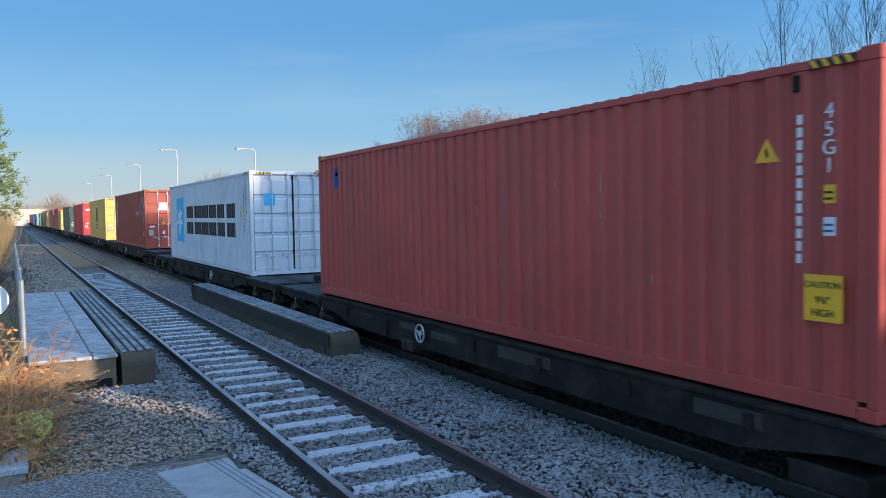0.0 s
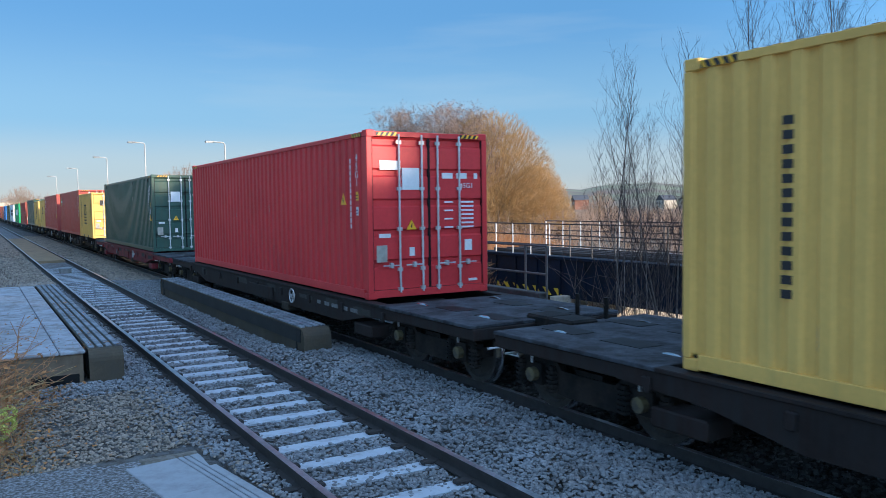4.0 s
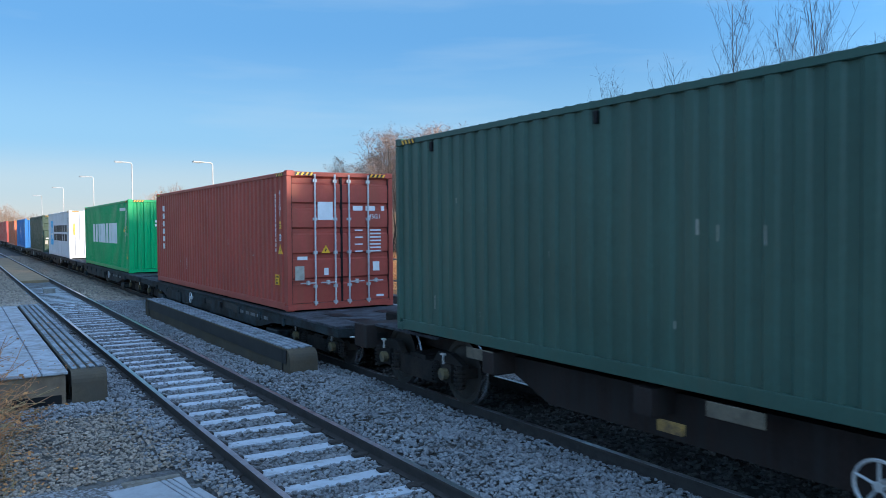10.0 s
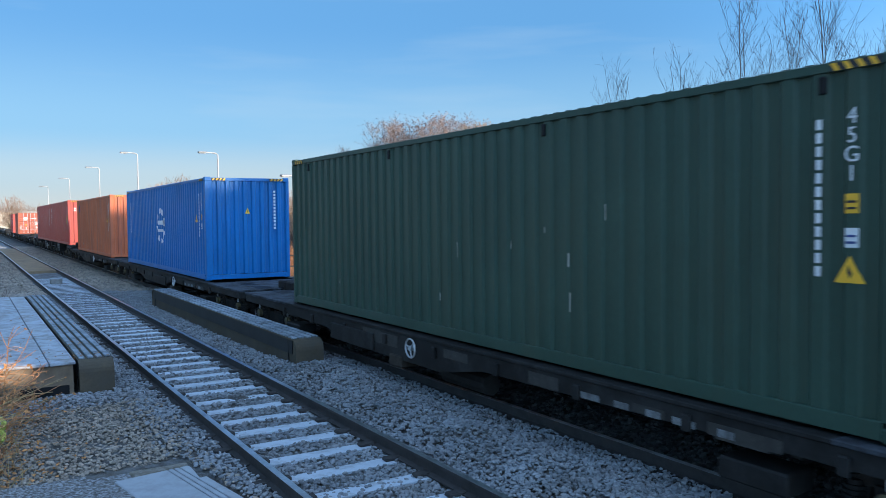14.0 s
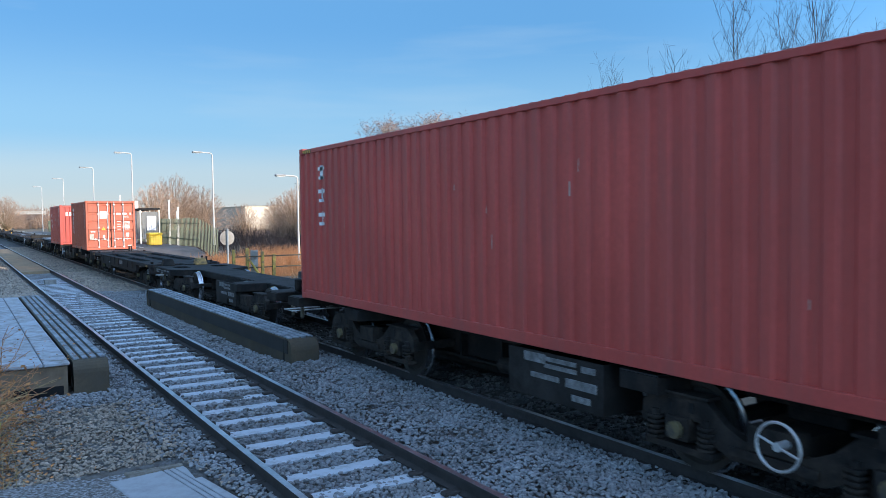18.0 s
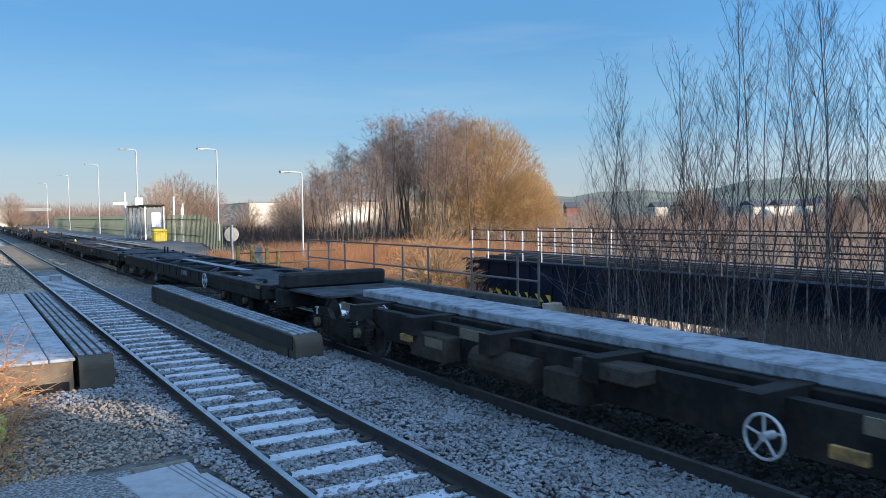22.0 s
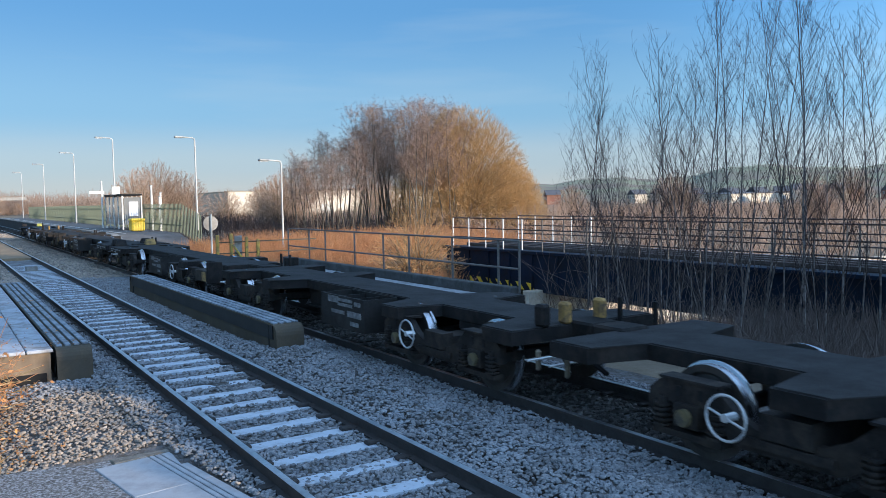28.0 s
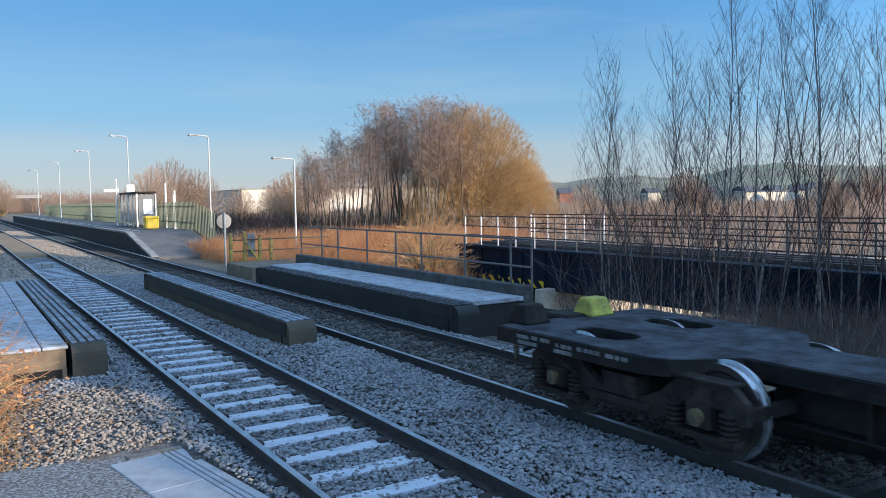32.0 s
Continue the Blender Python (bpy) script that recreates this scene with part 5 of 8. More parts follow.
    if box_at:
        case = part("equipment_cabinet", boxes((-1.27, -0.85, box_at, box_at + 1.22, z - 0.54, z - 0.10), w=0.015), WAGON_PAINT["grey"], w, "grey equipment cabinet below the sill")
        part("cabinet_seam", boxes((-1.275, -1.271, box_at + 0.60, box_at + 0.615, z - 0.52, z - 0.12)), M_BLACK, case)
        part("cabinet_label", boxes((-1.275, -1.271, box_at + 0.12, box_at + 0.42, z - 0.30, z - 0.24)), M_STENCIL, case)
        part("shield_plate", boxes((-1.2, -1.14, box_at - 1.3, box_at - 0.25, z - 0.46, z - 0.33), w=0.01), m, w)
    for y in (L * 0.34, L * 0.62):
        part("brake_box", boxes((-1.1, -0.7, y, y + 0.55, z - 0.52, z - 0.33), w=0.02), M_GEAR, w)
    bm = bmesh.new()
    tube(bm, (-0.8, L * 0.5, z - 0.48), (-0.8, L * 0.5 + 1.2, z - 0.48), 0.14, n=12)
    part("air_tank", bm, m, w)
    bm = bmesh.new()
    tube(bm, (-0.5, 3.0, z - 0.5), (-0.5, L - 3.0, z - 0.5), 0.03, n=6)
    part("brake_pipe", bm, m, w)
    couplings(w, L, m)
    if slotted and paint == "maroon":
        bm = bmesh.new()
        for p_, q_ in (((-0.62, 0.36, 0.98), (-0.62, 0.16, 1.06)), ((-0.62, 0.16, 1.06), (-0.62, 0.02, 0.94)), ((-0.62, 0.02, 0.94), (-0.62, 0.06, 0.80))):
            tube(bm, p_, q_, 0.055, n=8)
        part("hose_elbow", bm, M_YELLOW, w, "bright yellow hose elbow")
    for y in (2.05, L - 2.05) if slotted else (3.05, L - 3.05):
        bogie(w, y)
    return w


TRAIN = []


def place(ob, u, z):
    ob.matrix_world = pose(FAR_MID, u, z)
    TRAIN.append((ob, u, z))
    return ob


WAGON_KINDS = {"flat": wagon_flat, "spine": wagon_spine, "short": wagon_short, "ladder": wagon_ladder}
WAGONS = [  # near end, far end, kind, deck height, paint, words
    # unseen leading wagon, added to carry the shading container c0
    (-18.1, 0.2, "flat", 0.84, "black", "low black container flat wagon with grimy side sills"),
    (0.2, 18.5, "flat", 0.84, "black", "low black container flat wagon with grimy side sills"),
    (18.5, 36.8, "flat", 0.84, "black", "low black container flat wagon with grimy side sills"),
    (36.8, 55.5, "flat", 0.94, "brown", "grimy brown container flat wagon with end decks"),
    (55.5, 74.0, "flat", 0.94, "brown", "grimy brown container flat wagon with end decks"),
    (74.0, 92.8, "flat", 0.93, "brown", "grimy brown container flat wagon with end decks"),
    (92.8, 111.6, "flat", 0.93, "red", "dull red container flat wagon streaked with grime"),
    (111.6, 133.3, "spine", 0.95, "brown", "dark brown sixty-foot container wagon on open bogies"),
    (133.3, 154.7, "spine", 0.96, "black", "dark sixty-foot container wagon on open bogies"),
    (154.7, 176.3, "spine", 0.96, "brown", "dark brown sixty-foot container wagon on open bogies"),
    (176.3, 194.0, "flat", 0.81, "blue", "low grey-blue container flat wagon with a worn deck"),
    (194.0, 211.9, "flat", 0.81, "blue", "low grey-blue container flat wagon with a worn deck"),
    (211.9, 230.1, "flat", 0.81, "grey", "low worn grey container flat wagon"),
    (230.1, 248.0, "flat", 0.81, "grey", "low worn grey container flat wagon"),
    (248.0, 265.8, "flat", 0.81, "grey", "low worn grey container flat wagon"),
    (265.8, 283.1, "flat", 0.81, "grey", "low worn grey container flat wagon"),
    (283.1, 297.4, "short", 0.96, "black", "black forty-foot platform wagon with open bogies"),
    (297.4, 310.8, "short", 0.96, "black", "black forty-foot platform wagon with open bogies"),
    (310.8, 323.5, "short", 0.96, "black", "empty black forty-foot platform wagon with open bogies"),
    (323.5, 337.6, "ladder", 0.98, "brown", "empty brown skeletal container wagon"),
    (337.6, 358.9, "spine", 0.98, "black", "dark sixty-foot container wagon with a frosted middle"),
    (358.9, 377.3, "spine", 0.98, "black", "empty dark container wagon with a frosted centre beam"),
    (377.3, 396.0, "ladder", 0.98, "black", "empty black skeletal wagon with frosted diagonals"),
    (396.0, 417.6, "ladder", 0.98, "black", "empty black skeletal wagon with frosted diagonals"),
    (417.6, 438.4, "ladder", 0.98, "maroon", "empty grimy maroon container wagon with a slotted deck"),
    (438.4, 451.6, "short", 0.96, "black", "empty black forty-foot platform wagon with open bogies"),
    (451.6, 466.2, "short", 0.96, "black", "empty black forty-foot platform wagon with open bogies"),
    (466.2, 478.2, "short", 0.96, "black", "empty black forty-foot platform wagon with open bogies"),
    (478.2, 492.6, "short", 0.96, "black", "empty black forty-foot platform wagon with open bogies"),
    (492.6, 506.7, "short", 0.96, "black", "empty black forty-foot platform wagon with open bogies"),
    (506.7, 519.9, "short", 0.96, "black", "empty black forty-foot platform wagon with open bogies"),
    (519.9, 533.0, "short", 0.96, "black", "empty black platform wagon that ends the train"),
]
BOGIE_SPOTS = {283.1: (3.2, 2.9, 0, 7.85), 297.4: (1.9, 3.8, 1.7, 3.86), 310.8: (2.9, 3.1, 0, 3.3), 451.6: (3.55, 3.2, 11.83), 466.2: (2.25, 1.7, 2.64, 4.24), 478.2: (3.85, 2.67, 3.95, 5.75), 492.6: (3.75, 2.8, 11.7), 519.9: (2.9, 2.35, 3.0, 4.75), 506.7: (2.94, 2.7, 11.0)}  # bogies from each end, and the brake wheel
WHEEL_SPOTS = {0.2: 10.7, 18.5: 7.1, 36.8: 10.1, 111.6: 13.1, 133.3: 6.3, 154.7: 12.4, 176.3: 10.2, 194.0: 6.5, 211.9: 7.1, 230.1: 9.56, 358.9: 6.0}  # brake wheels of the long wagons, from the near end
DECK_ENDS = {283.1: ("D", "T"), 310.8: ("T", "D"), 438.4: ("D", "D"), 451.6: ("D", "T"), 478.2: ("B", "D"), 492.6: ("D", "T"), 506.7: ("B", "T"), 519.9: ("T", "D")}
for u0, u1, kind, z, paint, words in WAGONS:
    ends = (*DECK_ENDS.get(u0, ("T", "T")), *BOGIE_SPOTS.get(u0, (2.95, 2.7, 0))) if kind == "short" else (u0 in (323.5, 417.6), 5.2 if u0 == 377.3 else 0, 8.5 if u0 == 323.5 else 0) if kind == "ladder" else (WHEEL_SPOTS.get(u0, 7.0 if kind == "flat" else 12.4),)
    wagon = WAGON_KINDS[kind](u1 - u0, z, paint, words, *ends)
    if u0 == 506.7:  # a pair of arms half way along this platform
        for s_ in (-1, 1):
            arm = part("support_arm", boxes((min(s_ * 0.55, s_ * 1.22), max(s_ * 0.55, s_ * 1.22), 5.95, 6.75, z - 0.25, z - 0.034), w=0.015), WAGON_PAINT[paint], wagon)
            part("arm_plate", boxes((min(s_ * 0.61, s_ * 1.20), max(s_ * 0.61, s_ * 1.20), 5.97, 6.73, z - 0.034, z - 0.018)), M_DECKDARK, arm)
    place(wagon, u0, 0)

# a pale hose looped up on the end of one loaded platform
bm = bmesh.new()
loop = [(-0.62, 0.27, 0.29), (-0.62, 0.13, 0.31), (-0.62, 0.08, 0.42), (-0.62, 0.08, 1.29)]
loop += [(-0.62, -0.01 + 0.09 * math.cos(a), 1.29 + 0.09 * math.sin(a)) for a in np.linspace(0.4, 2.75, 6)] + [(-0.62, -0.10, 1.29), (-0.62, -0.11, 0.50), (-0.62, -0.03, 0.36)]
for p, q in zip(loop, loop[1:]):
    tube(bm, p, q, 0.022, n=8)
tube(bm, (-0.62, 0.27, 0.29), (-0.62, 0.10, 0.31), 0.038, n=8)
tube(bm, (-0.62, -0.105, 0.78), (-0.62, -0.11, 0.58), 0.045, n=8)
hose = part("hose", bm, M_RODS, [o for o, u, z in TRAIN if u == 283.1][0], "pale looped air hose")

HC, STD, FORTY, TWENTY = 2.896, 2.591, 12.192, 6.058
BOX = {}
for key, u, L, H, z, paint, door, words in (
    # c0 stays out of view; added to shade the verge at the start
    ("c0", -14.75, FORTY, HC, 0.84, "oxide", True, "dark red forty-foot corrugated shipping container"),
    ("c1", 3.55, FORTY, HC, 0.84, "oxide", True, "dark red forty-foot corrugated shipping container"),
    ("c2", 21.2, FORTY, HC, 0.845, "white", True, "pale grey container with black side bars and blue star panel"),
    ("c3", 40.3, FORTY, HC, 0.945, "brick", True, "brick red forty-foot container with door end and stickers"),
    ("c4", 58.55, FORTY, HC, 0.945, "yellow", True, "mustard yellow forty-foot container with a black emblem"),
    ("c5", 77.6, FORTY, HC, 0.93, "crimson", True, "crimson forty-foot container with white emblem on its doors"),
    ("g1", 96.15, FORTY, HC, 0.935, "green", True, "dark green forty-foot container with yellow warning labels"),
    ("m1", 113.45, TWENTY, STD, 0.95, "yellow", True, "mustard yellow twenty-foot container with a black emblem"),
    ("r1", 119.65, FORTY, HC, 0.955, "oxide", True, "dark red forty-foot container with a green and white emblem"),
    ("r2", 134.95, FORTY, HC, 0.965, "oxide", False, "dark red forty-foot container with a tall white side mark"),
    ("m3", 147.2, TWENTY, STD, 0.965, "yellow", True, "mustard yellow twenty-foot container with black emblem and blue spot"),
    ("m4", 156.25, TWENTY, STD, 0.965, "rusty", False, "rust-streaked yellow twenty-foot container with a black emblem"),
    ("g2", 162.35, FORTY, HC, 0.97, "green", True, "dark green forty-foot container with yellow labels"),
    ("o1", 179.2, FORTY, HC, 0.815, "brick", True, "brick red forty-foot container with stickers on its doors"),
    ("e1", 196.5, FORTY, HC, 0.815, "bright", False, "bright green forty-foot container with white block marking"),
    ("z1", 215.65, FORTY, HC, 0.815, "white", False, "pale grey container with black side bars and blue star panel"),
    ("d1", 232.6, FORTY, HC, 0.815, "olive", True, "dark olive green forty-foot container with white lock rods"),
    ("b1", 251.55, FORTY, HC, 0.815, "blue", False, "blue forty-foot container with a white ring emblem"),
    ("f2", 268.1, FORTY, HC, 0.815, "rust", False, "faded red forty-foot container with a small blue sticker"),
    ("t1", 285.1, FORTY, HC, 0.965, "oxide", False, "dark red forty-foot container with white marks on its end"),
    ("t2", 297.5, FORTY, HC, 0.965, "oxide", False, "dark red forty-foot container with white marks"),
    ("o3", 339.75, TWENTY, STD, 0.98, "clay", True, "faded orange-red twenty-foot container with doors"),
    ("x1", 351.9, TWENTY, STD, 0.98, "oxide", False, "dark red twenty-foot container with a white mark on its end"),
):
    BOX[key] = place(container(L, H, paint, door, words), u, z)

# ---------------------------------------------------------------- plants
class Twigs:
    """Collects thin tapered stems into one mesh."""

    def __init__(self):
        self.v, self.f = [], []

    def seg(self, p, q, r0, r1, n=3):
        ax = (q - p).normalized()
        a = ax.orthogonal().normalized()
        b = ax.cross(a)
        k = len(self.v)
        for c, r in ((p, r0), (q, r1)):
            for i in range(n):
                t = 6.28319 * i / n
                self.v.append(tuple(c + a * (math.cos(t) * r) + b * (math.sin(t) * r)))
        for i in range(n):
            j = (i + 1) % n
            self.f.append((k + i, k + j, k + n + j, k + n + i))

    def path(self, pts, r0, r1, n=3):
        m = len(pts) - 1
        for i in range(m):
            self.seg(pts[i], pts[i + 1], r0 + (r1 - r0) * i / m, r0 + (r1 - r0) * (i + 1) / m, n)

    def put(self, name, material, parent=None):
        return raw_mesh(name, self.v, self.f, material, parent)


def bent(rng, p, d, length, steps, wander, lift=0.0):
    """Points of a stem that wanders and rises."""
    pts = [Vector(p)]
    d = Vector(d).normalized()
    for _ in range(steps):
        d = (d + Vector((rng.gauss(0, wander), rng.gauss(0, wander), rng.gauss(0, wander) + lift))).normalized()
        pts.append(pts[-1] + d * (length / steps))
    return pts


def birch(seed, h, limbs=26, fine=6):
    rng = random.Random(seed)
    tree = thing("birch_tree", "slender leafless birch with grey-white trunk and fine dark twigs", "tree", group="bare birches on the bank")
    tr, cr = Twigs(), Twigs()
    forks = [bent(rng, (0, 0, -0.4), (rng.uniform(-0.04, 0.04), rng.uniform(-0.04, 0.04), 1), h, 10, 0.036, 0.03)]
    tr.path(forks[0], 0.026 * h / 8, 0.004, 6)
    if seed % 2:
        p = forks[0][2]
        a = rng.uniform(0, 6.28)
        forks.append(bent(rng, p, (math.cos(a) * 0.25, math.sin(a) * 0.25, 1), h * 0.66, 10, 0.05, 0.05))
        side_stem = Twigs()
        side_stem.path(forks[1], 0.016 * h / 8, 0.003, 5)
        side_stem.put("side_stem", M_BIRCH, tree)
    for n, stem in enumerate(forks):
        for k in range(limbs if n == 0 else limbs // 2):
            s = (0.20 if n == 0 else 0.08) + 0.78 * (k / (limbs if n == 0 else limbs // 2)) ** 0.85
            i = min(9, int(s * 10))
            p = stem[i].lerp(stem[i + 1], s * 10 - i)
            a = rng.uniform(0, 6.28)
            out = 0.36 + 0.36 * rng.random()
            ln = (h * 0.34) * (1.08 - s) * rng.uniform(0.5, 1.3) + 0.35
            limb = bent(rng, p, (math.cos(a) * out, math.sin(a) * out, 1.0), ln, 6, 0.035, 0.03)
            cr.path(limb, 0.0064 * (1.15 - s) + 0.0025, 0.0016, 3)
            for _ in range(fine):
                u = rng.uniform(0.15, 1.0)
                j = min(5, int(u * 6))
                q = limb[j].lerp(limb[j + 1], u * 6 - j)
                a2 = rng.uniform(0, 6.28)
                tw = bent(rng, q, (math.cos(a2) * 0.5, math.sin(a2) * 0.5, rng.uniform(0.6, 1.4)), rng.uniform(0.22, 0.62), 4, 0.10, 0.02)
                cr.path(tw, 0.0025, 0.0014)
                for _ in range(2):
                    v = tw[rng.choice((1, 2, 3))]
                    cr.path(bent(rng, v, (rng.gauss(0, 0.6), rng.gauss(0, 0.6), rng.uniform(0.3, 1.2)), rng.uniform(0.10, 0.30), 2, 0.12), 0.0019, 0.0012)
    tr.put("trunk", M_BIRCH, tree)
    cr.put("crown", M_TWIG, tree)
    return tree


def upright_tree(seed, h, label, material):
    """A grove tree: a few straight dark stems, bare below, with a fine rounded crown dotted with catkins."""
    rng = random.Random(seed)
    tree = thing("alder_tree", label, "tree", group="bare trees beside the station")
    cr, dots = Twigs(), Twigs()
    for k in range(3):
        a = 2.1 * k + rng.uniform(-0.5, 0.5)
        hh = h * rng.uniform(0.84, 1.0)
        lean = rng.uniform(0.06, 0.20)
        stem = bent(rng, (math.cos(a) * 0.3, math.sin(a) * 0.3, -0.3), (math.cos(a) * lean, math.sin(a) * lean, 1), hh, 9, 0.035, 0.04)
        tr = Twigs()
        tr.path(stem, 0.070, 0.012, 5)
        tr.put("trunk", M_ALDERBARK, tree)
        for q in range(30):
            s = 0.42 + 0.57 * q / 30
            i = min(8, int(s * 9))
            p = stem[i].lerp(stem[i + 1], s * 9 - i)
            a2 = rng.uniform(0, 6.28)
            limb = bent(rng, p, (math.cos(a2) * 0.85, math.sin(a2) * 0.85, 0.62), (1.12 - s) * h * 0.24 + 0.6, 4, 0.12, 0.05)
            cr.path(limb, 0.015, 0.006)
            for _ in range(12):
                v = limb[rng.choice((1, 2, 2, 3, 3, 4, 4))]
                a3 = rng.uniform(0, 6.28)
                tw = bent(rng, v, (math.cos(a3) * 0.9, math.sin(a3) * 0.9, rng.uniform(-0.1, 1.0)), rng.uniform(0.3, 0.75), 2, 0.15, 0.04)
                cr.path(tw, 0.0062, 0.004)
                for _ in range(2):
                    b = tw[rng.choice((1, 2))]
                    dots.seg(b, b + Vector((rng.gauss(0, 0.05), rng.gauss(0, 0.05), rng.uniform(-0.05, 0.06))), 0.016, 0.012)
    cr.put("crown", material, tree)
    dots.put("catkin_fuzz", M_CATKIN, tree)["kind"] = "stuff"
    return tree


def dome_tree(seed, h, r, stems, label, material, name="willow_tree", low=0.08, thick=1.0, twigs=9, shell=0):
    """A rounded bush of many stems that spring from one base and arch out to an even dome."""
    rng = random.Random(seed)
    tree = thing(name, label, "tree", group="bare trees beside the station")
    tr, cr = Twigs(), Twigs()
    for k in range(stems):
        a = 2.39996 * k + rng.uniform(-0.2, 0.2)
        e = math.asin(low + (1 - low) * (k + 0.5) / stems)
        tip = Vector((math.cos(a) * math.cos(e) * r, math.sin(a) * math.cos(e) * r, math.sin(e) * h)) * rng.uniform(0.90, 1.0)
        base = Vector((math.cos(a) * 0.5 * rng.random(), math.sin(a) * 0.5 * rng.random(), -0.2))
        ctrl = Vector((tip.x * 0.35, tip.y * 0.35, tip.z * 0.55 + h * 0.12))
        pts = []
        for q in range(9):
            t = q / 8
            pts.append(base * (1 - t) ** 2 + ctrl * (2 * t * (1 - t)) + tip * t * t + Vector((rng.gauss(0, 0.06), rng.gauss(0, 0.06), rng.gauss(0, 0.05))))
        tr.path(pts, 0.045 * thick, 0.008 * thick, 4)
        for q in range(13):
            t = 0.30 + 0.68 * q / 13
            i = min(7, int(t * 8))
            p = pts[i].lerp(pts[i + 1], t * 8 - i)
            d = (pts[i + 1] - pts[i]).normalized()
            limb = bent(rng, p, d * 0.7 + Vector((rng.gauss(0, 0.6), rng.gauss(0, 0.6), rng.gauss(0.1, 0.4))), rng.uniform(0.5, 1.15) * r / 6 * (1.15 - 0.6 * t), 3, 0.10, 0.03)
            cr.path(limb, 0.010 * thick, 0.006 * thick)
            for _ in range(twigs):
                v = limb[rng.choice((1, 2, 2, 3))]
                cr.path(bent(rng, v, d + Vector((rng.gauss(0, 0.55), rng.gauss(0, 0.55), rng.gauss(0.1, 0.45))), rng.uniform(0.3, 0.75) * r / 6, 2, 0.12, 0.03), 0.006 * thick, 0.0035 * thick)
    for _ in range(shell):
        # short twigs all through the outer crown, bent outwards and up
        a, e = rng.uniform(0, 6.283), math.asin(low + (1 - low) * rng.random())
        q = rng.uniform(0.70, 0.97)
        p = Vector((math.cos(a) * math.cos(e) * r * q, math.sin(a) * math.cos(e) * r * q, math.sin(e) * h * q))
        d = Vector((p.x / r, p.y / r, p.z / h + 0.35))
        for _ in range(4):
            cr.path(bent(rng, p, d + Vector((rng.gauss(0, 0.5), rng.gauss(0, 0.5), rng.gauss(0, 0.4))), rng.uniform(0.3, 0.8) * r / 8, 2, 0.15, 0.03), 0.006 * thick, 0.0035 * thick)
    tr.put("trunk", M_STEM, tree)
    cr.put("crown", material, tree)
    return tree


M_STEM = surface("tan_brown_stem_bark", (0.23, 0.165, 0.095), 0.85, var=0.3, scale=1.5, bump=0)
M_CATKIN = surface("dark_purple_catkins", (0.09, 0.055, 0.05), 0.8, var=0.3, scale=2, bump=0)
M_ALDERBARK = surface("grey_green_bark", (0.10, 0.085, 0.065), 0.85, var=0.35, scale=1.5, bump=0)
# birches: a belt beside the railway, and unseen ones added past the view for shade
birches = [birch(11 + k, 7.0 + 0.5 * k) for k in range(6)]
rng = random.Random(6)
spots = []
for ang, dist, sc in ((43.9, 16.4, 0.88), (42.8, 20.5, 0.78), (45.0, 19.0, 0.74), (46.0, 21.0, 0.86), (46.8, 17.6, 0.86), (47.8, 19.6, 0.90), (48.6, 16.8, 0.98), (50.0, 18.6, 1.0), (51.2, 15.8, 1.04),
                      (52.6, 19.0, 1.10), (55.2, 18.4, 1.05), (57.8, 17.6, 1.12), (60.2, 18.2, 1.15),
                      (62.2, 16.4, 1.10), (49.2, 21.6, 1.0), (54.4, 21.4, 1.1),
                      (53.6, 16.6, 0.95), (56.4, 20.2, 1.0), (59.0, 15.8, 0.98), (61.2, 20.4, 1.1), (44.5, 21.6, 0.8), (50.6, 20.4, 0.86), (58.4, 20.8, 1.0),
                      (43.5, 18.2, 0.85), (45.5, 17.0, 0.80), (47.2, 20.9, 0.85), (52.0, 17.1, 1.0), (57.2, 19.4, 1.1)):
    spots.append((math.sin(radians(ang)) * dist, math.cos(radians(ang)) * dist, sc))
# unseen birches right of the view, added to filter the low sun
for y in np.arange(-24, 7.5, 0.85):
    for x in (11.6, 13.0, 14.4, 15.8, 17.2, 18.4):
        if x / 2.1 - 7.5 < y < x / 2.1 - 1.4:
            spots.append((x + rng.uniform(-0.7, 0.7), y + rng.uniform(-0.5, 0.5) - 0.12 * (x - 11), rng.uniform(0.86, 1.06)))
for k, (x, y, sc) in enumerate(spots):
    src = birches[k % 6]
    m = pose(x, y, land(x, y) - 0.1, 0, 0, 137.5 * k % 360)
    s = Matrix.Diagonal((sc * 0.92, sc * 0.92, sc * (0.88 + 0.13 * (k * 0.618 % 1)), 1))
    ob = src if k < 6 else copy_thing(src, m)
    ob.matrix_world = m @ s

# low scrub under the birches and along the bank
def scrub(name, spots, material, label, h, r=0.006, n=1, seed=1, lean=0.5):
    rg = random.Random(seed)
    tw = Twigs()
    for x, y in spots:
        z = land(x, y)
        for _ in range(n):
            pts = bent(rg, (x + rg.gauss(0, 0.1), y + rg.gauss(0, 0.1), z - 0.1), (rg.gauss(0, lean), rg.gauss(0, lean), 1), h * rg.uniform(0.5, 1.2), 3, 0.15, 0.0)
            tw.path(pts, r, r * 0.45)
            for _ in range(2):
                q = pts[rg.choice((1, 2))]
                tw.path(bent(rg, q, (rg.gauss(0, 0.7), rg.gauss(0, 0.7), 0.8), h * rg.uniform(0.2, 0.45), 2, 0.15), r * 0.6, r * 0.3)
    return tagged(tw.put(name, material), label, "undergrowth", kind="stuff")


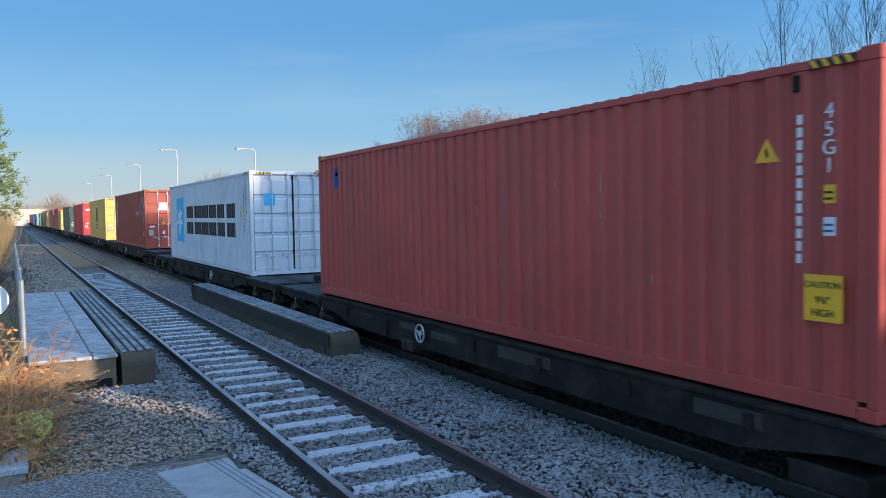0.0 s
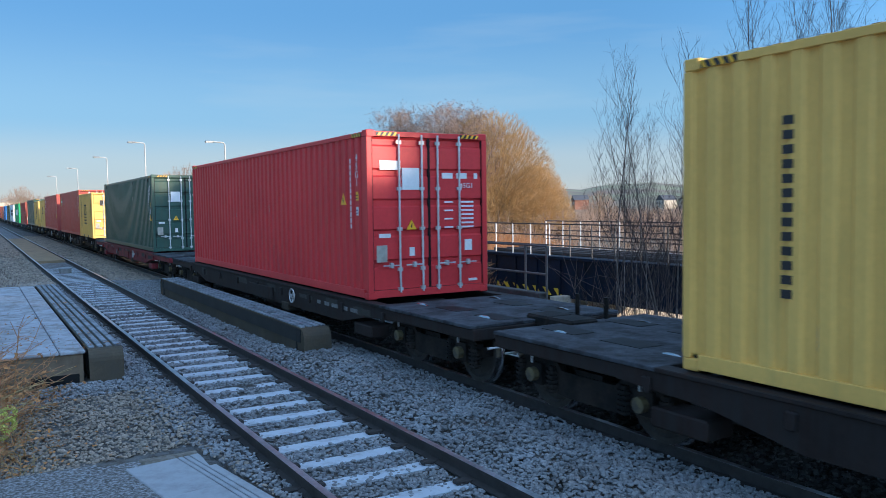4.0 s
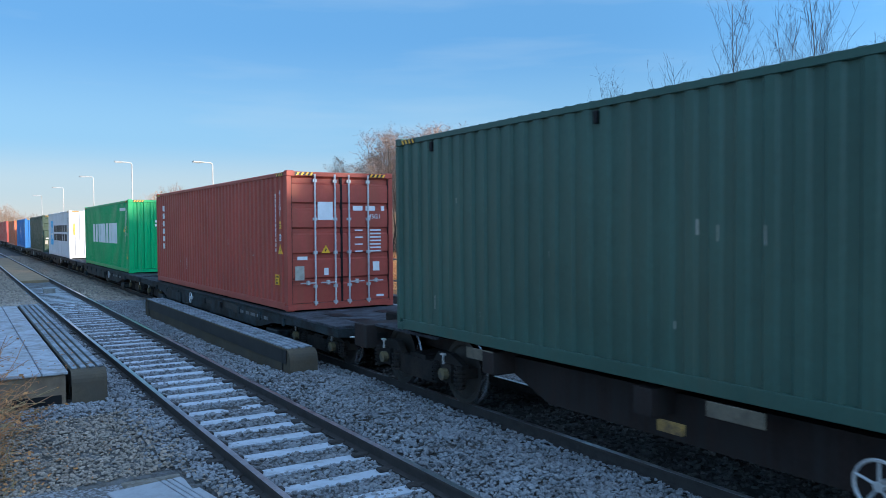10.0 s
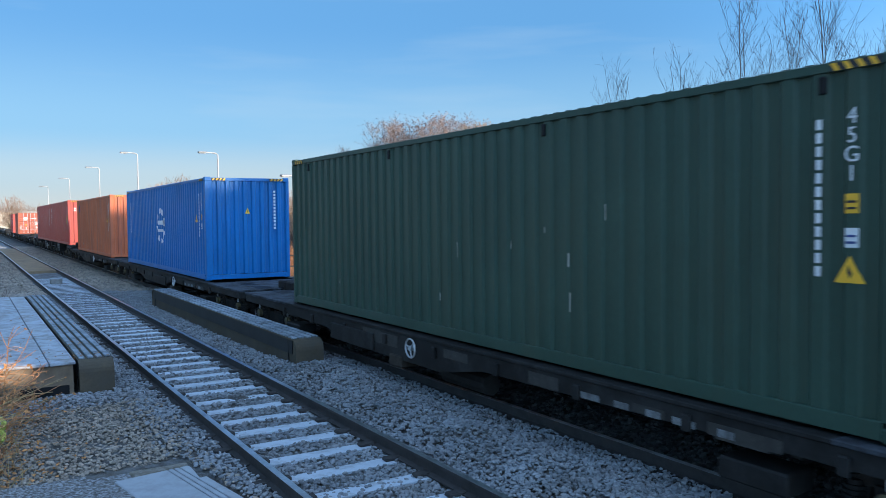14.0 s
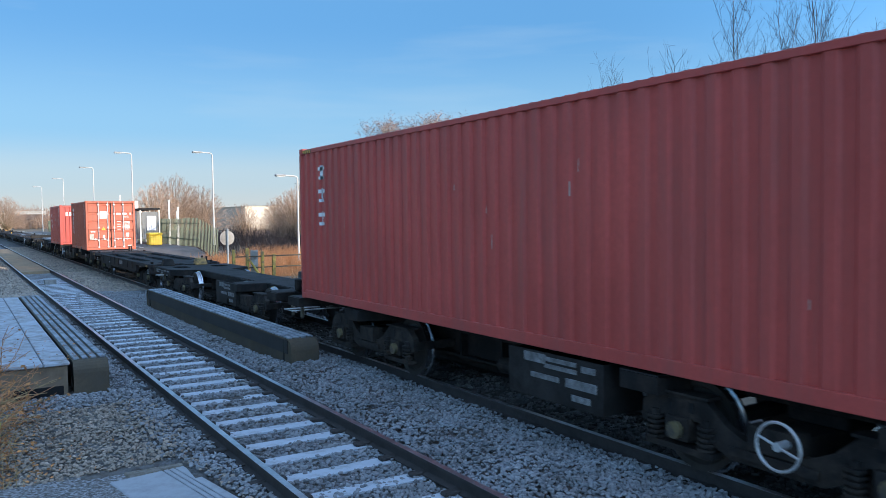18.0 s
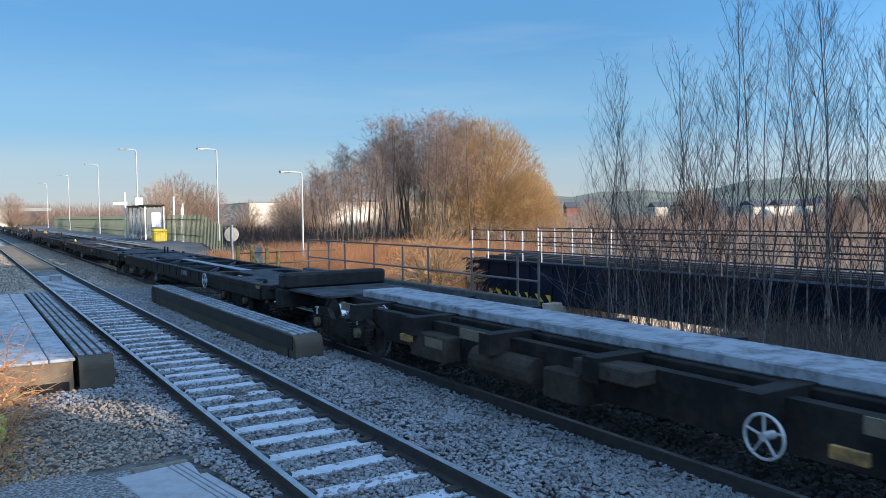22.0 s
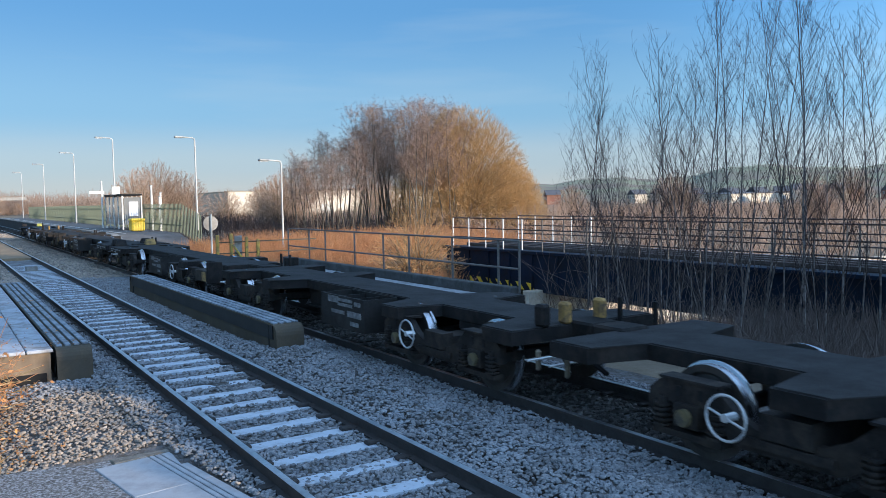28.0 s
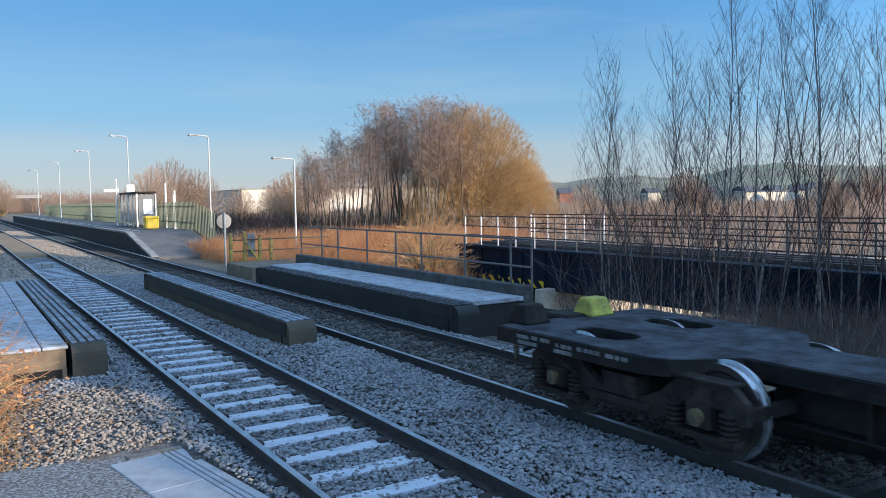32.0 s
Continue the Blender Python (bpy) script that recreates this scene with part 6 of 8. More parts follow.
rg = random.Random(9)
scrub("bank_scrub", [(rg.uniform(11.0, 19), rg.uniform(-20, 12.6)) for _ in range(6500)], M_SCRUB, "dark tangled leafless scrub under the birches", 1.5, 0.006, 2, 2)
scrub("thicket", [(rg.uniform(12.2, 17.5), rg.uniform(6.5, 11.8)) for _ in range(2400)], M_SCRUB, "dense dark bramble thicket at the foot of the birches", 1.6, 0.007, 2, 52)
scrub("road_scrub", [(rg.uniform(11.4, 18.5), rg.uniform(12.4, 17)) for _ in range(210)], M_SCRUB, "thin leafless saplings on the slope to the sunken road", 3.9, 0.009, 1, 12, 0.16)
scrub("red_stems", [(rg.uniform(10.9, 18.6), rg.uniform(26.5, 44)) for _ in range(5200)], M_REDSTEM, "red-brown dead stems and brambles behind the bridge railing", 1.15, 0.010, 2, 3, 0.25)

def leaf_belt(name, x0, x1, y0, y1, top_, n, seed, leaf, label):
    """A belt of dense evergreen foliage, with an uneven top."""
    rh = np.random.default_rng(seed)
    hx, hy, hz = rh.uniform(x0, x1, n), rh.uniform(y0, y1, n), rh.uniform(0, 1, n) ** 0.9
    hz = -1.4 + hz * (top_(hx, hy) + 0.22 * np.sin(hy * 0.9) + 0.2 * np.sin(hy * 2.3 + 1) + rh.uniform(-0.2, 0.2, n))
    hd = rh.normal(size=(n, 2, 3))
    hd /= np.linalg.norm(hd, axis=2)[:, :, None]
    hc = np.stack([hx, hy, hz], 1)
    hp = np.stack([hc, hc + hd[:, 0] * leaf, hc + hd[:, 1] * leaf], 1).reshape(-1, 3)
    return tagged(raw_mesh(name, hp.tolist(), [(3 * k, 3 * k + 1, 3 * k + 2) for k in range(n)], M_CONIFER), label, "hedge", kind="stuff")


# unseen foliage added to keep the low sun off the tracks: a tall hedge on the bank beside the viewer, and a taller belt
# behind the road bridge
leaf_belt("evergreen_hedge", 12.2, 15.2, -34, 1.5, lambda x, y: np.interp(y + 2.045 * (x - 12.2), (-9.6, -8.4, -3.5, -2), (6.2, 8.5, 8.5, 6.9)), 60000, 44, 0.30, "unseen tall evergreen hedge added along the bank to shade the tracks")
leaf_belt("evergreen_trees", 25.5, 28.5, -31, -3, lambda x, y: 14.4 + 0.0 * x, 64000, 45, 0.34, "unseen belt of tall evergreen foliage added behind the road bridge for shade")

scrub("dead_stems", [(rg.uniform(15, 32), rg.uniform(37, 50)) for _ in range(3000)], M_REDSTEM, "red-brown dead stems in front of the grove", 1.3, 0.012, 2, 13, 0.25)
shrub = dome_tree(35, 3.1, 2.4, 80, "golden-stemmed bare shrub spreading beside the bridge", surface("orange_shrub_twigs", (0.58, 0.33, 0.13), 0.75, var=0.3, scale=1, bump=0), "golden_shrub", 0.12, 0.75, 3)
shrub.matrix_world = pose(17.1, 28.6, land(17.1, 28.6) + 0.55)
tagged(shrub, "golden-stemmed bare shrub spreading beside the bridge", "shrub")
WILLOW_LABEL = "wide rounded leafless willow dense with fine golden twigs"
ALDER_LABEL = "grey-brown bare tree with many upright stems"
gold = dome_tree(41, 10.6, 6.3, 230, WILLOW_LABEL, M_WILLOW, shell=7000)
gold.matrix_world = pose(36.0, 52.4, land(36.0, 52.4) + 0.2)
side = copy_thing(gold, pose(40.6, 50.0, land(40, 50)))
side.matrix_world = pose(38.9, 50.4, land(39, 50), 0, 0, 130) @ Matrix.Diagonal((0.56, 0.56, 0.60, 1))
alders = [upright_tree(51 + k, 10.6, ALDER_LABEL, M_WILLOW2) for k in range(5)]
ra = random.Random(15)
for k in range(25):
    # the grove rises evenly to its middle, where the willow takes over
    deg = 22.5 + 11.2 * (k * 0.618 % 1)
    dist = ra.uniform(56, 67)
    top_ = float(np.interp(deg, (22.2, 24, 26.1, 28.1, 30, 34), (6.2, 7.7, 9.2, 10.3, 10.9, 10.8))) * dist / 61
    sc = top_ / 10.6 * ra.uniform(0.95, 1.01)
    x, y = math.sin(radians(deg)) * dist, math.cos(radians(deg)) * dist
    m = pose(x, y, land(x, y), 0, 0, 57 * k)
    ob = alders[k] if k < 5 else copy_thing(alders[k % 5], m)
    ob.matrix_world = m @ Matrix.Diagonal((max(sc, 0.72), max(sc, 0.72), sc, 1))
M_PURPLE = surface("red_brown_twigs", (0.38, 0.265, 0.19), 0.85, var=0.3, scale=0.5, bump=0)
far_tree = dome_tree(71, 9.6, 5.4, 90, "rounded reddish leafless tree behind the platform", M_PURPLE, "bare_tree", 0.15, 1.4, 8, 900)
far_tree.matrix_world = pose(26.5, 116, -0.4)
for x, y, sc, r in ((22.6, 110, 0.85, 40), (30.8, 118, 0.85, 100), (29.0, 92, 0.52, 10), (33.6, 92, 0.55, 200), (31.5, 78, 0.72, 77), (29.4, 76, 0.62, 150), (12, 260, 1.1, 20), (-8, 300, 1.3, 90), (36, 150, 0.8, 33), (44, 120, 0.7, 250),
                    (52, 95, 0.7, 300), (58, 110, 0.8, 120), (62, 84, 0.6, 60), (60, 66, 0.5, 5), (74, 62, 0.55, 95), (88, 76, 0.7, 12), (72, 44, 0.45, 210), (94, 58, 0.6, 31),
                    (80, 30, 0.5, 140), (98, 41, 0.6, 64), (112, 52, 0.7, 260), (124, 70, 0.8, 110), (104, 26, 0.6, 320)):
    ob = copy_thing(far_tree, pose(x, y, land(x, y), 0, 0, r))
    ob.matrix_world = pose(x, y, land(x, y), 0, 0, r) @ Matrix.Diagonal((sc, sc, sc, 1))
scrub("red_hedge", [(rg.uniform(30, 120), rg.uniform(8, 95)) for _ in range(5200)], M_PURPLE, "reddish-brown winter brush on the slope beyond the road", 2.6, 0.025, 2, 16, 0.35)
scrub("far_hedge", [(rg.uniform(12.6, 60), rg.uniform(46, 110)) for _ in range(3200)], M_TWIG, "dark winter hedge and brush beyond the station", 2.0, 0.02, 2, 6, 0.35)

# ---------------------------------------------------------------- station
station = thing("platform", "raised asphalt railway platform with a sloping ramp end", "platform", kind="structure")
bm = bmesh.new()
PX0, PX1, PZ = 8.45, 12.3, 0.915
extr = [(41.6, -0.15), (48.4, PZ), (150, PZ), (150, -0.6), (41.6, -0.6)]
a = [bm.verts.new((PX0 + 0.12, y, z - 0.06)) for y, z in extr]
b = [bm.verts.new((PX1, y, z - 0.06)) for y, z in extr]
for i in range(5):
    j = (i + 1) % 5
    bm.faces.new((a[i], a[j], b[j], b[i]))
bm.faces.new(a[::-1])
bm.faces.new(b)
bmesh.ops.recalc_face_normals(bm, faces=bm.faces[:])
part("platform_body", bm, M_ASPH, station)
bm = bmesh.new()
face = [(41.9, -0.16), (48.4, PZ - 0.115), (150, PZ - 0.115), (150, -0.6), (41.9, -0.6)]
fa, fb = ([bm.verts.new((x, y, z)) for y, z in face] for x in (PX0 + 0.06, PX0 + 0.118))
for i in range(5):
    bm.faces.new((fa[i], fa[(i + 1) % 5], fb[(i + 1) % 5], fb[i]))
bm.faces.new(fa[::-1])
bm.faces.new(fb)
bmesh.ops.recalc_face_normals(bm, faces=bm.faces[:])
part("face_wall", bm, surface("very_dark_brick", (0.04, 0.037, 0.034), 0.9, var=0.35, scale=1.0, grain=14, bump=0.3, second=(0.022, 0.02, 0.02), amount=0.45), station, "very dark platform face")
bm = bmesh.new()
for (ya, za), (yb, zb) in (((41.6, -0.15), (48.4, PZ)), ((48.4, PZ), (150, PZ))):
    v = []
    for y, z in ((ya, za), (yb, zb)):
        v.append([bm.verts.new((PX0, y, z - 0.1)), bm.verts.new((PX0 + 0.36, y, z - 0.1)), bm.verts.new((PX0 + 0.36, y, z + 0.004)), bm.verts.new((PX0, y, z + 0.004))])
    for i in range(4):
        j = (i + 1) % 4
        bm.faces.new((v[0][i], v[0][j], v[1][j], v[1][i]))
    bm.faces.new(v[0][::-1])
    bm.faces.new(v[1])
bmesh.ops.recalc_face_normals(bm, faces=bm.faces[:])
part("coping_edge", bm, M_CONC, station, "pale concrete coping")
bm = bmesh.new()
for (ya, za), (yb, zb) in (((48.4, PZ + 0.006), (150, PZ + 0.006)),):
    bm.faces.new([bm.verts.new(c) for c in ((PX0 + 0.75, ya, za), (PX0 + 0.85, ya, za), (PX0 + 0.85, yb, zb), (PX0 + 0.75, yb, zb))])
part("white_line", bm, M_WHITE, station)

# green palisade fence behind the platform
M_FENCE = surface("faded_green_fence_paint", (0.10, 0.125, 0.08), 0.6, var=0.2, scale=2, bump=0.05)
fence = thing("palisade_fence", "faded green steel palisade fence behind the platform", "fence")
pale = boxes((-0.02, 0.02, -0.035, 0.035, 0, 1.75))
pale_me = None
for k in range(300):
    y = 44 + k * 0.32
    if pale_me is None:
        ob = part("pale", pale, M_FENCE, fence)
        pale_me = ob.data
    else:
        ob = share("pale", pale_me, fence)
    z = PZ if y > 48 else -0.1 + (y - 41.6) * 0.155
    ob.location = (PX1 + 0.1, y, z - 0.05)
for z in (0.4, 1.4):
    part("fence_rail", boxes((PX1 + 0.13, PX1 + 0.17, 48, 140, PZ + z - 0.03, PZ + z + 0.03)), M_FENCE, fence)

# lamp posts
def lamp_post(h, label="white steel lamp post with a curved arm and flat lantern"):
    lp = thing("street_lamp", label, "lamp post", group="lamp posts along the platform")
    bm = bmesh.new()
    tube(bm, (0, 0, 0), (0, 0, 1.1), 0.085, n=10)
    tube(bm, (0, 0, 1.1), (0, 0, h - 0.18), 0.055, 0.045, n=10)
    part("post", bm, M_LAMP, lp)
    bm = bmesh.new()
    pts = [Vector((-0.18 + 0.18 * math.cos(t), 0, h - 0.18 + 0.18 * math.sin(t))) for t in np.linspace(0, 1.5708, 5)] + [Vector((-0.75, 0, h + 0.03))]
    for p, q in zip(pts, pts[1:]):
        tube(bm, p, q, 0.04, n=8)
    part("arm", bm, M_LAMP, lp)
    bm = boxes((-1.25, -0.68, -0.13, 0.13, h - 0.03, h + 0.09), w=0.04)
    part("lantern", bm, M_GALV, lp, "grey flat lantern")
    bm = boxes((-1.2, -0.75, -0.1, 0.1, h - 0.045, h - 0.032))
    part("lens", bm, M_PALE, lp)
    return lp


lamp = lamp_post(6.75)
lamp.matrix_world = pose(11.5, 63.6, PZ)
for x, y, s in ((11.5, 83.5, 1.01), (11.5, 109.0, 1.03), (11.5, 138.5, 1.05)):
    copy_thing(lamp, pose(x, y, PZ)).scale = (1, 1, s)
lamp2 = lamp_post(5.85)
lamp2.matrix_world = pose(13.94, 50.2, 0.9)
lamp1 = lamp_post(5.6, "white steel lamp post standing in the brambles below the ramp")
lamp1.matrix_world = pose(15.65, 40.0, -0.8)
M_GLASS = surface("shelter_glazing", (0.20, 0.205, 0.20), 0.12, var=0.1, scale=1, bump=0)

sh = thing("platform_shelter", "glazed platform waiting shelter with white posts and flat dark roof", "shelter")
part("roof", boxes((10.7, 12.1, 57.0, 63.4, PZ + 2.32, PZ + 2.45), w=0.02), M_BLACK, sh)
for y in (57.1, 58.6, 60.2, 61.8, 63.3):
    part("post", boxes((12.0, 12.08, y - 0.05, y + 0.05, PZ, PZ + 2.32)), M_WHITE, sh)
    part("post", boxes((10.75, 10.83, y - 0.05, y + 0.05, PZ, PZ + 2.32)), M_WHITE, sh)
for k, y in enumerate((57.1, 58.6, 60.2, 61.8)):
    part("pane", boxes((12.02, 12.05, y + 0.06, y + 1.4, PZ + 0.3, PZ + 2.2)), M_GLASS, sh)
    part("pane", boxes((10.78, 10.80, y + 0.06, y + 1.4, PZ + 0.3, PZ + 2.2)), M_GLASS, sh)
part("pane", boxes((10.9, 11.95, 57.08, 57.11, PZ + 0.3, PZ + 2.2)), M_GLASS, sh)
part("bench", boxes((11.5, 11.9, 57.6, 62.8, PZ + 0.42, PZ + 0.48)), M_GALV, sh)
part("timetable", boxes((11.2, 11.8, 57.03, 57.06, PZ + 0.9, PZ + 1.9)), M_PALE, sh)
bn = thing("grit_bin", "yellow plastic grit bin with a sloping lid", "grit bin")
part("tub", boxes((10.45, 11.25, 52.6, 53.5, PZ, PZ + 0.62), w=0.05), M_YELLOW, bn)
part("lid", boxes((10.42, 11.28, 52.57, 53.53, PZ + 0.62, PZ + 0.80), w=0.06), M_YELLOW, bn)
for x, y, h in ((13.5, 57.8, 2.5), (12.9, 55.5, 2.2), (12.75, 57.2, 3.0)):
    pst = thing("white_post", "plain white steel post at the platform end", "post", group="posts at the platform end")
    bm = bmesh.new()
    tube(bm, (x, y, 0.3), (x, y, PZ + h), 0.07, n=8)
    part("shaft", bm, M_WHITE, pst)
    part("cap", boxes((x - 0.08, x + 0.08, y - 0.08, y + 0.08, PZ + h, PZ + h + 0.05)), M_GALV, pst)
nb_ = thing("station_sign", "white station name board on two posts, unreadable", "sign")
part("board", boxes((9.55, 10.55, 62.4, 62.46, 3.45, 3.65)), M_PALE, nb_)
bm = bmesh.new()
tube(bm, (10.4, 62.5, PZ), (10.4, 62.5, 4.4), 0.06, n=8)
part("post", bm, M_WHITE, nb_)
cb = thing("camera_pole_box", "white square equipment sign on the lamp post", "sign")
part("plate", boxes((11.3, 11.85, 63.4, 63.46, 3.4, 4.0)), M_PALE, cb)
part("bracket", boxes((11.44, 11.56, 63.46, 63.6, 3.6, 3.7)), M_GALV, cb)

# signs and gate below the ramp
ds = thing("round_sign", "round pale grey railway sign seen from behind on a post", "sign")
bm = bmesh.new()
tube(bm, (10.3, 35.0, 1.68), (10.3, 35.03, 1.68), 0.33, n=28)
part("disc", bm, M_CONC, ds)
bm = bmesh.new()
tube(bm, (10.3, 34.95, -0.5), (10.3, 34.95, 2.1), 0.05, n=8)
part("post", bm, M_GALV, ds)
M_YPOST = surface("weathered_yellow_posts", (0.45, 0.30, 0.05), 0.7, var=0.3, scale=3, second=(0.15, 0.12, 0.08), amount=0.4)
gt = thing("access_gate", "small weathered yellow access gate with rails and a side stay", "gate")
for x, h in ((9.36, 1.30), (9.92, 1.34), (10.55, 1.20), (11.03, 1.08)):
    part("gate_post", boxes((x - 0.06, x + 0.06, 30.94, 31.06, -0.4, h), w=0.01), M_YPOST, gt)
for z in (0.55, 1.0):
    part("gate_rail", boxes((9.3, 13.6, 30.97, 31.03, z - 0.025, z + 0.025)), M_GIRDER, gt)
bm = bmesh.new()
tube(bm, (9.95, 30.9, 0.9), (10.4, 30.6, 0.1), 0.045, n=6)
part("stay", bm, M_YPOST, gt)
part("step_board", boxes((10.1, 10.4, 31.1, 31.16, 0.3, 1.25)), M_CONC, gt)
tagged(part("retaining_wall", boxes((9.05, 12.4, 27.5, 30.6, -0.7, 0.16), w=0.03), M_BRICKWALL), "low dark retaining wall beyond the bridge end", "wall", kind="structure")

# bridge railing
def railing(name, x, ys, z0, z1, mids, material, label, group="", rail_material=None):
    r = thing(name, label, "railing", group=group)
    for k, y in enumerate(ys):
        bm = bmesh.new()
        tube(bm, (x, y, z0), (x, y, z1), 0.027, n=8)
        part("post", bm, material if not rail_material or y > 24.5 else M_DULLGALV, r)
    for z in (z1, *mids):
        bm = bmesh.new()
        tube(bm, (x, ys[0], z), (x, ys[-1], z), 0.024, n=8)
        part("rail", bm, rail_material or material, r)
    return r


railing("bridge_railing", 10.5, [26.35, 24.5, 23.2, 21.1, 19.3, 17.88, 15.8, 13.95, 13.2], 0.5, 1.63, (1.02,), M_DULLGALV, "dull grey tube railing along the bridge parapet")

# the second bridge beside the railway
b2 = thing("road_bridge", "dark blue steel bridge with white railings and hazard stripes", "bridge")
part("main_beam", boxes((19.6, 20.0, -8, 30.0, -1.12, 0.42), w=0.03), M_BLUEBRIDGE, b2)
part("top_flange", boxes((19.5, 20.1, -8, 30.2, 0.36, 0.48), w=0.015), M_BLUEBRIDGE, b2)
part("deck", boxes((20.1, 23.4, -8, 30.0, -0.2, 0.45)), M_ASPH, b2)
part("abutment", boxes((19.2, 24, 29.3, 31.5, -5, -0.2)), M_BRICKWALL, b2)
# pale colour holds the sunlight on the bank beside the sunken road
M_PALEWALL = surface("sunlit_bank_stonework", (0.55, 0.48, 0.38), 0.9, var=0.25, scale=1.2, grain=9, bump=0.4, second=(0.38, 0.26, 0.16), amount=0.35)
tagged(part("road_wall", boxes((18.9, 46, 23.2, 23.6, -5.2, -1.0), w=0.03), M_PALEWALL), "pale wall standing in for the sunlit straw bank beside the sunken road", "wall", kind="structure")
part("far_beam", boxes((23.4, 23.8, -8, 30.0, -1.1, 0.45)), M_BLUEBRIDGE, b2)
for k in range(26):
    y = 29.6 - k * 1.45
    part("stiffener", boxes((19.54, 19.6, y - 0.04, y + 0.04, -1.05, 0.36)), M_BLUEBRIDGE, b2)
for k in range(7):
    y = 28.3 - k * 0.68
    bm = bmesh.new()
    v = [bm.verts.new(c) for c in ((19.585, y, -0.78), (19.585, y - 0.26, -0.78), (19.585, y - 0.56, -1.08), (19.585, y - 0.30, -1.08))]
    v2 = [bm.verts.new((19.598, c.co.y, c.co.z)) for c in v]
    bm.faces.new(v)
    for i in range(4):
        j = (i + 1) % 4
        bm.faces.new((v2[i], v2[j], v[j], v[i]))
    bmesh.ops.recalc_face_normals(bm, faces=bm.faces[:])
    part("hazard_stripe", bm, M_YELLOW, b2, "yellow hazard stripe")
ys = [29.7 - k * 1.25 for k in range(30)]
M_DULLRAIL = surface("dull_brown_rail_paint", (0.075, 0.058, 0.052), 0.7, var=0.3, scale=3)
railing("white_railing", 19.8, ys, 0.48, 1.74, (1.30, 0.90), M_WHITE, "bridge parapet of white posts and dull brown rails", "bridge parapets", M_DULLRAIL)
railing("white_railing", 23.6, ys, 0.45, 1.74, (1.30, 0.90), M_WHITE, "bridge parapet of white posts and dull brown rails", "bridge parapets", M_DULLRAIL)
part("frosted_ledge", boxes((23.3, 23.9, -8, 30.0, 0.452, 0.50)), M_FROSTDECK, b2)
for k in range(4):
    part("deck_pipe", boxes((20.4 + 0.7 * k, 20.55 + 0.7 * k, -8, 29.5, 0.46, 0.60), w=0.02), M_DULLRAIL, b2)

# ---------------------------------------------------------------- far things
M_CLAD = surface("white_cladding", (0.55, 0.49, 0.39), 0.6, var=0.06, scale=0.05, bump=0.02)
M_ROOF = surface("dark_roofing", (0.10, 0.10, 0.11), 0.7, var=0.2, scale=0.1)
M_REDBRICK = surface("red_brick_far", (0.26, 0.12, 0.08), 0.85, var=0.2, scale=0.3)


def shed(x0, x1, y0, y1, z1, label):
    s = thing("warehouse", label, "warehouse", group="warehouses in the distance")
    part("wall", boxes((x0, x1, y0, y1, -1.5, z1)), M_CLAD, s)
    bm = bmesh.new()
    extr_ = [(x0 - 0.3, z1), (x1 + 0.3, z1), ((x0 + x1) / 2, z1 + 0.7)]
    extrude_y(bm, extr_, y0 - 0.3, y1 + 0.3)
    part("roof", bm, M_ROOF, s)
    for k in range(4):
        x = x0 + (k + 0.5) * (x1 - x0) / 4
        part("roller_door", boxes((x - 1.6, x + 1.6, y0 - 0.06, y0 - 0.01, -1.4, 2.2)), M_GALV, s)
    return s


shed(70, 150, 220, 260, 6.2, "long white clad warehouse behind the bare trees")
shed(262, 316, 196, 226, 3.4, "long pale clad warehouse on the far slope")
shed(-60, 16, 330, 360, 6.0, "long low white warehouse far along the line")
ob_ = thing("overbridge", "white-painted road bridge crossing far down the line", "bridge")
part("span", boxes((-30, 30, 345, 349, 5.4, 6.6)), M_CONC, ob_)
scrub("far_woods", [(rg.uniform(-70, 150), rg.uniform(350, 420)) for _ in range(2600)], M_PURPLE, "hazy red-brown winter woods far along the line", 9.0, 0.09, 2, 41, 0.3)
part("pier", boxes((-6, -4.5, 345.2, 348.8, -2, 5.4)), M_BRICKWALL, ob_)
part("pier", boxes((16, 17.5, 345.2, 348.8, -2, 5.4)), M_BRICKWALL, ob_)


def house(x, y, turn, w=9, d_=7, h=5, wall=None):
    hs = thing("house", "small red brick house with a dark pitched roof" if wall is None else "pale rendered house with a dark pitched roof", "house", (x, y, land(x, y) - 0.3), "houses in the distance", turn=turn)
    part("wall", boxes((-w / 2, w / 2, -d_ / 2, d_ / 2, 0, h)), wall or M_REDBRICK, hs)
    bm = bmesh.new()
    extrude_y(bm, [(-w / 2 - 0.3, h), (w / 2 + 0.3, h), (0, h + 2.6)], -d_ / 2 - 0.3, d_ / 2 + 0.3)
    part("roof", bm, M_ROOF, hs)
    for k in range(3):
        win = part("window", boxes((-w / 2 + 1.2 + k * 2.6, -w / 2 + 2.6 + k * 2.6, -d_ / 2 - 0.03, -d_ / 2 + 0.02, 2.9, 4.2)), M_WHITE, hs)
        part("pane", boxes((-w / 2 + 1.3 + k * 2.6, -w / 2 + 2.5 + k * 2.6, -d_ / 2 - 0.04, -d_ / 2 - 0.031, 3.0, 4.1)), M_GLASS, win)
    return hs


for k, (x, y) in enumerate(((300, 265), (330, 232), (370, 275), (410, 210), (470, 240), (520, 180), (450, 330), (560, 260), (260, 300), (600, 150), (380, 155), (500, 115))):
    house(x, y, 20 * k % 50 - 130, wall=M_CLAD if k % 3 == 1 else None)
for k, (deg, dist) in enumerate(((57.6, 330), (58.6, 350), (59.6, 320), (60.4, 360), (53.0, 430), (50.8, 400), (48.6, 390), (56.4, 390), (46.9, 420))):
    house(math.sin(radians(deg)) * dist, math.cos(radians(deg)) * dist, 30 * k % 70 - 140, wall=M_CLAD if k % 2 == 0 else None)

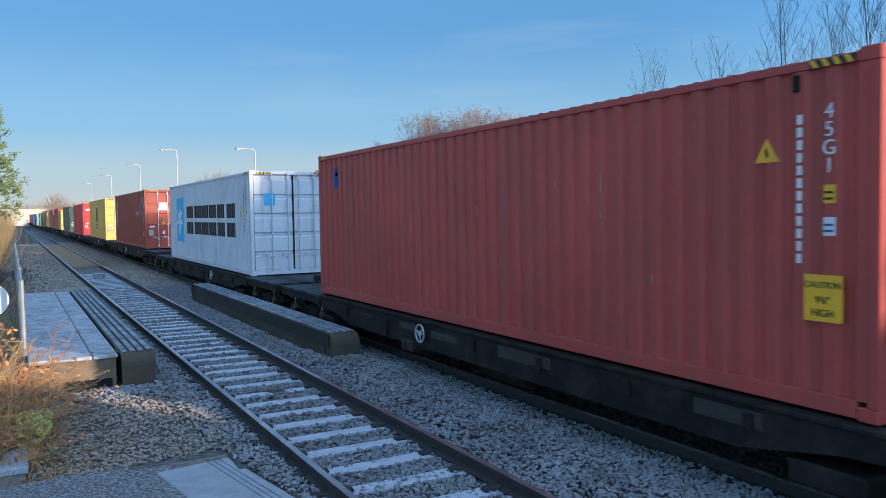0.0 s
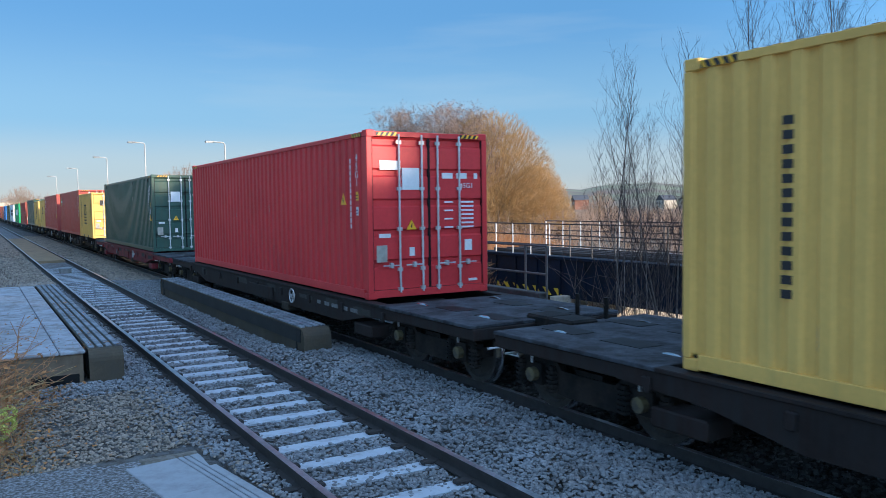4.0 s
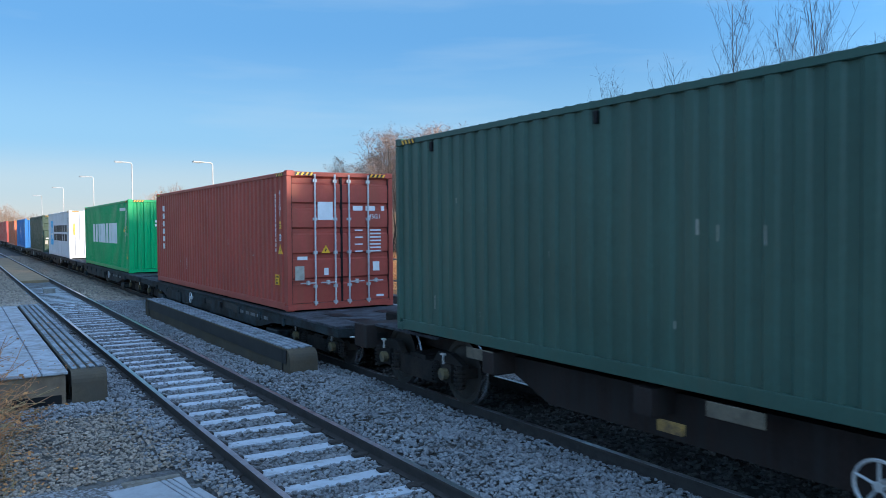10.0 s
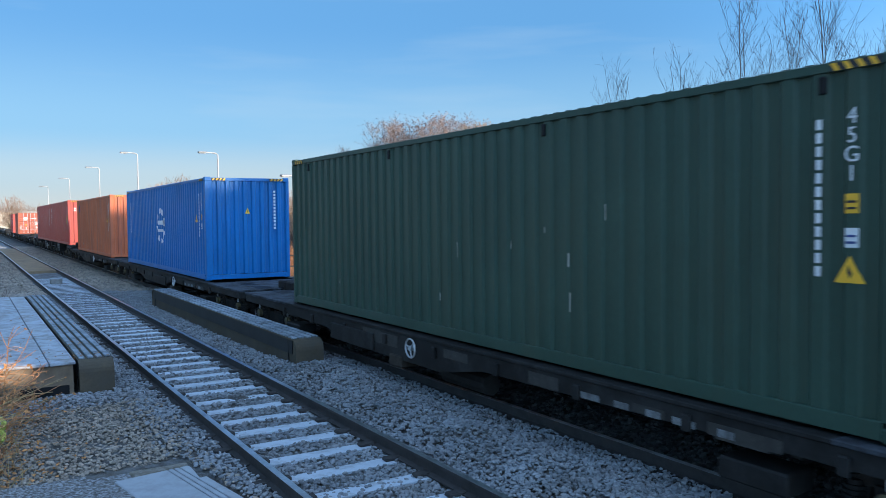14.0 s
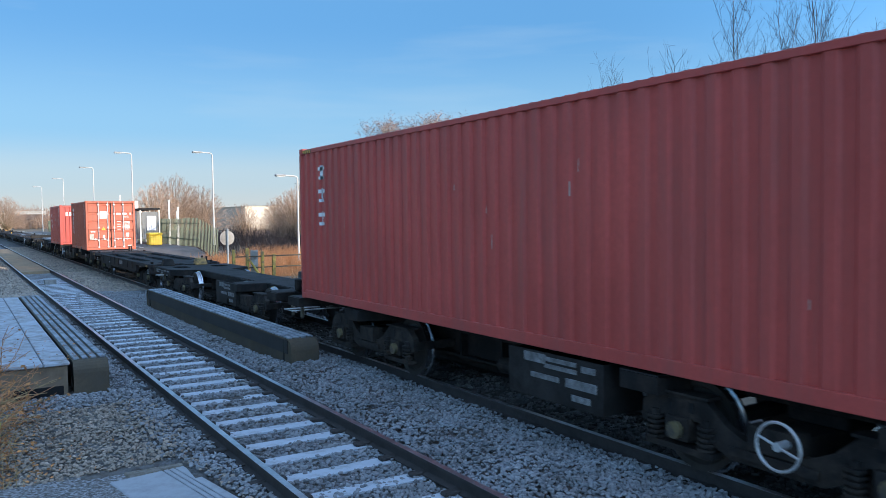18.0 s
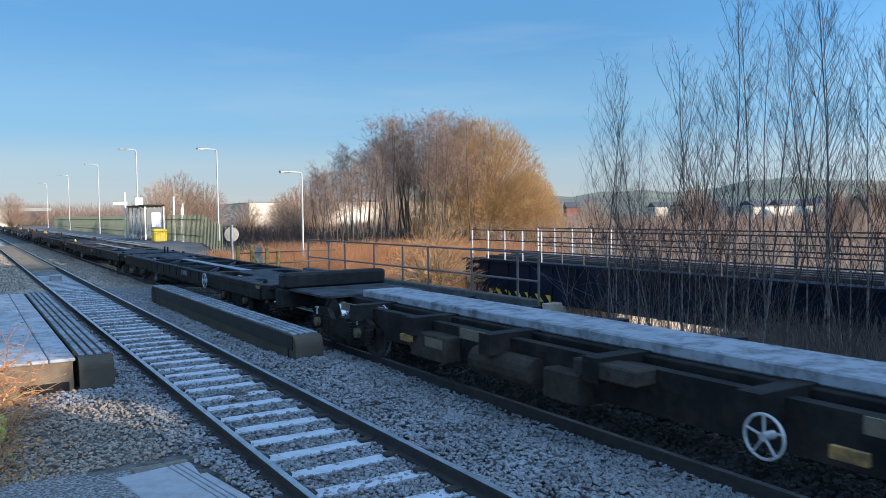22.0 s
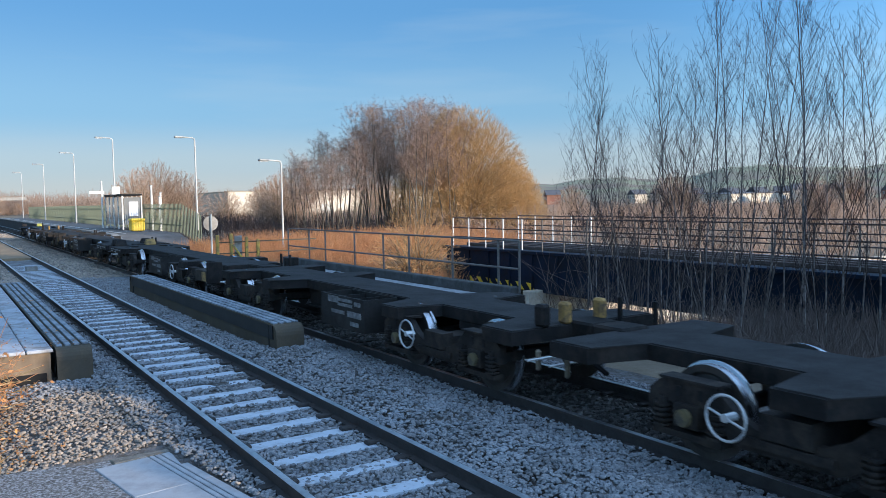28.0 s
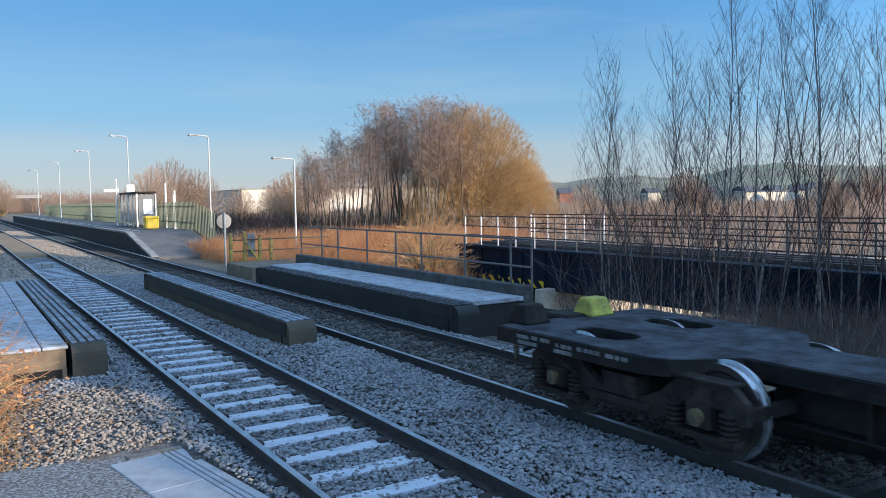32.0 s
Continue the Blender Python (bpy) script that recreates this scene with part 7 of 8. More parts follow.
# hills on the skyline
M_HILL = surface("hazy_hillside", (0.24, 0.255, 0.15), 0.95, var=0.3, scale=0.004, grain=0.03, bump=0, second=(0.22, 0.17, 0.13), amount=0.5)
hv, hf = [], []
steps = 60
for i in range(steps + 1):
    ang = radians(22 + i * 60 / steps)
    ridge = 44 + 10 * math.sin(i * 0.21 + 0.4) + 5 * math.sin(i * 0.63) + 2 * math.sin(i * 1.9)
    ridge *= smooth(0, 12, i)
    for r_, hh in ((700, -2), (1000, ridge * 0.35), (1500, ridge), (1900, ridge * 0.8), (2300, -5)):
        hv.append((math.sin(ang) * r_, math.cos(ang) * r_, hh))
for i in range(steps):
    for j in range(4):
        a0 = i * 5 + j
        hf.append((a0, a0 + 5, a0 + 6, a0 + 1))
tagged(raw_mesh("hills", hv, hf, M_HILL, smooth=True), "low hazy green-brown hills on the skyline", "hill", kind="structure")

# ---------------------------------------------------------------- left verge
br = thing("bramble_bush", "tangled orange-brown bramble with a few dry leaves", "bush")
rb = random.Random(21)
tw, lv = Twigs(), Twigs()
leaf_v, leaf_f = [], []
for k in range(340):
    x, y = rb.gauss(-0.47, 0.24), rb.uniform(9.6, 13.4)
    d0 = Vector((rb.gauss(0.25, 0.5), rb.gauss(-0.1, 0.5), 1))
    pts = bent(rb, (x, y, -0.35), d0, rb.uniform(0.7, 1.9), 7, 0.22, -0.08)
    (tw if k % 3 else lv).path(pts, 0.008, 0.004)
    for _ in range(9):
        q = pts[rb.randrange(2, 7)]
        side = bent(rb, q, (rb.gauss(0, 1), rb.gauss(0, 1), rb.uniform(-0.2, 0.8)), rb.uniform(0.12, 0.4), 2, 0.2)
        (tw if k % 3 else lv).path(side, 0.0045, 0.002)
        if rb.random() < 0.8:
            c = side[-1]
            u = Vector((rb.gauss(0, 1), rb.gauss(0, 1), rb.gauss(0, 1))).normalized() * rb.uniform(0.015, 0.042)
            v = u.orthogonal().normalized() * u.length * 0.6
            n0 = len(leaf_v)
            leaf_v += [tuple(c - u), tuple(c + v), tuple(c + u), tuple(c - v)]
            leaf_f.append((n0, n0 + 1, n0 + 2, n0 + 3))
tw.put("stem_tangle", M_REDSTEM, br)["kind"] = "stuff"
lv.put("straw_tangle", M_STRAW, br)["kind"] = "stuff"
raw_mesh("leaves", leaf_v, leaf_f, M_LITTER, br)["kind"] = "stuff"
ln = [(rb.gauss(-0.2, 0.55), rb.uniform(8.9, 13.0)) for _ in range(2600)] + [(0.2 + 1.7 * rb.random() ** 2, 13.1 + 7 * rb.random() ** 1.5) for _ in range(170)]
lv_v, lv_f = [], []
for x, y in ln:
    z = bed(x, y) + 0.035 if y < 13.05 else 0.39 if x < 1.4 else 0.413
    a = rb.uniform(0, 6.28)
    s = rb.uniform(0.015, 0.035)
    c, d_ = math.cos(a) * s, math.sin(a) * s
    n0 = len(lv_v)
    lv_v += [(x - c, y - d_, z), (x + d_ * 0.6, y - c * 0.6, z + rb.uniform(0, 0.02)), (x + c, y + d_, z + 0.01), (x - d_ * 0.6, y + c * 0.6, z + rb.uniform(0, 0.02))]
    lv_f.append((n0, n0 + 1, n0 + 2, n0 + 3))
tagged(raw_mesh("leaf_litter", lv_v, lv_f, M_LITTER), "orange-brown fallen leaves over the ballast edge", "leaf litter", kind="stuff")
grass = Twigs()
for _ in range(4200):
    x, y = rb.uniform(-2.6, 0.5), rb.uniform(8.8, 34)
    if 13 < y < 25.4 and x > 0.1:
        continue
    grass.path(bent(rb, (x, y, -0.36), (rb.gauss(0, 0.35), rb.gauss(0, 0.35), 1), rb.uniform(0.2, 0.7), 2, 0.2, -0.15), 0.005, 0.002)
tagged(grass.put("dry_grass", M_STRAW), "dry straw-coloured grass and weeds on the verge", "grass", kind="stuff")
scrub("left_hedge", [(rg.uniform(-6, -0.7), rg.uniform(15, 42)) for _ in range(1500)], M_TWIG, "dark leafless hedge beside the near track", 1.3, 0.01, 2, 31, 0.4)
scrub("verge_weeds", [(rg.uniform(-1.3, 1.15), rg.uniform(26, 46)) for _ in range(900)], M_SCRUB, "low dark weeds beside the near track", 0.55, 0.012, 2, 37, 0.5)
scrub("reed_bank", [(rg.uniform(-9, -0.4), rg.uniform(48, 100)) for _ in range(2200)], M_STRAW, "tall brown reeds and dead stems beside the line", 3.2, 0.02, 2, 32, 0.15)

vr = thing("verge_railing", "weathered galvanised tube railing along the verge", "railing")
for y in (13.9, 17.5, 22.0, 28.0, 36.0):
    bm = bmesh.new()
    tube(bm, (0.12, y, -0.6), (0.10, y, 1.55), 0.045, n=8)
    part("post", bm, M_GALV, vr)
for z in (1.5, 0.9):
    bm = bmesh.new()
    tube(bm, (0.10, 13.9, z), (0.10, 36, z), 0.035, n=8)
    part("rail", bm, M_GALV, vr)
rs = thing("verge_sign", "round white sign on a short post in the verge", "sign")
bm = bmesh.new()
tube(bm, (-0.34, 14.4, 1.22), (-0.34, 14.43, 1.22), 0.27, n=24)
part("disc", bm, M_WHITE, rs)
bm = bmesh.new()
tube(bm, (-0.34, 14.47, -0.5), (-0.34, 14.47, 1.3), 0.035, n=8)
part("post", bm, M_GALV, rs)
wp = thing("marker_post", "short weathered orange timber marker post", "post")
part("shaft", boxes((1.3, 1.48, 93.9, 94.08, -0.5, 0.75), w=0.01), M_YPOST, wp)
part("cap", boxes((1.28, 1.50, 93.88, 94.10, 0.75, 0.79)), M_YPOST, wp)
for x, y, s in ((0.18, 11.7, 0.17), (-0.08, 9.75, 0.15)):
    tb = thing("cable_trough_lid", "frosted concrete cable trough lid", "trough lid", group="cable trough lids")
    part("lid", boxes((x - s, x + s, y - 0.4, y + 0.4, -0.20, -0.12), w=0.012), M_FROSTDECK, tb)
    part("trough", boxes((x - s + 0.03, x + s - 0.03, y - 0.38, y + 0.38, -0.5, -0.20)), M_CONC, tb)
M_COIL = surface("yellow_green_hose", (0.62, 0.66, 0.14), 0.6, var=0.3, scale=6)
co_ = thing("hose_coil", "coils of faded yellow-green hose on the ground", "hose")
for k, (dx, dz) in enumerate(((-0.09, 0.0), (0.09, 0.01), (0.0, 0.11), (0.01, -0.08), (0.1, 0.14), (-0.1, 0.13))):
    bm = bmesh.new()
    for i in range(14):
        a0, a1 = 6.28319 * i / 14, 6.28319 * (i + 1) / 14
        tube(bm, (0.16 + dx + 0.075 * math.cos(a0), 10.55, -0.02 + dz + 0.075 * math.sin(a0)), (0.16 + dx + 0.075 * math.cos(a1), 10.55, -0.02 + dz + 0.075 * math.sin(a1)), 0.031, n=6, caps=False)
    part("loop", bm, M_COIL, co_)

# conifer at the left
cf = thing("conifer_tree", "tall green conifer with drooping feathery branches", "tree", (-2.3, 45, -0.4))

cw, cl_v, cl_f = Twigs(), [], []
rc = random.Random(77)
cw.path([Vector((0, 0, 0)), Vector((0, 0, 6)), Vector((0, 0, 13))], 0.22, 0.03, 8)
for k in range(420):
    s = rc.random() ** 0.8
    z = 2.6 + 10.2 * s
    reach = 2.9 * (1 - s) ** 0.75 + 0.25
    a = rc.uniform(0, 6.28)
    limb = bent(rc, (0, 0, z), (math.cos(a), math.sin(a), 0.15), reach * rc.uniform(0.8, 1.1), 5, 0.08, 0.03)
    cw.path(limb, 0.02, 0.006)
    for _ in range(110):
        j = rc.choice((1, 2, 3, 4, 4, 5, 5))
        c = limb[j] + Vector((rc.gauss(0, 0.12), rc.gauss(0, 0.12), rc.gauss(0, 0.1)))
        u = Vector((math.cos(a) + rc.gauss(0, 0.6), math.sin(a) + rc.gauss(0, 0.6), rc.gauss(0.2, 0.4))).normalized() * rc.uniform(0.07, 0.16)
        v = u.orthogonal().normalized() * 0.045
        n0 = len(cl_v)
        cl_v += [tuple(c - v), tuple(c + v), tuple(c + u)]
        cl_f.append((n0, n0 + 1, n0 + 2))
cw.put("trunk", M_TWIG, cf)
raw_mesh("crown", cl_v, cl_f, M_CONIFER, cf)

# ---------------------------------------------------------------- markings on the containers
def text_mesh(words, size):
    cu = bpy.data.curves.new("writing", "FONT")
    cu.body, cu.size, cu.align_x, cu.align_y, cu.extrude = words, size, "CENTER", "CENTER", 0.002
    cu.space_line = 0.85
    tmp = bpy.data.objects.new("writing", cu)
    scene.collection.objects.link(tmp)
    me = bpy.data.meshes.new_from_object(tmp.evaluated_get(bpy.context.evaluated_depsgraph_get()))
    bpy.data.objects.remove(tmp)
    return me


WRITING = {}


def writing(c, face, a, z, words, size, ink, proud=False):
    """Readable words, flat on the side or the near end."""
    key = (words, size, ink)
    if key not in WRITING:
        me = text_mesh(words, size)
        me.materials.clear()
        me.materials.append(INKS[ink])
        WRITING[key] = me
    ob = new("writing", WRITING[key])
    ob.parent = c
    if face == "s":
        ob.matrix_local = Matrix(((0, 0, -1, -W2 - (0.008 if proud else -0.006)), (-1, 0, 0, a), (0, 1, 0, z), (0, 0, 0, 1)))
    else:
        ob.matrix_local = Matrix(((1, 0, 0, -W2 + a), (0, 0, -1, 0.010), (0, 1, 0, z), (0, 0, 0, 1)))
    return ob


def block(c, a0, a1, z0, z1, ink):
    """One large brand character, drawn as two plain bars."""
    zm, g = (z0 + z1) / 2, (z1 - z0) * 0.07
    part("emblem_block", paint_on(c, [[(a0, p), (a0, q), (a1, q), (a1, p)] for p, q in ((z0, zm - g), (zm + g, z1))]), INKS[ink], c)


def emblem(c, a0, a1, z0, zm, z1):
    """The black two-part emblem: three uprights over a baseline, and a pair of blocks below."""
    w = (a1 - a0)
    for k in range(3):
        mark(c, "s", a0 + w * (0.14 + 0.36 * k), (zm + z1) / 2 + 0.03, w * 0.19, z1 - zm - 0.06, "k", "emblem_bar")
    mark(c, "s", (a0 + a1) / 2, z1 - 0.05, w * 0.9, 0.10, "k", "emblem_bar")
    mark(c, "s", (a0 + a1) / 2, zm + 0.04, w * 1.3, 0.09, "k", "emblem_bar")
    for f in (0.25, 0.75):
        for zz in (0.10, 0.5, 0.9):
            mark(c, "s", a0 + w * f, z0 + (zm - 0.08 - z0) * zz, w * 0.42, (zm - z0) * 0.17, "k", "emblem_bar")


def star(c, a, z, r):
    pts = []
    for i in range(14):
        rr = r if i % 2 == 0 else r * 0.36
        t = math.pi * i / 7
        pts.append((a + math.sin(t) * rr, z + math.cos(t) * rr))
    bm = paint_on(c, [[(a, z), pts[i], pts[(i + 1) % 14]] for i in range(14)])
    for v in bm.verts:
        v.co.x -= 0.003
    part("star", bm, M_PALE, c)


def ring_mark(c, face, a, z, r, ink, n=12):
    quads = []
    for i in range(n):
        t0, t1 = 6.28319 * i / n, 6.28319 * (i + 0.62) / n
        quads.append([(a + math.sin(t) * rr, z + math.cos(t) * rr) for rr, t in ((r, t0), (r, t1), (r * 0.72, t1), (r * 0.72, t0))])
    if face == "s":
        bm = paint_on(c, quads)
    else:
        bm = bmesh.new()
        for q in quads:
            bm.faces.new([bm.verts.new((-W2 + u, 0.013, v)) for u, v in q])
    part("ring_emblem", bm, INKS[ink], c)


def hazard_strip(c, face, a, z, w=0.40, h=0.062, n=4):
    """A black strip with slanting yellow stripes on the top rail."""
    mark(c, face, a, z, w, h, "k", "height_strip")
    bm = bmesh.new()
    for k in range(n):
        u = a - w / 2 + 0.02 + k * w / n
        quad = ((u, z - h / 2), (u + 0.045, z - h / 2), (u + 0.085, z + h / 2), (u + 0.04, z + h / 2))
        bm.faces.new([bm.verts.new((-W2 - 0.0065, q, v) if face == "s" else (-W2 + q, -0.0075, v)) for q, v in (quad[::-1] if face == "s" else quad)])
    part("yellow_stripe", bm, M_SIGN, c)


def label_lines(c, a, z, w, rows, ink):
    """Fine lines of unreadable print on a side label."""
    for k in range(rows):
        bm = paint_on(c, [[(a - w / 2, q), (a - w / 2, q + 0.018), (a + w / 2, q + 0.018), (a + w / 2, q)] for q in (z - 0.045 + 0.05 * k,)])
        for v in bm.verts:
            v.co.x -= 0.003
        part("label_line", bm, INKS[ink], c)


for key, c in BOX.items():
    L = FORTY if key not in ("m1", "m3", "m4", "o3", "x1") else TWENTY
    H = HC if L == FORTY else STD
    ink = "k" if key in ("c2", "z1", "c4", "m1", "m3", "m4") else "w"
    # number columns: plain bars
    bars(c, "s", 0.70, 1.2, 2.45, 0.046, 12, ink, 0.76)
    bars(c, "e", 2.0, 1.2 if H < 2.7 else 1.4, H - 0.35, 0.06, 12, ink) if key in ("r2", "m4", "t1", "t2", "x1", "e1", "b1", "z1", "f2") else None
    if H > 2.7:
        writing(c, "s", 0.43, 2.22, "4\n5\nG\n1", 0.17, ink)
        for face, a, z_ in (("s", 0.40, H - 0.072), ("s", L - 0.40, H - 0.072), ("e", 0.38, H - 0.065), ("e", 2.438 - 0.38, H - 0.065)):
            hazard_strip(c, face, a, z_)
        mark(c, "s", 0.43, 1.78, 0.12, 0.15, "y", "yellow_label")
        mark(c, "s", 0.43, 1.52, 0.12, 0.15, "w", "white_label")
        label_lines(c, 0.43, 1.78, 0.08, 2, "k")
        label_lines(c, 0.43, 1.52, 0.08, 2, "n")
        key == "t2" or triangle(c, "s", 0.44 if key in ("g1", "o1", "g2", "d1", "r1", "r2") else 1.02, 1.28 if key in ("g1", "o1", "g2", "d1", "r1", "r2") else 2.17 if key == "c1" else 1.74, 0.24, 0.21, "y")
    else:
        writing(c, "s", 0.55, 1.95, "2\n2\nG\n1", 0.13, ink)
        mark(c, "s", 0.55, 1.45, 0.10, 0.15, "y", "yellow_label")
        for a in (2.0, 4.05):
            mark(c, "s", a, 0.085, 0.36, 0.115, "k", "fork_pocket_dark")
    for a in {"c1": (0.73,), "g1": (0.7, 4.1, 8.05, 11.4), "g2": (0.7, 4.1, 7.8, 11.15), "d1": (0.67, 4.1, 7.95, 11.3)}.get(key, ()):
        part("vent", boxes((-W2 - 0.012, -W2 + 0.04, a - 0.03, a + 0.03, H - 0.27, H - 0.13), w=0.01), M_BLACK, c, "small black air vent")
    # small scratches and patches
    rr = random.Random(key)
    for _ in range(9):
        mark(c, "s", rr.uniform(1.2, L - 1.0), rr.uniform(0.4, 2.1), 0.012, rr.uniform(0.04, 0.22), "g", "scratch") if key not in ("c2", "z1", "e1") else None
    if key in ("c1", "c3", "c4", "c5", "g1", "m1", "r1", "m3", "g2", "o1", "d1", "o3"):
        # stickers and plates on the doors
        kz = H / HC
        mark(c, "e", 0.85, 2.07 * kz, 0.34, 0.38, "w", "white_label") if key not in ("c4", "m1", "m3") else mark(c, "e", 0.85, 2.07 * kz, 0.26, 0.30, "k", "emblem_bar")
        mark(c, "e", 0.85, 2.12 * kz, 0.16, 0.14, "r", "label_mark") if key == "c3" else None
        for k_ in range(3):
            mark(c, "e", 1.60 + 0.30 * k_, 2.13 * kz, 0.22 if k_ < 2 else 0.07, 0.10, ink, "code_bar")
        writing(c, "e", 2.0, 1.95 * kz, "45G1" if H > 2.7 else "22G1", 0.13, ink)
        for k_ in range(7):
            mark(c, "e", 1.62, (1.66 - 0.075 * k_) * kz, 0.18, 0.028, ink, "data_line") if k_ % 2 == 0 else None
            mark(c, "e", 2.02, (1.66 - 0.075 * k_) * kz, 0.26, 0.032, ink, "data_line")
        triangle(c, "e", 0.85, 1.27 * kz, 0.20, 0.17, "y")
        mark(c, "e", 0.33, 1.09 * kz, 0.22, 0.07, "w", "white_label")
        mark(c, "e", 0.27, 0.78 * kz, 0.20, 0.29, "g", "plate_label")
        mark(c, "e", 0.86, 0.80 * kz, 0.10, 0.15, "w", "white_label")
        mark(c, "e", 2.03, 0.88 * kz, 0.15, 0.20, "w", "white_label")
        mark(c, "e", 2.12, 0.24 * kz, 0.18, 0.045, "w", "white_label")


def caution(c, a, z, w, h):
    mark(c, "s", a, z, w, h, "y", "caution_sign")
    writing(c, "s", a, z + h * 0.28, "CAUTION", w * 0.21, "k", True)
    writing(c, "s", a, z - h * 0.05, "9'6\"", w * 0.25, "k", True)
    writing(c, "s", a, z - h * 0.32, "HIGH", w * 0.25, "k", True)


B = BOX
mark(B["c1"], "s", 11.27, 2.40, 0.30, 0.42, "n", "blue_sticker")
mark(B["c1"], "s", 11.27, 2.47, 0.16, 0.07, "y", "sticker_bar")
caution(B["c1"], 0.47, 0.94, 0.34, 0.38)
for key, rows in (("c2", ((7.67, 8.90), (6.45, 7.52), (5.32, 6.30), (4.21, 5.14), (3.08, 3.99), (1.75, 2.82))), ("z1", ((7.43, 8.61), (6.18, 7.27), (5.05, 6.02), (3.90, 4.87), (2.73, 3.66), (1.42, 2.46)))):
    off = 10.2 if key == "c2" else 9.98
    mark(B[key], "s", off, 1.53, 1.52, 1.66, "b", "blue_panel")
    star(B[key], off, 1.53, 0.68)
    for a0, a1 in rows:
        block(B[key], a0, a1, 1.03, 2.03, "k")
    mark(B[key], "e", 0.55, 2.1, 0.30, 0.34, "b", "blue_panel") if key == "c2" else None
    for a in (0.28, 2.15):
        mark(B[key], "e", a, 1.75, 0.07, 0.7, "y", "yellow_strip") if key == "z1" else None
bars(B["c3"], "s", 11.25, 0.95, 2.55, 0.26, 6, "w", 0.7)
# a frayed rope that hangs over the side
rope = [Vector((-W2 - 0.03, a, z)) for a, z in ((0.10, 2.93), (0.23, 2.87), (0.53, 2.61), (0.91, 2.25), (1.32, 1.94), (1.68, 1.72), (1.95, 1.71), (2.22, 1.76), (2.50, 1.74), (2.77, 1.80))]
tw = Twigs()
rr = random.Random(3)
for k in range(5):
    tw.path([p + Vector((rr.uniform(-0.012, 0.012), rr.gauss(0, 0.022), rr.gauss(0, 0.022))) for p in rope], 0.014, 0.010, 5)
for k in range(16):
    p = rope[rr.choice((5, 5, 4, 9, 9, 8))]
    tw.path(bent(rr, p, (0, rr.gauss(0.2, 0.5), rr.gauss(-0.6, 0.4)), rr.uniform(0.12, 0.34), 3, 0.2), 0.009, 0.005, 4)
tw.put("rope", surface("bleached_rope", (0.55, 0.50, 0.46), 0.9, var=0.3, scale=8, bump=0), B["c3"])["label"] = "frayed pale rope over the side"
caution(B["c3"], 0.62, 0.72, 0.26, 0.24)
emblem(B["c4"], 5.45, 6.80, 0.70, 1.42, 2.30)
caution(B["c4"], 0.81, 0.75, 0.32, 0.18)
mark(B["c4"], "e", 1.98, 0.95, 0.34, 0.18, "t", "teal_label")
bars(B["c4"], "s", 11.1, 0.75, 2.3, 0.10, 13, "k")
mark(B["c5"], "e", 0.45, 2.3, 0.40, 0.16, "w", "white_emblem")
for key, a0, a1 in (("m1", 2.8, 3.78), ("m3", 2.44, 3.40), ("m4", 2.48, 3.47)):
    emblem(B[key], a0, a1, 0.78, 1.30, 1.93)
    bars(B[key], "s", 5.17, 0.47, 2.28, 0.09, 13, "k")
    bars(B[key], "s", 4.90, 0.58, 2.14, 0.09, 11, "k")
mark(B["m3"], "s", 1.92, 1.63, 0.15, 0.19, "b", "blue_spot")
mark(B["m1"], "e", 0.55, 2.0, 0.24, 0.30, "k", "emblem_bar")
ring_mark(B["r1"], "s", 11.28, 2.26, 0.33, "l", 6)
mark(B["r1"], "s", 11.28, 2.24, 0.62, 0.14, "w", "white_emblem")
for key, a, zs in (("r2", 11.25, (1.55, 1.98, 2.40)), ("t1", 11.17, (1.55, 1.95, 2.36)), ("t2", 11.15, (1.55, 1.98, 2.40)), ("x1", 5.1, (1.18, 1.57, 1.96))):
    for k, z in enumerate(zs):
        mark(B[key], "s", a, z + 0.07, 0.30, 0.07, "w", "emblem_bar")
        mark(B[key], "s", a, z, 0.09 + 0.05 * k, 0.26, "w", "emblem_bar")
        mark(B[key], "s", a, z - 0.10, 0.24, 0.06, "w", "emblem_bar")
    for k in range(3):
        mark(B[key], "e", 0.42 + 0.2 * k, 2.36 if key != "x1" else 2.08, 0.14, 0.09, "w", "emblem_bar")
        mark(B[key], "e", 0.42 + 0.2 * k, 2.23 if key != "x1" else 1.95, 0.16, 0.08, "w", "emblem_bar")
    mark(B[key], "e", 1.95, 0.75, 0.28, 0.2, "y", "yellow_label") if key != "x1" else None
caution(B["r2"], 0.85, 1.1, 0.40, 0.22)
caution(B["t1"], 0.97, 1.45, 0.38, 0.20)
bars(B["o1"], "s", 11.2, 1.05, 2.5, 0.26, 6, "w", 0.7)
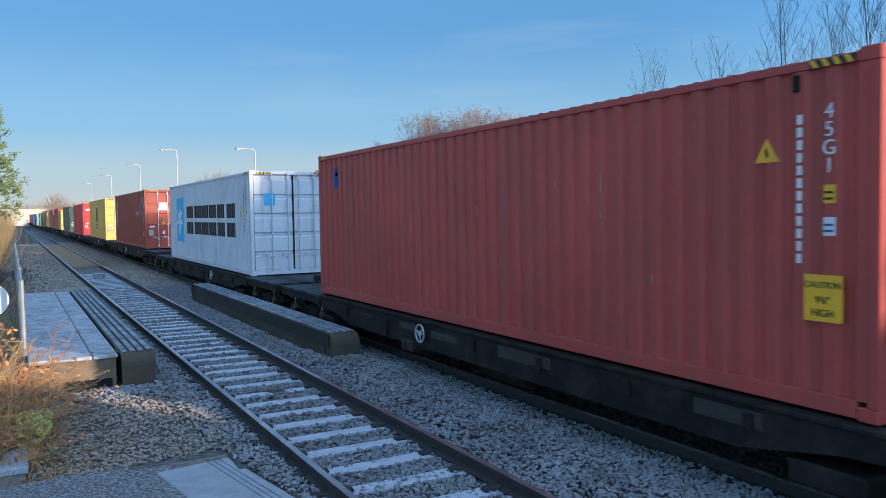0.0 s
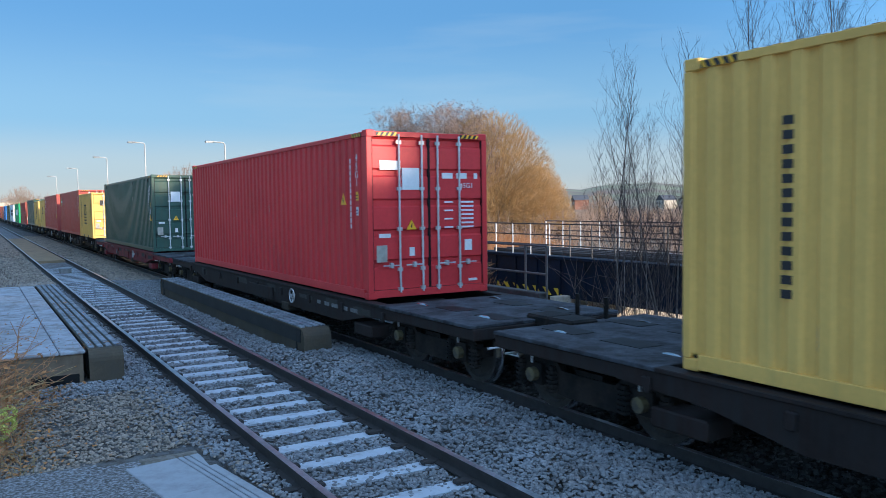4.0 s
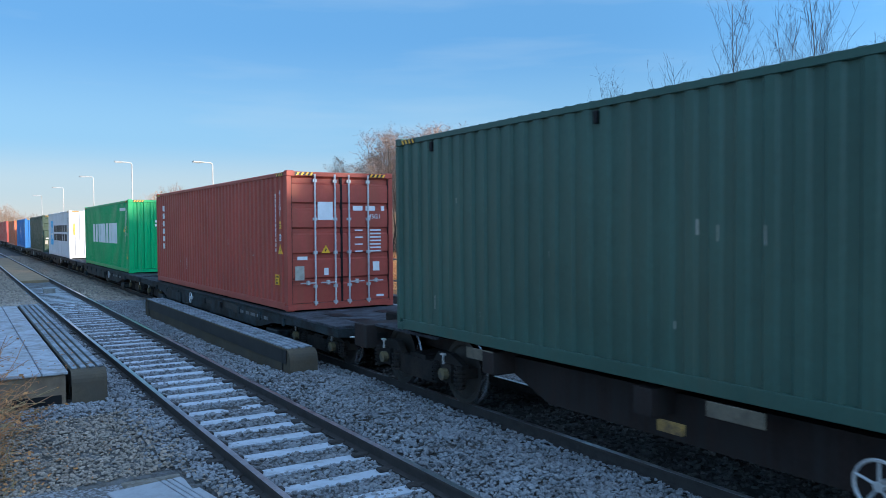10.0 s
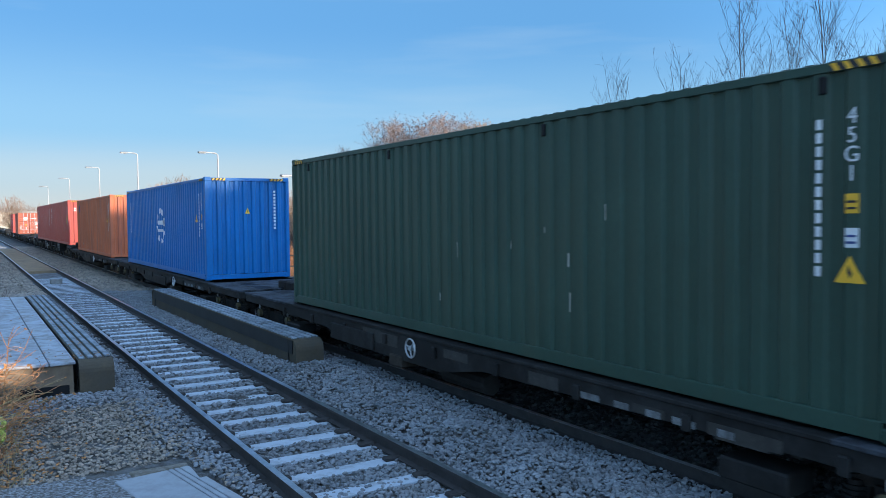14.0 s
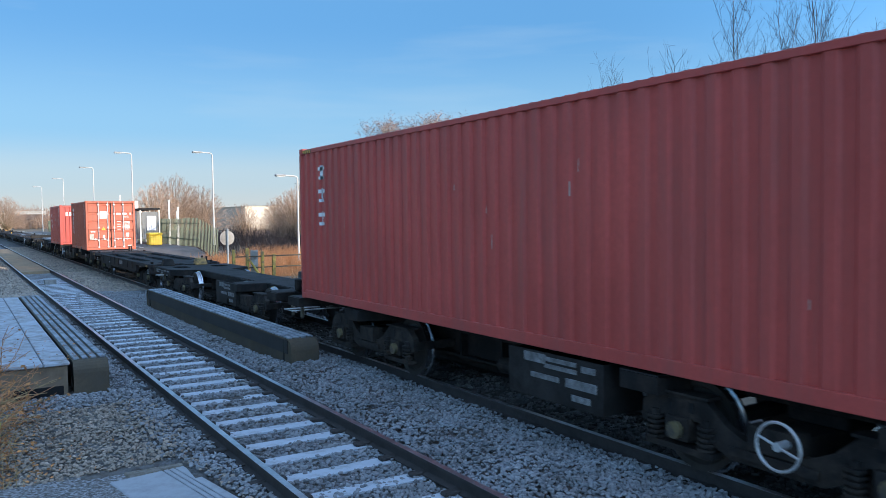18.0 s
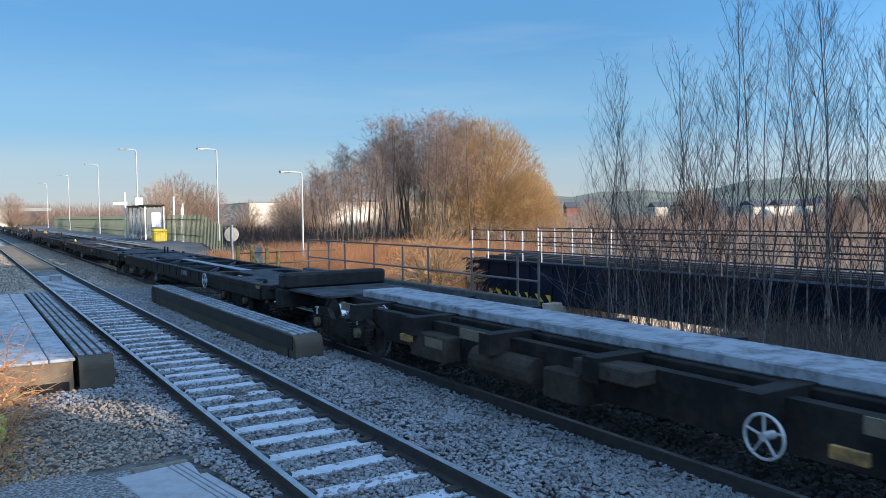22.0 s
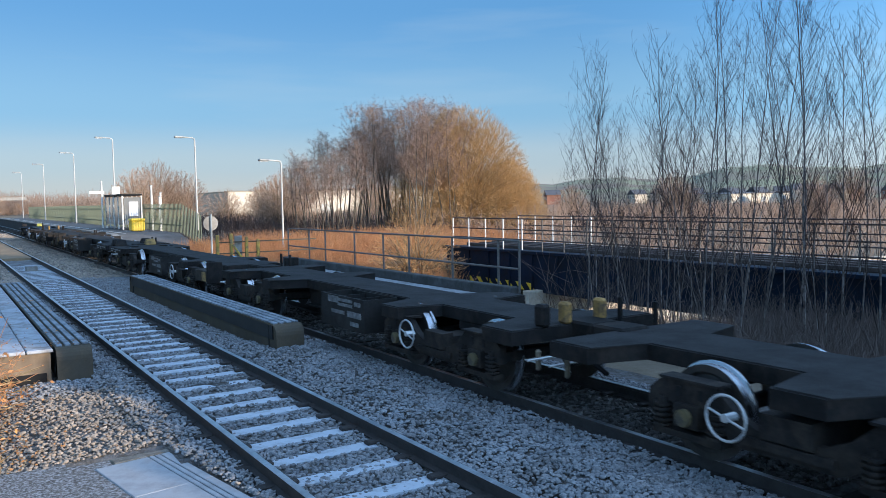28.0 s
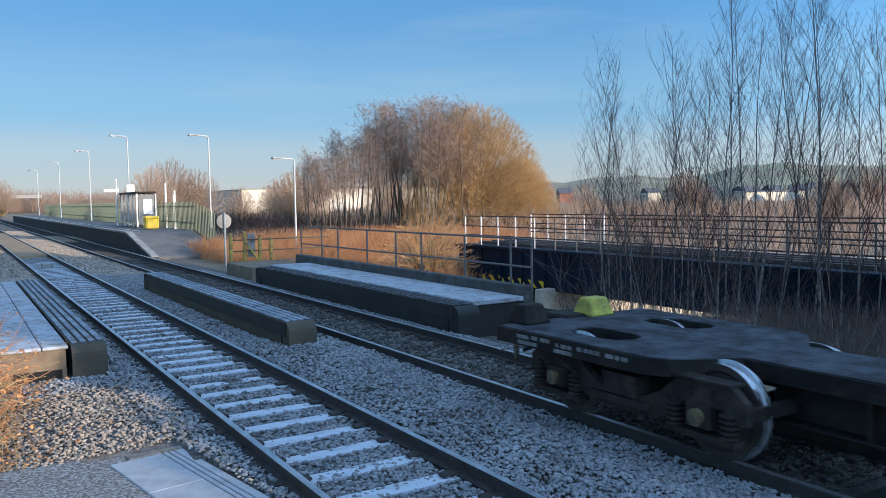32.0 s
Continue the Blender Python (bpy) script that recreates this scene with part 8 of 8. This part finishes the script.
for a, z, h in ((8.29, 0.71, 0.34), (8.09, 0.69, 0.26), (7.55, 0.73, 0.16), (5.81, 0.49, 0.40), (5.53, 0.60, 0.22)):
    mark(B["o1"], "s", a, z, 0.04, h, "w", "scuff")
caution(B["o1"], 0.62, 0.63, 0.22, 0.22)
for k in range(9):
    s = (9.47 - 2.59) / 9
    mark(B["e1"], "s", 9.47 - (k + 0.5) * s, 1.565, s - 0.12, 0.87, "w", "emblem_block")
bars(B["e1"], "s", 1.3, 2.43, 2.63, 1.3, 1, "w")
triangle(B["e1"], "s", 0.48, 0.65, 0.2, 0.2, "y")
triangle(B["e1"], "e", 2.1, 0.65, 0.16, 0.2, "y")
ring_mark(B["e1"], "e", 1.25, 1.95, 0.27, "w", 9)
ring_mark(B["b1"], "s", 5.9, 1.5, 0.62, "w", 8)
mark(B["b1"], "s", 5.9, 1.62, 1.1, 0.14, "w", "white_emblem")
mark(B["b1"], "s", 5.9, 1.35, 0.9, 0.09, "w", "white_emblem")
bars(B["b1"], "s", 11.4, 1.2, 2.4, 0.06, 12, "w")
triangle(B["b1"], "e", 1.2, 1.95, 0.14, 0.17, "y")
mark(B["f2"], "s", 11.13, 2.40, 0.30, 0.42, "n", "blue_sticker")
mark(B["f2"], "s", 11.13, 2.47, 0.16, 0.07, "y", "sticker_bar")
bars(B["o3"], "s", 5.14, 0.8, 2.3, 0.24, 6, "w", 0.7)


# ---------------------------------------------------------------- what moves
def motions():
    """The train rolls past at one speed; its wheels turn with it."""
    times = [0, 4, 8, 12, 16, 20, 24, 28, 32]
    for ob, u, z in TRAIN:
        walk(ob, [(t, pose(FAR_MID, u - SPEED * t, z)) for t in times])
    # wheels of one size turn alike, so all share the keys of the first on each side
    steps = range(0, 961)
    lead = {}
    for w, flip, r in WHEELS:
        if (flip, r) not in lead:
            walk(w, [(k / 30, pose(0, 0, 0, flip * math.degrees(SPEED * k / 30 / r), 0, 0)) for k in steps])
            lead[flip, r] = w
        else:
            w.rotation_mode = "QUATERNION"
            first = lead[flip, r].animation_data
            keys = w.animation_data_create()
            keys.action = first.action
            keys.action_slot = first.action_slot


motions()
